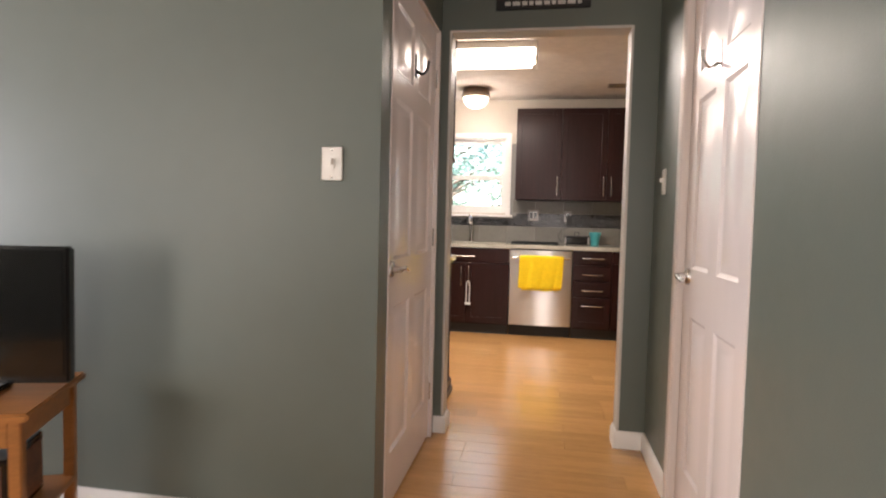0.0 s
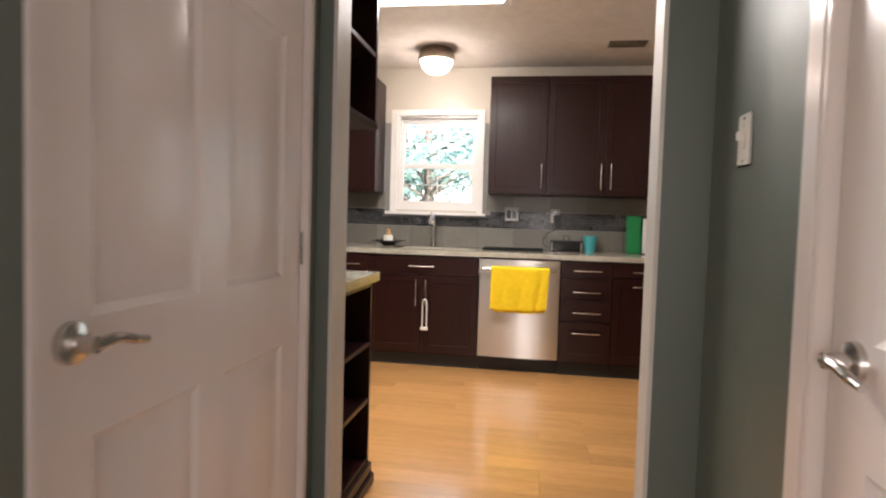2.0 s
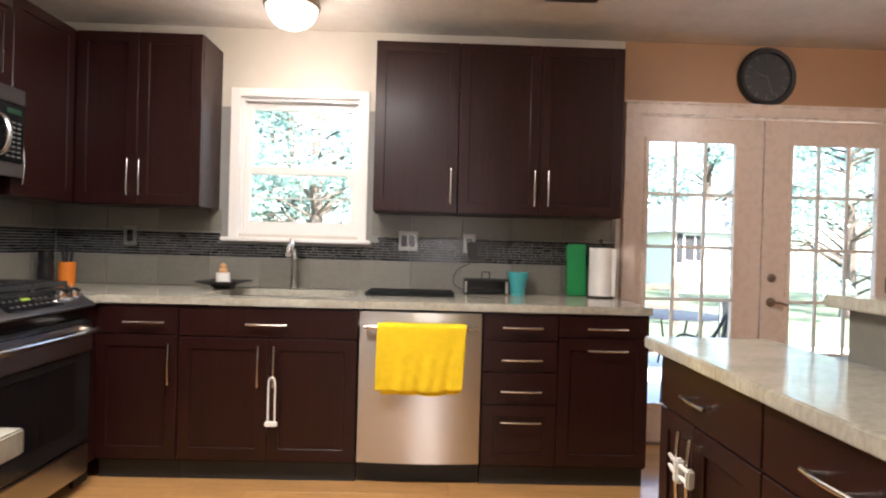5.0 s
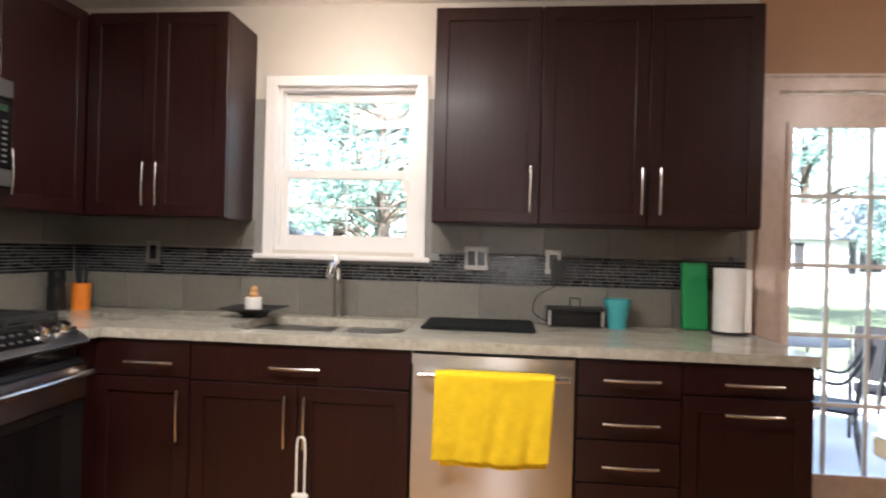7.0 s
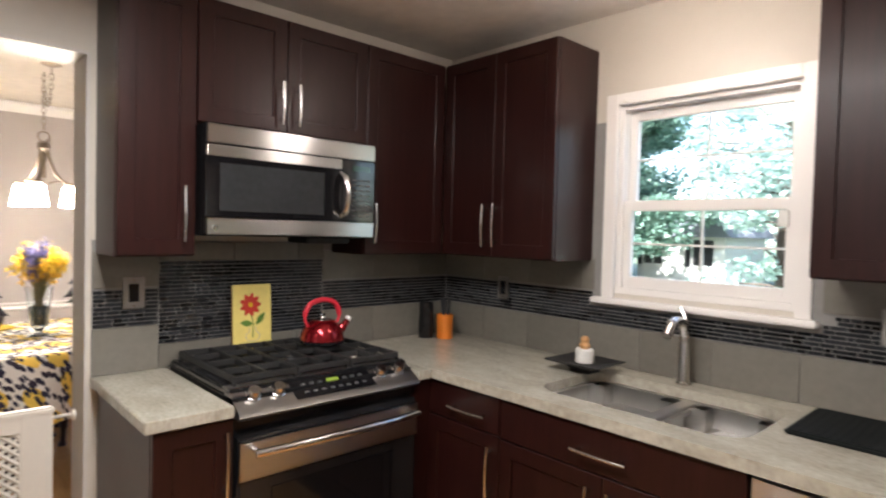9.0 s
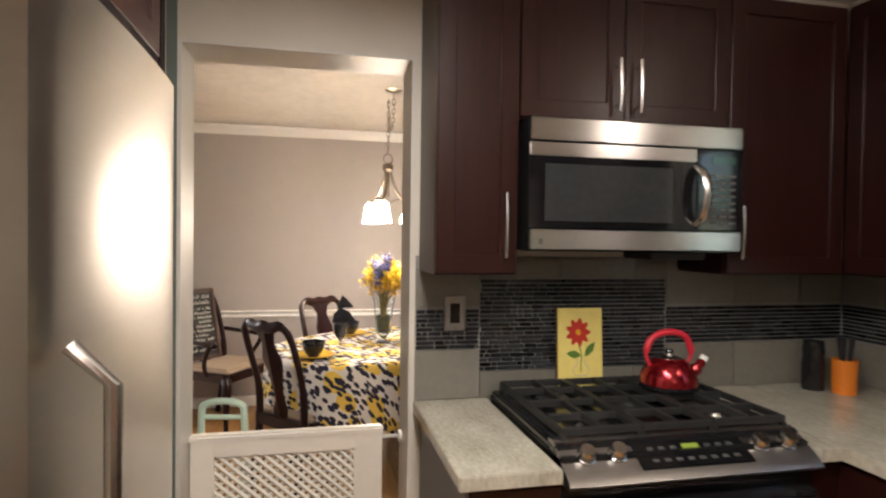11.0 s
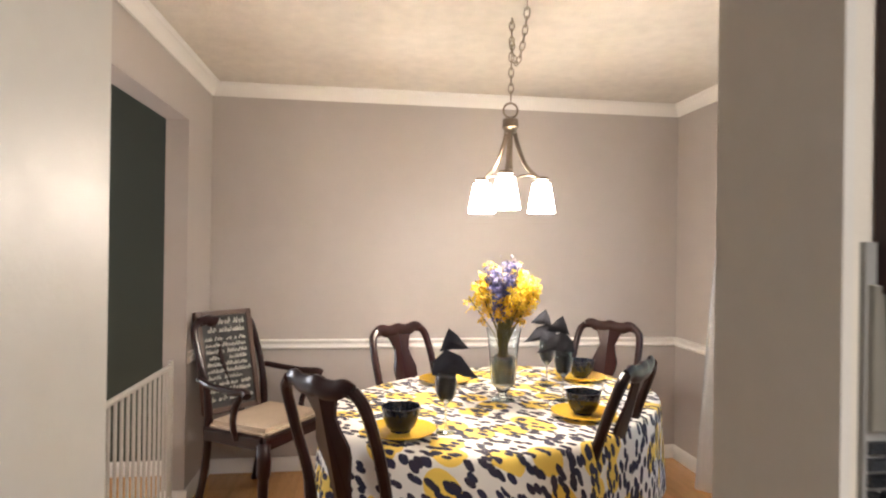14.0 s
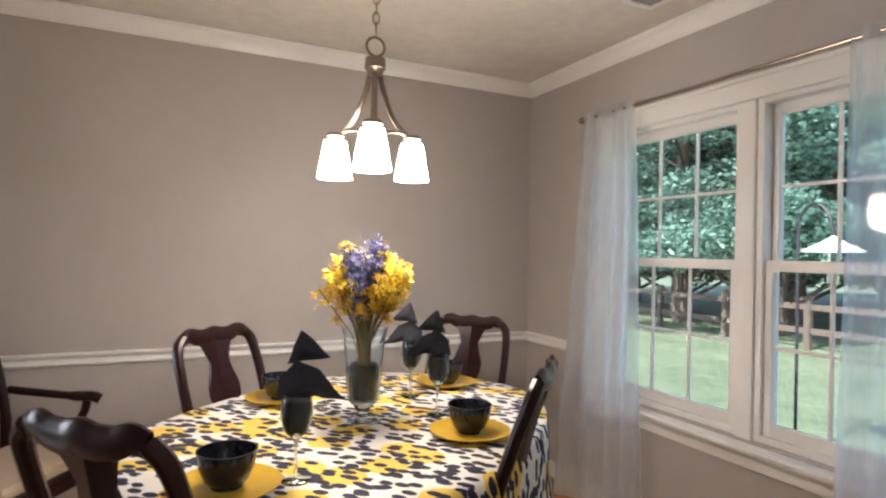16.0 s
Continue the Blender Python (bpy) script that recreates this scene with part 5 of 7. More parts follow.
cabinet("peninsula_cabinet", pm(3.781), 0.555, 0.60, 0, 0.876, [("drawer_front", 0, 0.555, 0.715, 0.870, 0.28, 0.79, 0.14, False), ("door", 0, 0.555, 0.115, 0.712, 0.05, 0.59, 0.20, True)], "dark espresso peninsula cabinet beside the doorway", group="peninsula cabinets", toe=True)
lone("worktop", block(0.938, 3.224, 0.876, 1.352, 4.930, 0.914, 0.004), STONE, ID, "mottled grey granite peninsula worktop", "countertop")
rb = thing("raised_bar", pose(0, 0, 0), "tiled knee wall with a raised granite bar ledge", "bar counter")
part("knee_wall", block(1.590, 3.224, 0, 1.70, 4.56, 1.055), TILE, rb, smooth=None)
part("splash", block(1.355, 3.224, 0.915, 1.588, 4.56, 1.055), TILE, rb, smooth=None)
part("ledge", block(1.31, 3.224, 1.056, 1.74, 4.60, 1.090, 0.004), STONE, rb)
lk2 = thing("cabinet_lock", pose(0.955, 4.59, 0.60, 0, 0, -90), "white plastic child lock across the two door pulls", "child lock")
for dz in (0.012, -0.018):
    part("strap", tube(curve_pts([(-0.085, -0.028, dz), (-0.02, -0.040, dz + 0.004), (0.06, -0.038, dz)], 6), 0.006, 8), WHITE, lk2)
part("clasp", block(-0.012, -0.052, -0.035, 0.012, -0.028, 0.032, 0.005), WHITE, lk2)
part("clasp", block(0.052, -0.048, -0.028, 0.072, -0.026, 0.024, 0.005), WHITE, lk2)

clk = thing("wall_clock", pose(2.263, 6.575, 2.285, 90), "round dark wall clock with a bronze rim", "clock")
part("rim", lathe([(0.150, 0), (0.178, 0), (0.182, 0.018), (0.170, 0.034), (0.150, 0.030), (0.146, 0.016)], 48), DARKM, clk)
part("dial", lathe([(0, 0.012), (0.150, 0.012), (0.150, 0.002), (0, 0.002)], 48), mat("grey_clock_dial", (0.05, 0.055, 0.06), 0.35, var=0.4, scale=14), clk)
MARKS = mat("dull_pewter_marks", (0.13, 0.13, 0.13), 0.5, var=0.2)
for h in range(12):
    part("hour_mark", block(-0.004, 0.108, 0.012, 0.004, 0.138, 0.0145), MARKS, clk).matrix_basis = pose(0, 0, 0, 0, 0, 30 * h)
for a, l in ((70, 0.08), (-160, 0.115)):
    part("pointer", block(-0.004, -0.01, 0.0150, 0.004, l, 0.0175), MARKS, clk).matrix_basis = pose(0, 0, 0, 0, 0, a)

# ---- things on the worktops ----
tr = thing("soap_tray", pose(-0.950, 6.365, 0.914) @ Matrix.Diagonal((1.40, 1.25, 1, 1)), "black square-lipped tray beside the sink", "tray")
bm = lathe([(0, 0.0), (0.05, 0.0), (0.045, 0.012), (0.06, 0.025), (0.125, 0.042), (0.128, 0.048), (0.06, 0.034), (0, 0.030)], 4)
bmesh.ops.rotate(bm, verts=bm.verts, cent=(0, 0, 0), matrix=Matrix.Rotation(radians(45), 3, "Z"))
part("dish", bm, BLACKM, tr, smooth=None)
sj = thing("soap_jar", pose(-0.965, 6.385, 0.946), "small white ceramic jar with a bamboo stopper", "jar")
part("jar", lathe([(0, 0), (0.036, 0), (0.040, 0.005), (0.040, 0.055), (0.036, 0.060), (0, 0.060)], 28), WHITE, sj)
part("stopper", lathe([(0, 0.060), (0.020, 0.060), (0.024, 0.075), (0.016, 0.085), (0.019, 0.10), (0.012, 0.112), (0, 0.115)], 20), CORK, sj)
dm2 = thing("drying_mat", pose(0.115, 6.34, 0.914), "black ridged dish drying mat", "mat")
RUBBER = mat("black_rubber_foam", (0.008, 0.010, 0.010), 0.75, var=0.3, scale=12, spec=0.2)
part("mat_sheet", block(-0.245, -0.17, 0, 0.245, 0.17, 0.016, 0.005), RUBBER, dm2)
bm = bmesh.new()
for i in range(20):
    x = -0.23 + 0.46 * i / 19
    block(x - 0.006, -0.155, 0.015, x + 0.006, 0.155, 0.0175, 0.001, into=bm, seg=1)
tagged(part("ridges", bm, RUBBER, dm2), kind="stuff")
ra = thing("radio_speaker", pose(0.555, 6.47, 0.914), "black bar-shaped docking speaker with pale end strips", "speaker")
part("case", block(-0.13, -0.045, 0, 0.13, 0.045, 0.088, 0.008, seg=3), BLACKM, ra)
part("grille", block(-0.108, -0.049, 0.010, 0.108, -0.044, 0.076, 0.003), SCREEN, ra)
for x in (-0.120, 0.120):
    part("end_strip", block(x - 0.007, -0.048, 0.008, x + 0.007, -0.044, 0.076, 0.002), GATEG, ra, "pale grey end strip")
part("top_lip", block(-0.132, -0.050, 0.083, 0.132, 0.046, 0.091, 0.003), BLACKM, ra)
part("dock_arch", tube([(-0.024, 0.0, 0.088), (-0.024, 0.0, 0.132), (0.022, 0.0, 0.130), (0.022, 0.0, 0.088)], 0.004, 8), DARKM, ra)
cb = thing("power_cable", pose(0.475, 6.55, 1.19), "black plug with its cable in the backsplash outlet", "cable")
part("plug", block(-0.030, -0.042, -0.075, 0.030, 0.008, 0.030, 0.008), BLACKM, cb)
part("wire", tube(curve_pts([(0, -0.03, -0.02), (-0.01, -0.05, -0.09), (-0.09, -0.05, -0.14), (-0.11, -0.06, -0.22), (-0.02, -0.08, -0.268), (0.0, -0.085, -0.262)], 8), 0.003, 6), BLACKM, cb)
pt = thing("teal_pot", pose(0.745, 6.46, 0.914), "small teal glazed flower pot, empty", "pot")
part("pot_body", lathe([(0, 0.0), (0.040, 0.0), (0.052, 0.10), (0.060, 0.10), (0.062, 0.135), (0.055, 0.135), (0.048, 0.10), (0.036, 0.01), (0, 0.01)], 32), TEAL, pt)
gs = thing("green_board", pose(1.105, 6.50, 0.914, -6), "green plastic cutting board stood against the tiles", "cutting board")
part("board", block(-0.062, -0.006, 0.0, 0.062, 0.006, 0.315, 0.012), GRN, gs)
tw = thing("paper_towel_holder", pose(1.225, 6.42, 0.914), "white paper towel roll on a wire holder", "paper towel")
part("foot", lathe([(0, 0), (0.078, 0), (0.078, 0.006), (0, 0.008)], 28), DARKM, tw)
part("roll", lathe([(0.018, 0.012), (0.066, 0.012), (0.067, 0.02), (0.067, 0.285), (0.066, 0.292), (0.018, 0.292), (0.018, 0.012)], 40), PAPER, tw)
part("sheet", block(0.040, -0.02, 0.014, 0.088, -0.017, 0.288, 0.001), PAPER, tw).matrix_basis = pose(0, 0, 0, 0, 0, -20)
part("rod", tube([(0, 0, 0.006), (0, 0, 0.325)], 0.005, 8), DARKM, tw)
part("rod_knob", lathe([(0, 0.32), (0.012, 0.325), (0.012, 0.338), (0, 0.344)], 14), DARKM, tw)
kb = thing("pepper_grinder", pose(-1.935, 6.33, 0.914), "black bottle-shaped grinder in the corner", "grinder")
part("grinder_body", lathe([(0, 0), (0.040, 0), (0.041, 0.10), (0.036, 0.13), (0.040, 0.15), (0.036, 0.19), (0, 0.195)], 24), BLACK, kb)
kc = thing("utensil_cup", pose(-1.86, 6.40, 0.914), "orange plastic cup holding dark utensils", "utensil holder")
part("cup", lathe([(0, 0), (0.042, 0), (0.045, 0.13), (0.041, 0.13), (0.038, 0.006), (0, 0.006)], 28), ORANGE, kc)
for dx, dy, tilt in ((0.012, 0.0, 6), (-0.014, 0.01, -8), (0.0, -0.014, 3)):
    part("utensil", tube([(dx, dy, 0.01), (dx + tilt * 0.002, dy, 0.16), (dx + tilt * 0.003, dy, 0.215)], [0.006, 0.008, 0.010], 8), DARKM, kc)

kt = thing("tea_kettle", pose(-1.79, 5.595, 0.989) @ Matrix.Scale(0.88, 4), "shiny red enamel tea kettle with a red arched handle", "kettle")
part("kettle_body", lathe([(0, 0), (0.098, 0.0), (0.108, 0.012), (0.106, 0.045), (0.088, 0.085), (0.058, 0.112), (0.046, 0.116), (0, 0.117)], 44), RED, kt)
part("base_band", lathe([(0.100, -0.002), (0.110, 0.004), (0.110, 0.016), (0.107, 0.018)], 44), BLACK, kt)
part("lid", lathe([(0, 0.135), (0.012, 0.134), (0.015, 0.124), (0.046, 0.118), (0.046, 0.114), (0, 0.114)], 28), CHROME, kt)
part("lid_knob", lathe([(0, 0.150), (0.014, 0.148), (0.017, 0.140), (0.010, 0.132), (0, 0.132)], 20), BLACK, kt)
part("spout", tube(curve_pts([(0.02, 0.085, 0.055), (0.025, 0.115, 0.085), (0.03, 0.130, 0.112)], 6), [0.024] * 5 + [0.018] * 5 + [0.013] * 3, 14), RED, kt)
part("spout_cap", tube([(0.03, 0.128, 0.108), (0.031, 0.138, 0.124)], 0.015, 12), WHITE, kt)
part("grip", tube(curve_pts([(0, -0.080, 0.085), (0, -0.098, 0.135), (0, -0.070, 0.195), (0, 0.0, 0.215), (0, 0.070, 0.195), (0, 0.098, 0.135), (0, 0.080, 0.085)], 6), [0.007] * 7 + [0.013] * 24 + [0.007] * 6, 12), REDH, kt)

cd = thing("flower_plaque", pose(-1.992, 5.366, 0.949, -4, 0, 90) @ Matrix.Diagonal((0.90, 1, 0.96, 1)), "pale yellow painted wood plaque with a red flower", "plaque")
part("board", block(-0.098, -0.012, 0, 0.098, 0.0, 0.300, 0.003), CARDY, cd)
part("dark_edge", block(-0.103, -0.010, 0.0, -0.0985, -0.001, 0.300, 0.001), FRAMEW, cd)
bm = bmesh.new()
ring = []
for i in range(72):
    a = 2 * math.pi * i / 72
    r = 0.046 + 0.009 * math.cos(9 * a)
    ring.append((-0.010 + r * math.cos(a), 0.208 + r * math.sin(a)))
slab(ring, 0.002, into=bm, m=pose(0, -0.0125, 0))
part("flower", bm, REDP, cd)
part("flower_eye", lathe([(0, 0.0036), (0.011, 0.003), (0.011, 0), (0, 0)], 18), YELLOWC, cd).matrix_basis = pose(-0.010, -0.0125, 0.208, 90)
for x, z, rot, ln in ((-0.030, 0.125, 172, 0.065), (0.040, 0.142, 50, 0.072)):
    pts = [(ln * (t - 0.5) * 1.0, 0.014 * math.sin(math.pi * t)) for t in [i / 10 for i in range(11)]] + [(ln * (t - 0.5), -0.014 * math.sin(math.pi * t)) for t in [i / 10 for i in range(9, 0, -1)]]
    part("leaf", slab(pts, 0.002), LEAFP, cd).matrix_basis = pose(x, -0.0125, z, 0, -rot, 0)
part("stem", tube([(-0.008, -0.0125, 0.162), (0.004, -0.0125, 0.125), (0.0, -0.0125, 0.06)], 0.002, 6), LEAFP, cd)
part("painted_vase", tube(curve_pts([(-0.016, -0.0125, 0.110), (-0.018, -0.0125, 0.086), (-0.034, -0.0125, 0.072), (-0.024, -0.0125, 0.046), (0.024, -0.0125, 0.046), (0.034, -0.0125, 0.072), (0.018, -0.0125, 0.086), (0.016, -0.0125, 0.110)], 5), 0.0016, 6), GATEG, cd, "thin painted vase outline")

# ---- dining room ----
CX, CY = -4.03, 4.88
LONG = 129.0
TM = pose(CX, CY, 0, 0, 0, LONG)
A, B, TZ = 0.80, 0.58, 0.752


def oval(a, b, t, p=2.35):
    c, s = math.cos(t), math.sin(t)
    return a * math.copysign(abs(c) ** (2 / p), c), b * math.copysign(abs(s) ** (2 / p), s)


tb = thing("dining_table", TM, "oval dark mahogany dining table under a printed cloth", "table")
bm = bmesh.new()
ring = [oval(A, B, 2 * math.pi * i / 64) for i in range(64)]
lo, hi = [bm.verts.new((x, y, TZ - 0.03)) for x, y in ring], [bm.verts.new((x, y, TZ)) for x, y in ring]
bm.faces.new(lo[::-1])
bm.faces.new(hi)
for i in range(64):
    bm.faces.new((lo[i], lo[(i + 1) % 64], hi[(i + 1) % 64], hi[i]))
part("tabletop", bm, MAHOG, tb)
part("apron", block(-0.55, -0.33, 0.64, 0.55, 0.33, 0.72, 0.006), MAHOG, tb)
for x in (-0.50, 0.50):
    for y in (-0.28, 0.28):
        part("leg", tube(curve_pts([(x, y, 0.65), (x * 1.05, y * 1.08, 0.52), (x * 0.99, y * 0.98, 0.22), (x * 1.03, y * 1.05, 0.05), (x * 1.08, y * 1.10, 0.0)], 5), [0.042] * 6 + [0.034] * 5 + [0.020] * 5 + [0.028] * 5, 12), MAHOG, tb)


def tablecloth():
    bm = bmesh.new()
    uv = bm.loops.layers.uv.new("cloth")
    n, flat_rings, drop_rings = 200, 7, 14
    rings, uvs = [], []
    for k in range(flat_rings + 1):
        f = k / flat_rings
        rings.append([bm.verts.new((*[v * f for v in oval(A + 0.004, B + 0.004, 2 * math.pi * i / n)], TZ + 0.005)) for i in range(n)] if k else [bm.verts.new((0, 0, TZ + 0.005))])
        uvs.append([tuple(v * f for v in oval(A, B, 2 * math.pi * i / n)) for i in range(n)] if k else [(0, 0)])
    for k in range(1, drop_rings + 1):
        f = k / drop_rings
        ring, us = [], []
        for i in range(n):
            t = 2 * math.pi * i / n
            x, y = oval(A + 0.004, B + 0.004, t)
            l = math.hypot(x, y)
            wave = (0.5 + 0.5 * math.sin(13 * t + 1.2 * math.sin(3 * t))) ** 1.5
            out = 0.008 + f**0.8 * (0.018 + 0.050 * wave) - 0.025 * f
            hem = 0.36 + 0.07 * abs(math.sin(2 * t + 0.5)) ** 2
            d = hem * f
            s = min(1.0, d / 0.02)
            ring.append(bm.verts.new((x + x / l * out, y + y / l * out, TZ + 0.005 - 0.012 * s - d * 0.985)))
            ln = l + d
            us.append((x / l * ln, y / l * ln))
        rings.append(ring)
        uvs.append(us)

    def face(pairs):
        fc = bm.faces.new([rings[a][b] for a, b in pairs])
        for lp, (a, b) in zip(fc.loops, pairs):
            lp[uv].uv = uvs[a][b]

    for i in range(n):
        face([(0, 0), (1, i), (1, (i + 1) % n)])
    for k in range(1, len(rings) - 1):
        for i in range(n):
            j = (i + 1) % n
            face([(k, i), (k + 1, i), (k + 1, j), (k, j)])
    bmesh.ops.recalc_face_normals(bm, faces=bm.faces)
    ob = lone("tablecloth", bm, CLOTH, TM, "white tablecloth printed with yellow lemons and dark blue leaves", "tablecloth", smooth=80)
    so = ob.modifiers.new("thick", "SOLIDIFY")
    so.thickness, so.offset = 0.002, 1


tablecloth()


def dining_chair(m, arms=False, label=""):
    """Queen Anne chair: origin on the floor under the seat, facing +y."""
    ch = thing("armchair" if arms else "dining_chair", m, label, "chair", "" if arms else "chairs round the table")
    w = 0.265 if arms else 0.235
    for s in (-1, 1):
        part("back_post", tube(curve_pts([(s * (w - 0.045), -0.275, 0.0), (s * (w - 0.05), -0.225, 0.22), (s * (w - 0.05), -0.205, 0.44), (s * (w - 0.048), -0.215, 0.62), (s * (w - 0.040), -0.265, 0.80), (s * (w - 0.050), -0.315, 0.945), (s * (w - 0.085), -0.330, 0.992)], 5), [0.020] * 5 + [0.022] * 10 + [0.019] * 10 + [0.020] * 6, 10), MAHOG, ch)
        leg = curve_pts([(s * (w - 0.005), 0.215, 0.42), (s * (w + 0.018), 0.238, 0.34), (s * (w - 0.004), 0.215, 0.16), (s * (w + 0.004), 0.225, 0.04), (s * (w + 0.014), 0.238, 0.0)], 6)
        part("front_leg", tube(leg, [0.034] * 4 + [0.036] * 5 + [0.026] * 5 + [0.017] * 6 + [0.024] * 5, 12), MAHOG, ch)
    crest = curve_pts([(-(w - 0.087), -0.329, 0.990), (-0.115, -0.334, 0.998), (-0.080, -0.336, 0.986), (-0.035, -0.338, 0.983), (0, -0.340, 0.990), (0.035, -0.338, 0.983), (0.080, -0.336, 0.986), (0.115, -0.334, 0.998), (w - 0.087, -0.329, 0.990)], 5)
    part("crest_rail", tube(crest, [0.020 + 0.008 * math.sin(math.pi * i / (len(crest) - 1)) for i in range(len(crest))], 10, flat=(0.62, 1.25)), MAHOG, ch)
    half = [(0.052, 0.455), (0.054, 0.50), (0.034, 0.55), (0.030, 0.60), (0.044, 0.68), (0.072, 0.76), (0.075, 0.80), (0.055, 0.85), (0.045, 0.89), (0.062, 0.935), (0.085, 0.975)]
    out = [(x, z) for x, z in half] + [(-x, z) for x, z in reversed(half)]
    bm = slab(out, 0.012)
    bmesh.ops.subdivide_edges(bm, edges=[e for e in bm.edges if abs(e.verts[0].co.z - e.verts[1].co.z) < 1e-4 and abs(e.verts[0].co.x - e.verts[1].co.x) > 0.05], cuts=1)
    for v in bm.verts:
        z = v.co.z
        v.co.y += -0.208 - 0.135 * max(0, (z - 0.52) / 0.48) ** 1.3
    part("splat", bm, MAHOG, ch, "vase-shaped back splat", smooth=30)
    bm = bmesh.new()
    block(-w + 0.01, 0.20, 0.385, w - 0.01, 0.235, 0.45, 0.006, into=bm)
    block(-w + 0.03, -0.225, 0.385, w - 0.03, -0.19, 0.455, 0.006, into=bm)
    for s in (-1, 1):
        block(s * w - s * 0.03, -0.19, 0.385, s * w, 0.20, 0.45, 0.006, into=bm)
    part("seat_rail", bm, MAHOG, ch)
    bm = block(-w + 0.022, -0.188, 0.432, w - 0.022, 0.212, 0.485, 0.022, seg=4)
    part("seat", bm, SEATC, ch, "beige upholstered drop-in seat")
    if arms:
        for s in (-1, 1):
            part("arm", tube(curve_pts([(s * (w - 0.010), -0.235, 0.70), (s * (w + 0.02), -0.12, 0.685), (s * (w + 0.035), 0.04, 0.675), (s * (w + 0.03), 0.12, 0.68), (s * (w + 0.045), 0.15, 0.665)], 5), [0.017] * 10 + [0.022] * 11, 10), MAHOG, ch)
            part("arm_post", tube(curve_pts([(s * (w + 0.03), 0.10, 0.668), (s * (w + 0.045), 0.075, 0.60), (s * (w + 0.015), 0.03, 0.51), (s * w, 0.04, 0.42)], 5), 0.017, 10), MAHOG, ch)
    return ch


CHL = "dark mahogany Queen Anne dining chair with a beige seat"


def at_table(along, across, face):
    """A chair pose whose back stands at (along, across) in the table's own axes."""
    p = TM @ Vector((along, across, 0))
    d = Vector((math.cos(radians(face)), math.sin(radians(face)), 0))
    o = p + d * 0.33
    return pose(o.x, o.y, 0, 0, 0, face - 90)


ch1 = dining_chair(at_table(-0.993, -0.058, LONG + 5), label=CHL)
copy_thing(ch1, at_table(1.02, 0.02, LONG + 180))
copy_thing(ch1, at_table(0.02, 0.70, LONG - 90))
copy_thing(ch1, at_table(-0.02, -0.64, LONG + 98))
dining_chair(pose(-4.87, 3.74, 0, 0, 0, -32), True, "dark mahogany armchair with a beige seat in the corner")

bd = thing("chalkboard", pose(-4.950, 3.545, 0.487, -14, 0, 132), "framed black chalkboard with white lettering leaning on the armchair", "chalkboard")
bm = bmesh.new()
for a in ((-0.17, 0, -0.140, 0.57), (0.140, 0, 0.17, 0.57), (-0.140, 0, 0.140, 0.030), (-0.140, 0.540, 0.140, 0.57)):
    block(a[0], -0.026, a[1], a[2], 0.024, a[3], 0.004, into=bm)
part("board_frame", bm, FRAMEW, bd)
part("slate", block(-0.141, -0.014, 0.029, 0.141, -0.004, 0.541), SLATE, bd)
bm = bmesh.new()
r2 = random.Random(3)
z = 0.490
for line in range(12):
    h = 0.036 if line in (0, 1, 10) else 0.026
    x = -0.125
    while x < 0.115:
        w = r2.uniform(0.006, 0.018)
        sl = r2.uniform(-0.004, 0.004)
        if r2.random() < 0.86:
            tube([(x, -0.0150, z), (x + w * 0.5 + sl, -0.0150, z + h * r2.uniform(0.5, 1)), (x + w, -0.0150, z + r2.uniform(0, 0.3) * h)], 0.0030 + 0.0014 * r2.random(), 4, into=bm)
        x += w + 0.004
    z -= h + 0.010
tagged(part("lettering", bm, CHALK, bd, "dense illegible white chalk lettering", smooth=None), kind="stuff")


def place_setting(along, across, turn):
    p = TM @ Vector((along, across, 0))
    pl = thing("dinner_plate", pose(p.x, p.y, TZ + 0.0075, 0, 0, turn), "round mustard yellow dinner plate on the cloth", "plate", "yellow plates")
    part("plate", lathe([(0, 0.002), (0.07, 0.002), (0.085, 0.004), (0.125, 0.016), (0.128, 0.020), (0.122, 0.020), (0.085, 0.010), (0, 0.008)], 48), YELLOWC, pl)
    bw2 = thing("soup_bowl", pose(p.x, p.y, TZ + 0.0165, 0, 0, turn), "glossy dark navy bowl on a yellow plate", "bowl", "navy bowls")
    part("bowl", lathe([(0, 0.0), (0.036, 0.0), (0.036, 0.006), (0.050, 0.018), (0.064, 0.050), (0.070, 0.088), (0.066, 0.088), (0.060, 0.052), (0.044, 0.020), (0, 0.012)], 40), NAVY, bw2)


place_setting(-0.640, -0.045, 0)
place_setting(0.62, -0.03, 40)
place_setting(0.06, 0.40, 80)
place_setting(0.03, -0.385, 10)


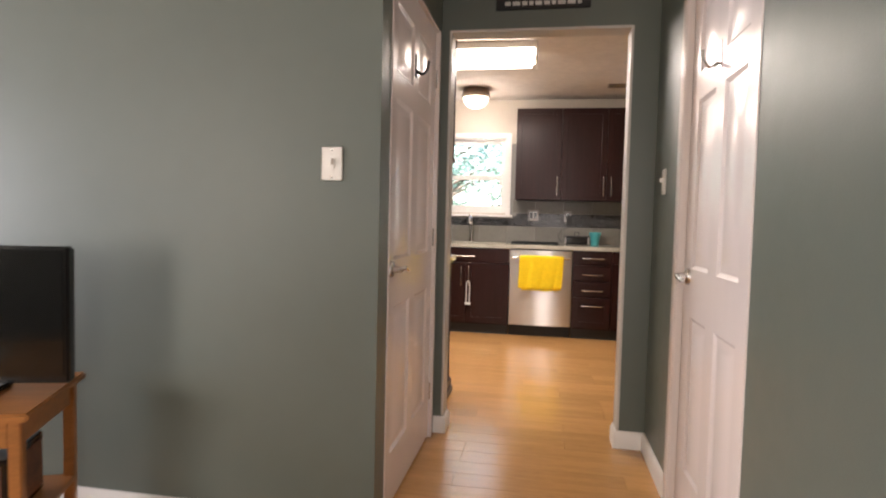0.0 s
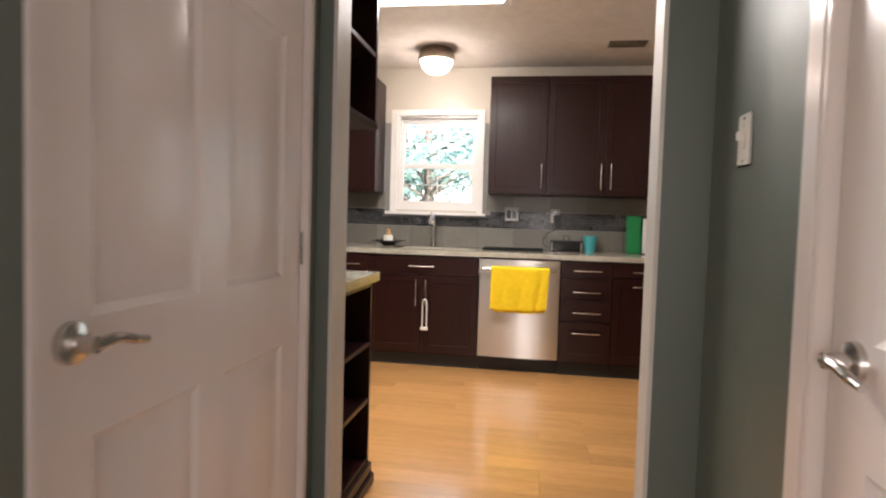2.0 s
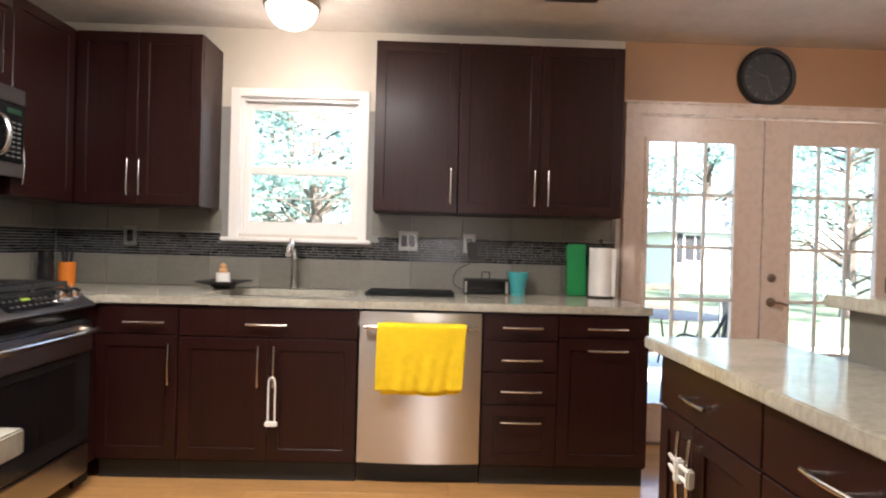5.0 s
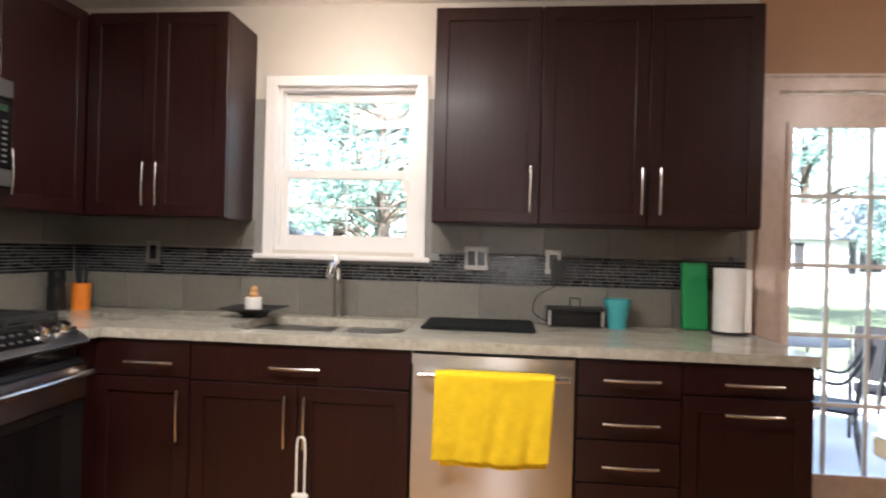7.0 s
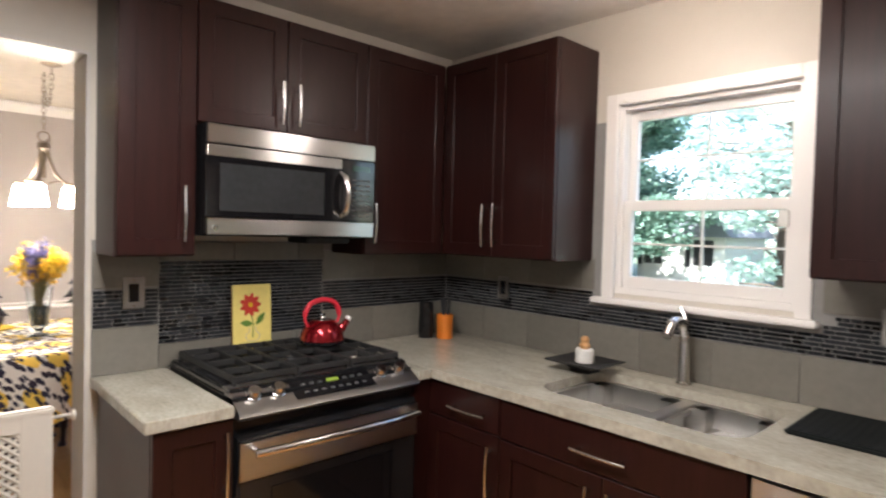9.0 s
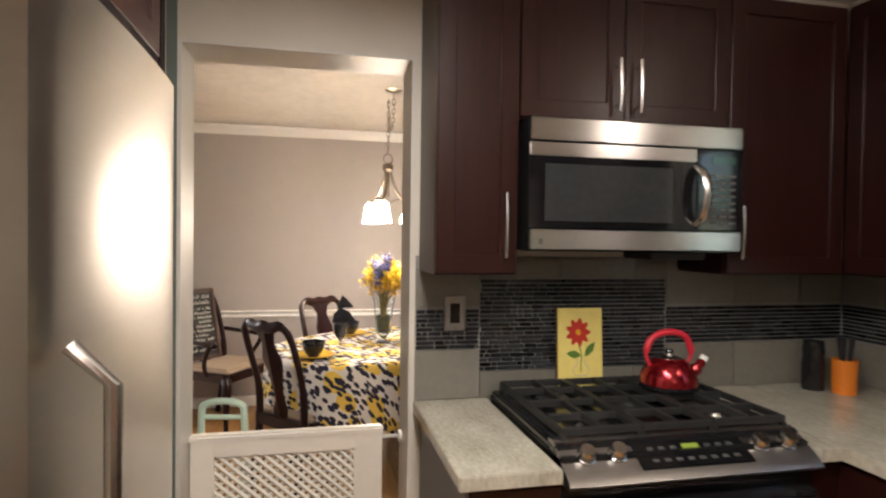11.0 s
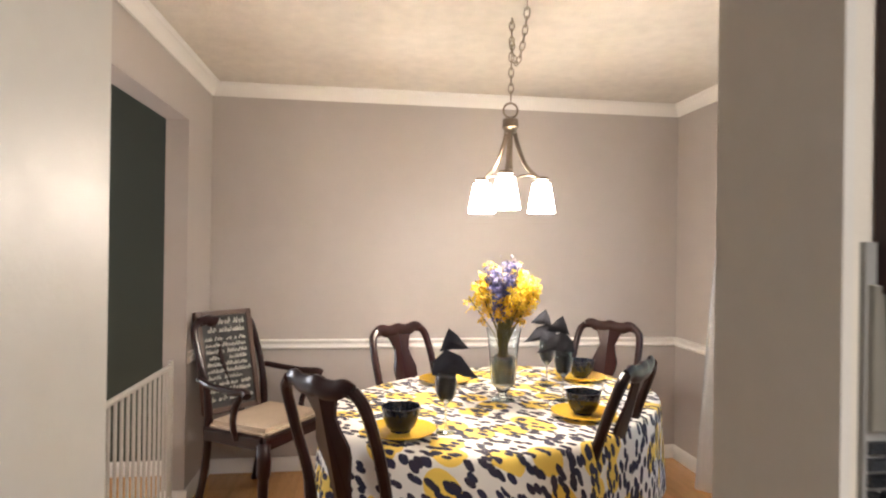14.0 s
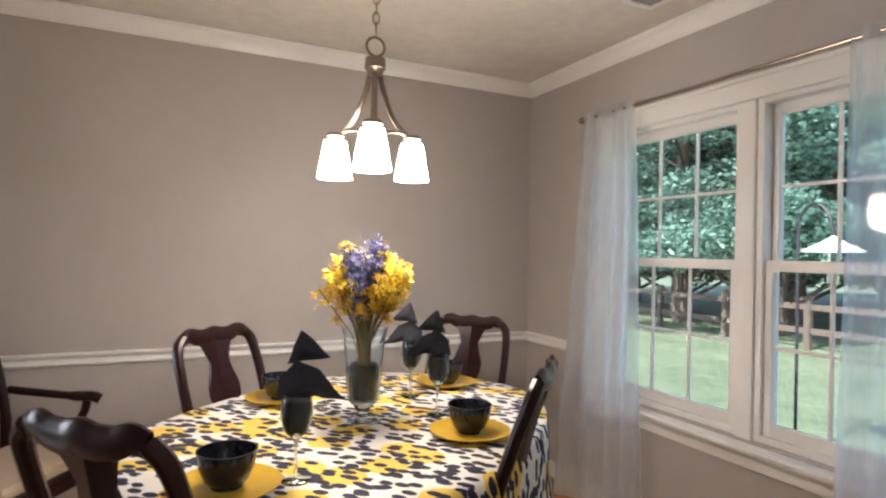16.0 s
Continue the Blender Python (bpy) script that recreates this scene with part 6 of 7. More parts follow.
def goblet(x, y, turn, label):
    g = thing("wine_glass", pose(x, y, TZ + 0.0075, 0, 0, turn), label, "glass", "wine glasses")
    part("goblet", lathe([(0, 0.0), (0.036, 0.001), (0.034, 0.003), (0.006, 0.008), (0.0045, 0.02), (0.0045, 0.095), (0.010, 0.105), (0.030, 0.125), (0.040, 0.155), (0.040, 0.185), (0.034, 0.215), (0.033, 0.215), (0.039, 0.185), (0.039, 0.155), (0.029, 0.127), (0.0, 0.108)], 36), GOBLET, g)
    bm = lathe([(0, 0.115), (0.024, 0.125), (0.034, 0.150), (0.036, 0.18), (0.033, 0.20), (0, 0.205)], 20)
    for v in bm.verts:
        v.co += 0.004 * noise.noise_vector(v.co * 60)
    nk = thing("napkin", pose(x, y, TZ + 0.0075, 0, 0, turn), "charcoal cloth napkin folded into a fan in the glass", "napkin", "folded napkins")
    part("tucked_fold", bm, NAPKIN, nk)
    for tri_pts, y, bulge in (
        (((-0.040, 0.190), (0.034, 0.190), (0.030, 0.265), (-0.030, 0.262)), 0.010, 0.020),
        (((-0.048, 0.205), (-0.042, 0.258), (-0.004, 0.300), (0.052, 0.278), (0.118, 0.198), (0.042, 0.212)), -0.014, 0.020),
        (((-0.026, 0.288), (-0.004, 0.352), (0.008, 0.370), (0.082, 0.302), (0.030, 0.296)), 0.006, 0.014),
    ):
        bm = bmesh.new()
        cx, cz = sum(p[0] for p in tri_pts) / len(tri_pts), sum(p[1] for p in tri_pts) / len(tri_pts)
        ctr = [bm.verts.new((cx, y + s * bulge, cz)) for s in (-1, 1)]
        rim = [bm.verts.new((px, y + 0.006 * math.sin(7 * k), pz)) for k, (px, pz) in enumerate(tri_pts)]
        for k in range(len(rim)):
            q = rim[(k + 1) % len(rim)]
            bm.faces.new((ctr[0], rim[k], q))
            bm.faces.new((ctr[1], q, rim[k]))
        bmesh.ops.subdivide_edges(bm, edges=bm.edges, cuts=2, use_grid_fill=True)
        for v in bm.verts:
            v.co += 0.004 * noise.noise_vector(v.co * 40)
        bmesh.ops.recalc_face_normals(bm, faces=bm.faces)
        part("fold", bm, NAPKIN, nk, smooth=50)


goblet(-3.585, 4.570, 75, "clear stemmed wine glass holding a dark napkin")
goblet(-3.99, 5.145, 255, "clear stemmed wine glass with a dark napkin")
goblet(-4.27, 5.16, 245, "clear stemmed wine glass beside the far plate")

vs = thing("vase", pose(CX + 0.02, CY, TZ + 0.0075), "tall footed crystal vase with teal pebbles", "vase")
part("vase_glass", lathe([(0, 0.0), (0.052, 0.0), (0.050, 0.006), (0.022, 0.018), (0.019, 0.035), (0.030, 0.050), (0.052, 0.075), (0.058, 0.12), (0.062, 0.20), (0.072, 0.29), (0.078, 0.315), (0.075, 0.315), (0.069, 0.29), (0.059, 0.20), (0.055, 0.12), (0.048, 0.078), (0.0, 0.058)], 44), VASEG, vs)
bm = lathe([(0, 0.062), (0.044, 0.080), (0.051, 0.12), (0.054, 0.180), (0.046, 0.192), (0, 0.190)], 30)
for v in bm.verts:
    v.co += 0.004 * noise.noise_vector(v.co * 70)
part("pebbles", bm, PEBBLE, vs)


def bouquet():
    fb = thing("bouquet", pose(CX + 0.02, CY, TZ + 0.18), "bouquet of yellow forsythia and lavender silk flowers", "flowers")
    r = random.Random(11)
    stems = bmesh.new()
    tips = []
    for i in range(58):
        a = r.uniform(0, 2 * math.pi)
        spread = r.uniform(0.05, 1.0) ** 0.6
        hgt = 0.42 - 0.11 * spread**2 + r.uniform(-0.05, 0.015)
        tip = Vector((0.155 * spread * math.cos(a), 0.155 * spread * math.sin(a), hgt))
        foot = Vector((0.03 * math.cos(a + 2), 0.03 * math.sin(a + 2), -0.02))
        tube([foot, Vector((tip.x * 0.28, tip.y * 0.28, tip.z * 0.45)), tip], 0.0022, 4, into=stems)
        tips.append((tip, foot))
    tagged(part("stems", stems, STEM, fb, smooth=None), kind="stuff")
    packs = {"y": ([], []), "o": ([], []), "b": ([], [])}

    def petal(kind, c, size):
        vs2, fs = packs[kind]
        ax = Vector((r.gauss(0, 1), r.gauss(0, 1), r.gauss(0, 1))).normalized()
        s1 = ax.orthogonal().normalized()
        s2 = ax.cross(s1)
        for k in range(4):
            an = k * math.pi / 2 + 0.2
            d = s1 * math.cos(an) + s2 * math.sin(an)
            e = ax.cross(d)
            b = len(vs2)
            vs2 += [tuple(c), tuple(c + d * size * 0.6 + e * size * 0.32 + ax * size * 0.15), tuple(c + d * size + ax * size * 0.35), tuple(c + d * size * 0.6 - e * size * 0.32 + ax * size * 0.15)]
            fs.append((b, b + 1, b + 2, b + 3))

    for tip, foot in tips:
        blue = (tip - Vector((0.055, -0.045, 0))).xy.length < 0.074
        kind = "b" if blue else ("y" if tip.z > 0.28 or r.random() < 0.5 else "o")
        if blue:
            tip = tip + Vector((0.02, 0, 0.01))
        for k in range(95 if blue else 26):
            f = r.uniform(0.42, 1.0) ** 0.6
            lo3 = Vector((tip.x * 0.28, tip.y * 0.28, tip.z * 0.45))
            c = lo3.lerp(tip, (f - 0.45) / 0.55) + Vector((r.gauss(0, 0.014), r.gauss(0, 0.014), r.gauss(0, 0.014)))
            if f < 0.72 and not blue and r.random() < 0.5:
                continue
            if not blue and (c - Vector((0.055, -0.050, 0.33))).length < 0.062:
                continue
            petal("o" if (kind == "y" and f < 0.80) else kind, c, 0.0105 if blue else r.uniform(0.013, 0.020))
    for kind, nm, mt in (("y", "yellow_blooms", FLWY), ("o", "golden_blooms", FLWO), ("b", "lavender_blooms", FLWB)):
        me = bpy.data.meshes.new(nm)
        me.from_pydata(packs[kind][0], [], packs[kind][1])
        me.materials.append(mt)
        tagged(new(nm, me), kind="stuff").parent = fb


bouquet()

# chandelier
cl = thing("chandelier", pose(-4.02, 4.90, 0), "pewter three-arm chandelier with lit frosted glass shades", "chandelier")
part("ring", tube([(0, 0.032 * math.cos(t), 2.025 + 0.032 * math.sin(t)) for t in [2 * math.pi * i / 24 for i in range(24)]], 0.0045, 8, closed=True), BRONZE, cl)
part("collar", lathe([(0, 1.995), (0.012, 1.993), (0.034, 1.985), (0.036, 1.950), (0.030, 1.945), (0.022, 1.925), (0, 1.925)], 28), BRONZE, cl)
part("column", tube([(0, 0, 1.93), (0, 0, 1.80), (0, 0, 1.765)], [0.011, 0.011, 0.014], 12), BRONZE, cl)
for ang in (-20, 100, 220):
    c, s = math.cos(radians(ang)), math.sin(radians(ang))
    q = lambda r, z: (r * c, r * s, z)
    arm = part("arm", tube(curve_pts([q(0.020, 1.935), q(0.034, 1.88), q(0.075, 1.79), q(0.135, 1.738), q(0.165, 1.735)], 6), 0.0075, 8, flat=(1.3, 0.7)), BRONZE, cl)
    part("brace", tube(curve_pts([q(0.012, 1.715), q(0.05, 1.740), q(0.10, 1.747), q(0.14, 1.738)], 5), 0.005, 8), BRONZE, arm)
    part("cap", lathe([(0, 1.742), (0.030, 1.740), (0.032, 1.728), (0.020, 1.722), (0.020, 1.708), (0, 1.708)], 20), BRONZE, arm).location = (0.155 * c, 0.155 * s, 0)
    part("shade", lathe([(0.022, 1.716), (0.038, 1.712), (0.043, 1.69), (0.061, 1.583), (0.059, 1.583), (0.041, 1.688), (0.038, 1.708), (0.022, 1.712)], 32), SHADE, cl, "lit frosted glass bell shade").location = (0.155 * c, 0.155 * s, 0)


def chain(parent, pts):
    """Oval links along a path."""
    acc, last, k = 0.0, Vector(pts[0]), 0
    for p in pts[1:]:
        p = Vector(p)
        seg = (p - last).length
        while acc + seg >= 0.034:
            f = (0.034 - acc) / seg
            c = last.lerp(p, f)
            d = (p - last).normalized()
            s = d.cross(Vector((0.3, 0.9, 0.2))).normalized()
            if k % 2:
                s = d.cross(s)
            part("chain_link", tube([c + d * 0.023 * math.cos(t) + s * 0.011 * math.sin(t) for t in [2 * math.pi * i / 10 for i in range(10)]], 0.0026, 5, closed=True), BRONZE, parent)
            seg -= (c - last).length
            last, acc, k = c, 0.0, k + 1
        acc += (p - last).length
        last = p


chain(cl, [(0, 0, 2.055), (0, 0, 2.425)])
chain(cl, curve_pts([(0.25, 0.0, 2.425), (0.20, 0.01, 2.34), (0.10, 0.015, 2.24), (0.04, 0.01, 2.22), (0.01, 0.005, 2.27), (0.0, 0.0, 2.33)], 8))
part("ceiling_hook", tube(curve_pts([(0, 0, 2.445), (0, 0, 2.428), (0.012, 0, 2.416), (0, 0, 2.404), (-0.010, 0, 2.412)], 4), 0.003, 6), BRONZE, cl)
part("canopy", lathe([(0, 2.445), (0.062, 2.445), (0.064, 2.436), (0.040, 2.421), (0.012, 2.414), (0, 2.412)], 32), BRONZE, cl).location = (0.25, 0, 0)

# curtains and rod
rod = thing("curtain_rod", pose(0, 6.315, 2.068), "thin bronze curtain rod with round finials", "curtain rod")
part("rod", tube([(-4.66, 0, 0), (-2.78, 0, 0)], 0.008, 10), BRONZE, rod)
for x in (-4.675, -2.765):
    part("finial", lathe([(0, -0.028), (0.012, -0.022), (0.018, 0), (0.012, 0.022), (0, 0.028)], 16), BRONZE, rod).matrix_basis = pose(x, 0, 0, 0, 90)
for x in (-4.60, -2.84):
    part("bracket", tube([(x, 0, 0), (x, 0.074, 0)], 0.006, 8), BRONZE, rod)


def curtain(x0, x1, flare, label):
    bm = bmesh.new()
    n, k = 90, 30
    rows = []
    for j in range(k + 1):
        s = j / k
        row = []
        for i in range(n + 1):
            u = i / n
            x = x0 - flare * s + (x1 - x0 + 1.8 * flare * s) * u + 0.02 * math.sin(s * 4 + 2) * s
            y = 6.30 - 0.02 * s + (0.014 + 0.020 * s) * math.sin(u * 26 + 1.6 * math.sin(u * 7 + s) + s * 0.8) + 0.008 * noise.noise((u * 8, s * 4, x0))
            row.append(bm.verts.new((x, y, 2.095 - s * 2.085)))
        rows.append(row)
    for j in range(k):
        for i in range(n):
            bm.faces.new((rows[j][i], rows[j][i + 1], rows[j + 1][i + 1], rows[j + 1][i]))
    return lone("curtain", bm, SHEER, ID, label, "curtain", "sheer curtains", smooth=80)


curtain(-4.64, -4.28, 0.18, "sheer white voile curtain gathered on the rod")
curtain(-3.29, -2.86, 0.03, "sheer white voile curtain gathered on the rod")


def slat_gate(m, width, height, n, material, label):
    g = thing("baby_gate", m, label, "gate", "baby gates")
    part("top_rail", tube([(0, 0, height), (width, 0, height)], 0.014, 10), material, g)
    part("bottom_rail", tube([(0, 0, 0.06), (width, 0, 0.06)], 0.014, 10), material, g)
    for i in range(n):
        x = width * (i + 0.5) / n
        part("slat", tube([(x, 0, 0.06), (x, 0, height)], 0.008, 8), material, g)
    for x in (0.0, width):
        part("end_post", tube([(x, 0, 0.0), (x, 0, height + 0.03)], 0.015, 10), material, g)
    part("latch", block(width - 0.03, -0.02, height - 0.05, width + 0.02, 0.02, height + 0.035, 0.005), material, g)
    return g


slat_gate(pose(-4.815, 3.25, 0), 1.12, 0.765, 17, GATEG, "pale grey slatted metal baby gate across the opening")

lg = thing("baby_gate", pose(-2.19, 3.992, 0, 0, 0, 90), "white baby gate with a lattice panel across the passage", "gate", "baby gates")
GW = 0.672
bm = bmesh.new()
for a in ((0, 0.03, 0.080, 0.78), (GW - 0.105, 0.03, GW, 0.78), (0.080, 0.700, GW - 0.105, 0.78), (0.080, 0.03, GW - 0.105, 0.435)):
    block(a[0], -0.016, a[1], a[2], 0.016, a[3], 0.006, into=bm)
block(-0.004, -0.020, 0.755, GW + 0.004, 0.020, 0.786, 0.008, into=bm)
part("gate_frame", bm, GATEW, lg)
for z in (0.09, 0.74):
    part("pressure_bolt", tube([(GW - 0.004, 0, z), (GW + 0.066, 0, z)], 0.007, 10), GATEG, lg)
    part("wall_cup", lathe([(0, 0), (0.022, 0), (0.022, 0.010), (0.010, 0.014), (0, 0.014)], 20), GATEW, lg).matrix_basis = pose(GW + 0.073, 0, z, 0, -90)
bm = bmesh.new()
z0, z1, x0, x1 = 0.435, 0.700, 0.080, GW - 0.105
for sgn in (1, -1):
    for i in range(-22, 24):
        c = i * 0.034
        pts = []
        for x in (x0, x1):
            pts.append((x, z0 + 0.3 + c + sgn * (x - (x0 + x1) / 2) * 0.9))
        (xa, za), (xb, zb) = pts
        lo2, hi2 = 0.0, 1.0
        if abs(zb - za) > 1e-6:
            t0, t1 = sorted(((z0 - za) / (zb - za), (z1 - za) / (zb - za)))
            lo2, hi2 = max(0, t0), min(1, t1)
        if hi2 - lo2 < 0.02:
            continue
        p = lambda t: (xa + (xb - xa) * t, 0.003 * sgn, za + (zb - za) * t)
        tube([p(lo2), p(hi2)], 0.0075, 4, into=bm)
tagged(part("lattice", bm, GATEW, lg, "white plastic lattice"), kind="stuff")

mt = thing("push_toy", pose(-2.47, 4.06, 0, 0, 0, 80), "pale mint plastic push toy with a hoop handle", "toy")
part("hoop_handle", tube(curve_pts([(-0.085, 0, 0.35), (-0.085, 0, 0.74), (-0.06, 0, 0.815), (0.06, 0, 0.815), (0.085, 0, 0.74), (0.085, 0, 0.35)], 6), 0.014, 12), MINT, mt)
part("cross_bar", tube([(-0.085, 0, 0.76), (0.085, 0, 0.76)], 0.010, 10), MINT, mt)
part("toy_body", block(-0.12, -0.20, 0.08, 0.12, 0.04, 0.38, 0.03, seg=3), MINT, mt)
for x in (-0.13, 0.13):
    for y in (-0.16, 0.0):
        part("wheel", lathe([(0, -0.018), (0.06, -0.018), (0.065, 0), (0.06, 0.018), (0, 0.018)], 24), GATEW, mt).matrix_basis = pose(x, y, 0.065, 0, 90)

# ---- living room ----
ts = thing("tv_stand", pose(-1.79, 1.50, 0, 0, 0, 24), "honey oak television stand with an open shelf", "tv stand")
part("top", block(-0.50, -0.24, 0.530, 0.50, 0.24, 0.556, 0.006), OAK, ts)
for x in (-0.47, 0.44):
    for y in (-0.22, 0.19):
        part("leg", block(x, y, 0.0, x + 0.035, y + 0.035, 0.530, 0.004), OAK, ts)
part("apron", block(-0.435, -0.215, 0.45, 0.44, -0.195, 0.530, 0.003), OAK, ts)
part("side_apron", block(0.445, -0.185, 0.45, 0.465, 0.19, 0.530, 0.003), OAK, ts)
part("shelf_board", block(-0.47, -0.215, 0.17, 0.475, 0.215, 0.19, 0.003), OAK, ts)
tv = thing("television", pose(-1.722, 1.54, 0.556, 0, 0, 16), "black flat-screen television on a glossy stand", "television")
part("stand_foot", block(-0.25, -0.12, 0, 0.25, 0.10, 0.018, 0.006), SCREEN, tv)
part("neck", block(-0.06, -0.01, 0.018, 0.06, 0.02, 0.08, 0.004), BLACK, tv)
part("casing", block(-0.47, 0.0, 0.035, 0.47, 0.045, 0.47, 0.008), BLACK, tv)
part("screen", block(-0.455, -0.004, 0.060, 0.455, 0.001, 0.458, 0.001), SCREEN, tv)
bx = thing("picture_box", pose(-1.52, 1.60, 0.19, 0, 0, 24), "box with a reddish brown printed side on the stand shelf", "box")
part("box_body", block(-0.10, -0.13, 0, 0.12, 0.13, 0.20, 0.004), BLACK, bx)
part("print", block(-0.085, -0.133, 0.02, 0.105, -0.130, 0.18), mat("reddish_print", (0.20, 0.06, 0.04), 0.4, var=0.8, scale=9, second=(0.30, 0.12, 0.06)), bx)
part("print_side", block(0.1205, -0.115, 0.02, 0.1235, 0.115, 0.18), mat("reddish_print_side", (0.20, 0.06, 0.04), 0.4, var=0.8, scale=9, second=(0.30, 0.12, 0.06)), bx)

# ---- outside ----
GZ = -0.35
structure("ground", block(-150, 6.75, GZ - 0.2, 150, 260, GZ), LAWN, "green mown back lawn")
structure("ground_front", block(-150, -150, GZ - 0.2, 150, 6.75, GZ - 0.02), LAWN)
structure("patio", block(0.6, 6.76, GZ - 0.05, 7.5, 12.5, GZ + 0.03), PATIO, "pale concrete patio")


def leaf_cloud(centres, per, size, rr, material):
    vs2, fs = [], []
    for c, rad in centres:
        for _ in range(per):
            while True:
                d = np.array([rr.uniform(-1, 1) for _ in range(3)])
                if d @ d <= 1:
                    break
            p = c + d * rad * np.array([1, 1, 0.6])
            a = np.array([rr.gauss(0, 1), rr.gauss(0, 1), rr.gauss(0, 0.5)])
            a /= np.linalg.norm(a)
            b = np.cross(a, [rr.gauss(0, 1), rr.gauss(0, 1), rr.gauss(0, 1)])
            b /= np.linalg.norm(b) + 1e-9
            s = size * rr.uniform(0.6, 1.3)
            n = len(vs2)
            vs2 += [tuple(p), tuple(p + a * s * 0.5 + b * s * 0.28), tuple(p + a * s), tuple(p + a * s * 0.5 - b * s * 0.28)]
            fs.append((n, n + 1, n + 2, n + 3))
    me = bpy.data.meshes.new("crown")
    me.from_pydata(vs2, [], fs)
    me.materials.append(material)
    return me


def tree(seed, height, spread, low, label, material=LEAVES, per=720, size=0.135):
    rr = random.Random(seed)
    t = thing("tree", pose(0, 0, 0), label, "tree", "trees behind the house")
    trunk = tube(curve_pts([(0, 0, 0), (0.06, 0.03, height * 0.3), (-0.05, 0.06, height * 0.65), (0.02, 0, height * 0.95)], 5), [0.22 * (1 - 0.9 * i / 15) for i in range(16)], 10)
    cs = []
    for k in range(56):
        z = low + (height - low) * rr.random() ** 0.9
        a = rr.uniform(0, 6.28)
        reach = spread * (1 - 0.75 * ((z - low) / (height - low)) ** 1.4) * rr.uniform(0.25, 1.0)
        e = Vector((reach * math.cos(a), reach * math.sin(a), z))
        tube([(0, 0, max(0.3, z - 0.35 * reach)), tuple(e * 0.55 + Vector((0, 0, z * 0.42))), tuple(e)], [0.05, 0.03, 0.012], 5, into=trunk)
        cs.append((np.array(e), rr.uniform(0.5, 0.95) * (0.5 + spread * 0.16)))
    part("trunk", trunk, BARK, t)
    new("crown", leaf_cloud(cs, per, size, rr, material)).parent = t
    return t


t1 = tree(1, 9.5, 3.7, 1.35, "tall leafy tree with a dense ragged crown")
t2 = tree(2, 7.6, 3.2, 1.0, "bushy green tree with branches near the ground")
# this tree's glare is in its leaf colour, not a paler species
t3 = tree(3, 8.0, 3.3, 0.7, "tree with a loose airy crown, its leaves lightened for window glare", GLARE_LEAVES, 165, 0.17)
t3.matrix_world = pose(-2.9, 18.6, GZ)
t1.matrix_world = pose(-10.6, 16.6, GZ)
t2.matrix_world = pose(-13.0, 20.5, GZ, 0, 0, 40)
spots = random.Random(5)
for i, (x, y, s) in enumerate(((-13.2, 16.6, 1.1), (-12.0, 19.4, 1.3), (-14.0, 22.6, 1.2), (-15.5, 19, 1.2), (-16.0, 24.5, 1.3), (-18.5, 20.0, 1.25), (-17, 15, 1.1), (-12.5, 25, 1.5), (-21, 22, 1.5), (-14.5, 29, 1.6))):
    c = copy_thing((t1, t2)[i % 2], pose(x, y, GZ, 0, 0, spots.uniform(0, 360)))
    c.scale = (s, s, s)

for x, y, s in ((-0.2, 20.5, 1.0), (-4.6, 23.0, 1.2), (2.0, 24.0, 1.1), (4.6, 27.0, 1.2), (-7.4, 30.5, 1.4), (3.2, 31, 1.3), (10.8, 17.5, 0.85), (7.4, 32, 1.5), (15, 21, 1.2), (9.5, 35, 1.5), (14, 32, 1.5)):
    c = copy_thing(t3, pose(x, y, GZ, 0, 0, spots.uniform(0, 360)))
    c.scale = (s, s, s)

def house(m, w, eave, ridge, label):
    h = thing("house", m, label, "house", "neighbouring houses")
    part("wall", block(-w, 0, 0, w, 4, eave), SIDING, h)
    part("roof", slab([(-w - 0.3, eave - 0.1), (w + 0.3, eave - 0.1), (w * 0.7, ridge), (-w * 0.7, ridge)], 4.6, m=Matrix.Translation((0, 2.0, 0))), ROOFG, h)
    for x in (-w * 0.6, w * 0.55):
        wdw = part("window", block(x - 0.4, -0.04, eave - 1.2, x + 0.4, 0.02, eave - 0.2, 0.01), DARKM, h)
        part("window_frame", panel_with_hole("y", -0.07, -0.03, x - 0.46, x + 0.46, eave - 1.26, eave - 0.14, [(x - 0.38, x - 0.02, eave - 1.18, eave - 0.22), (x + 0.02, x + 0.38, eave - 1.18, eave - 0.22)]), SIDING, wdw)
        part("shutter", block(x - 0.68, -0.05, eave - 1.25, x - 0.48, 0.0, eave - 0.15, 0.01), DARKM, wdw)


house(pose(11.6, 25.0, GZ), 2.2, 2.4, 3.5, "white neighbouring house with a grey shingle roof")
house(pose(-9.7, 26.0, GZ), 1.7, 2.0, 2.9, "low white outbuilding behind the trees")


def patio_chair(m):
    c = thing("patio_chair", m, "dark metal patio armchair on the concrete", "chair", "patio chairs")
    for s in (-1, 1):
        part("side_loop", tube(curve_pts([(s * 0.27, -0.25, 0.0), (s * 0.28, -0.20, 0.40), (s * 0.28, -0.30, 0.95), (s * 0.28, -0.12, 0.64), (s * 0.29, 0.20, 0.62), (s * 0.28, 0.26, 0.0)], 6), 0.014, 8), DARKM, c)
    part("seat", block(-0.26, -0.22, 0.40, 0.26, 0.25, 0.425, 0.01), DARKM, c)
    part("backrest", block(-0.26, -0.30, 0.46, 0.26, -0.28, 0.98, 0.01), DARKM, c).matrix_basis = pose(0, 0, 0, 6)
    return c


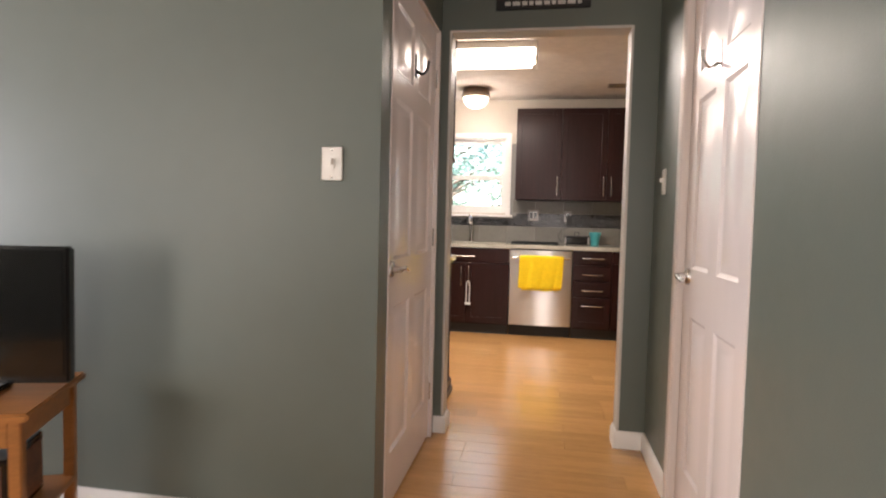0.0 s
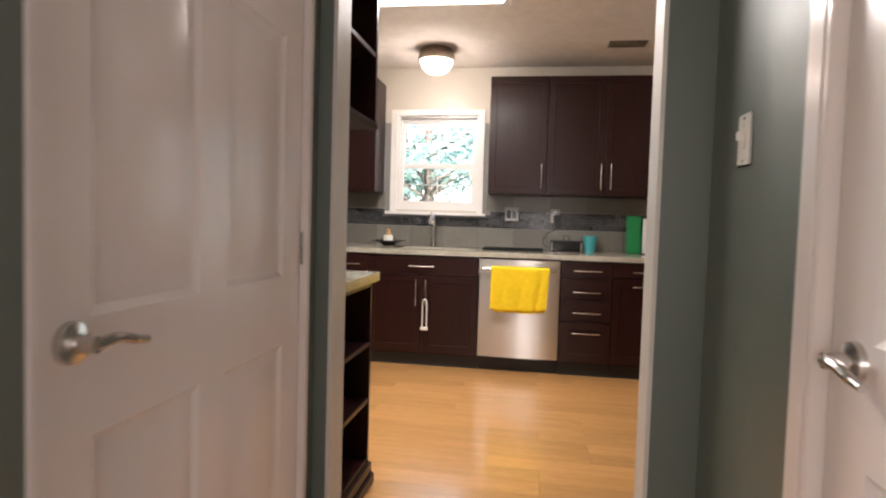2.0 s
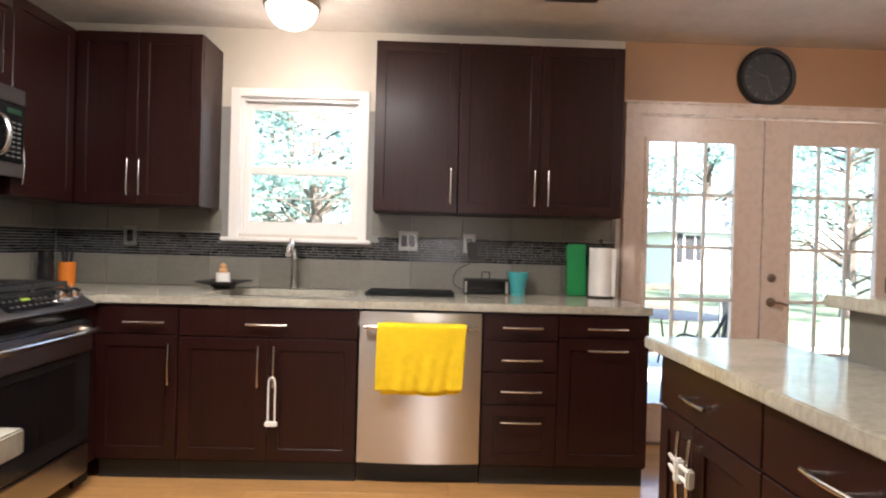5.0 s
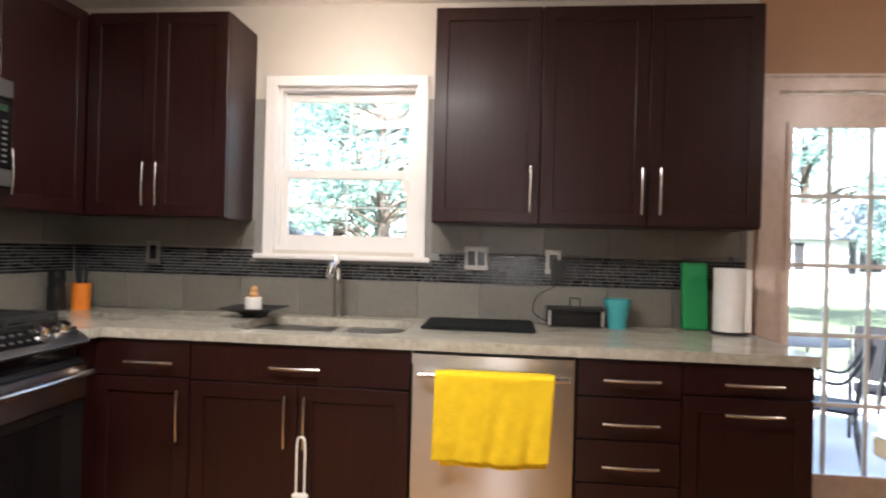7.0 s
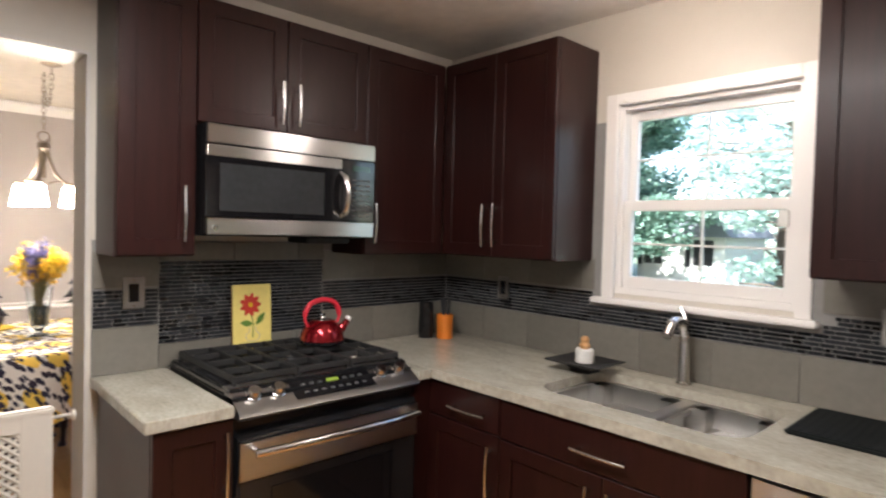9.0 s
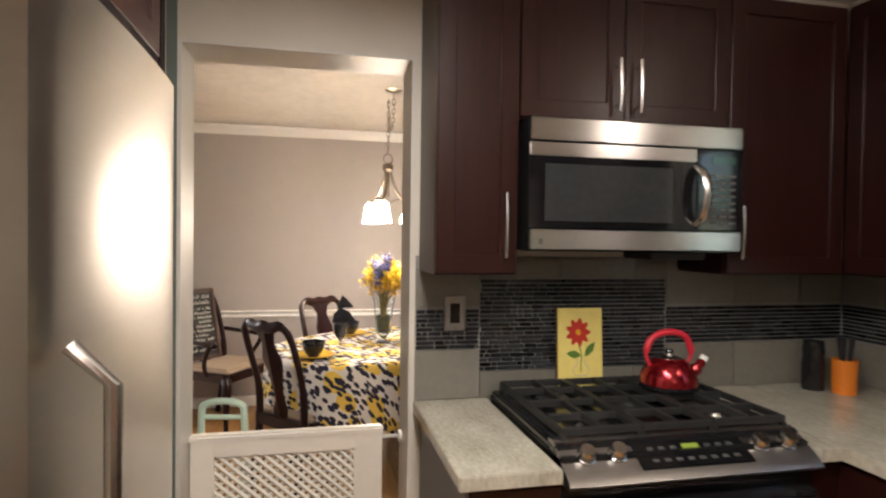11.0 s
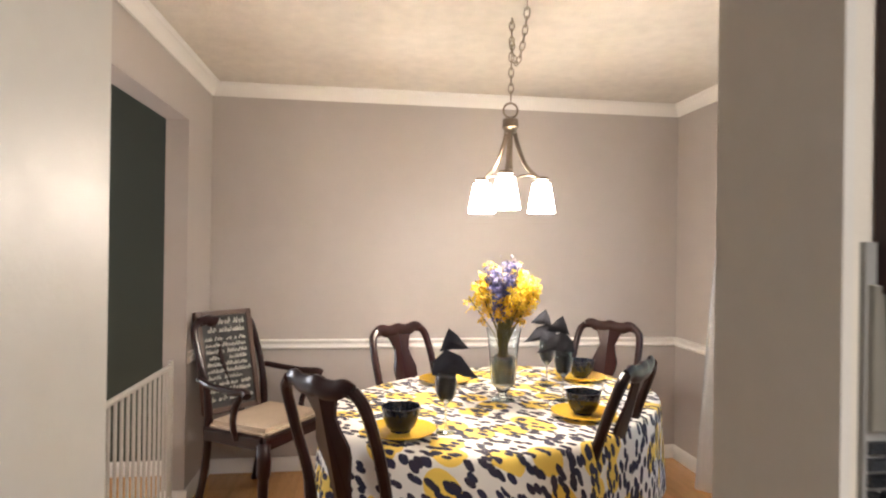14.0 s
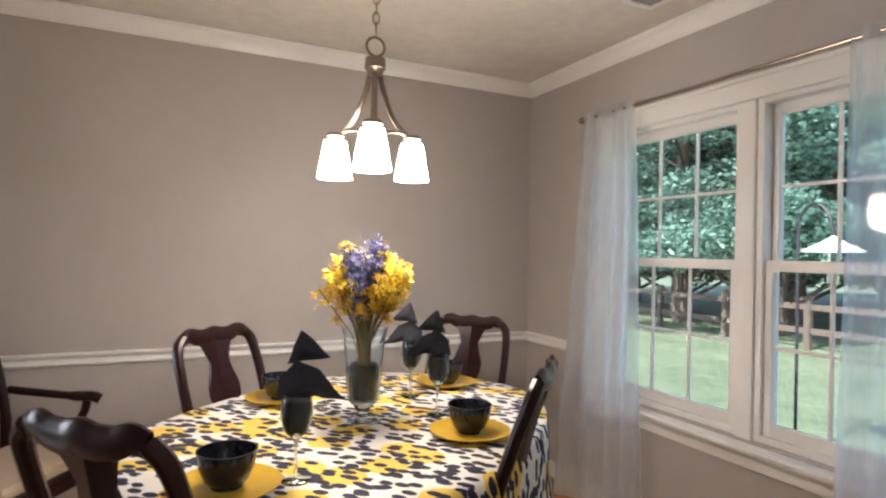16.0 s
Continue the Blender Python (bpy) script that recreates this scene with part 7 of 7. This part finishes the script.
pc = patio_chair(pose(2.85, 8.7, GZ + 0.03, 0, 0, 60))
copy_thing(pc, pose(3.7, 9.3, GZ + 0.03, 0, 0, 150))
pt2 = thing("patio_table", pose(3.35, 10.4, GZ + 0.03), "round glass-topped metal patio table", "table")
part("tabletop", lathe([(0, 0.70), (0.6, 0.70), (0.62, 0.71), (0.6, 0.72), (0, 0.72)], 40), DARKM, pt2)
for a in range(4):
    c, s = math.cos(a * 1.571), math.sin(a * 1.571)
    part("leg", tube([(0.45 * c, 0.45 * s, 0), (0.30 * c, 0.30 * s, 0.4), (0.42 * c, 0.42 * s, 0.70)], 0.015, 8), DARKM, pt2)
fn = thing("fence", pose(0, 15.2, GZ), "low dark wooden rail fence along the lawn", "fence")
for i in range(14):
    x = -18 + i * 1.8
    part("post", block(x - 0.06, -0.06, 0, x + 0.06, 0.06, 1.0, 0.01), BARK, fn)
for z in (0.35, 0.80):
    part("rail", block(-18.2, -0.02, z - 0.06, 5.6, 0.02, z + 0.06, 0.008), BARK, fn)
bf = thing("bird_feeder", pose(-5.20, 9.0, GZ), "white dome bird feeder on a black shepherd hook", "bird feeder")
part("hook_pole", tube(curve_pts([(0, 0, 0), (0, 0, 1.2), (0, 0, 1.90), (0.04, 0, 2.08), (0.15, 0, 2.14), (0.25, 0, 2.03), (0.28, 0, 1.87)], 6), 0.013, 8), DARKM, bf)
part("dome", lathe([(0, 1.88), (0.02, 1.87), (0.06, 1.84), (0.215, 1.755), (0.215, 1.745), (0.05, 1.80), (0, 1.81)], 28), SIDING, bf).location = (0.28, 0, 0)
part("seed_tube", lathe([(0, 1.50), (0.04, 1.50), (0.04, 1.80), (0, 1.80)], 20), VASEG, bf).location = (0.28, 0, 0)

# ---- floor planks ----
FLOOR_OB = structure("floor", block(-5.31, -2.2, -0.0138, 4.2, 6.575, -0.0125), FLOORJ, "honey coloured wood plank floor")
PL, PW = 1.22, 0.127
PLANKS = {}
rp = random.Random(9)


def plank(x0, x1, y0, y1):
    key = (round(x1 - x0, 3), round(y1 - y0, 3))
    if key not in PLANKS:
        w, d = key[0] - 0.0006, key[1] - 0.0006
        e = 0.0006
        v = [(0, 0, -0.012), (w, 0, -0.012), (w, d, -0.012), (0, d, -0.012), (0, 0, -e), (w, 0, -e), (w, d, -e), (0, d, -e), (e, e, 0), (w - e, e, 0), (w - e, d - e, 0), (e, d - e, 0)]
        f = [(8, 9, 10, 11), (4, 5, 9, 8), (5, 6, 10, 9), (6, 7, 11, 10), (7, 4, 8, 11), (0, 1, 5, 4), (1, 2, 6, 5), (2, 3, 7, 6), (3, 0, 4, 7)]
        me = bpy.data.meshes.new("plank")
        me.from_pydata(v, [], f)
        me.materials.append(FLOOR)
        PLANKS[key] = me
    ob = new("plank", PLANKS[key])
    ob.location = (x0, y0, 0)
    ob.parent = FLOOR_OB


y = -2.2
row = 0
while y < 6.57:
    x = -5.31 - rp.choice((0.2, 0.45, 0.7, 0.95))
    y1 = min(6.575, y + PW)
    while x < 4.19:
        a0, a1 = max(-5.31, x), min(4.2, x + PL)
        mx = (a0 + a1) / 2
        used = (y > 1.7 or mx > -2.4) and not (y < 3.0 and mx > 1.2)
        if used and a1 - a0 > 0.03:
            plank(a0, a1, y, y1)
        x += PL
    y = y1
structure("carpet_living", block(-5.31, -2.2, -0.012, -2.3, 1.75, -0.001), mat("beige_carpet", (0.36, 0.31, 0.25), 0.95, var=0.15, scale=30, bump=0.5, bscale=300), "beige carpet")
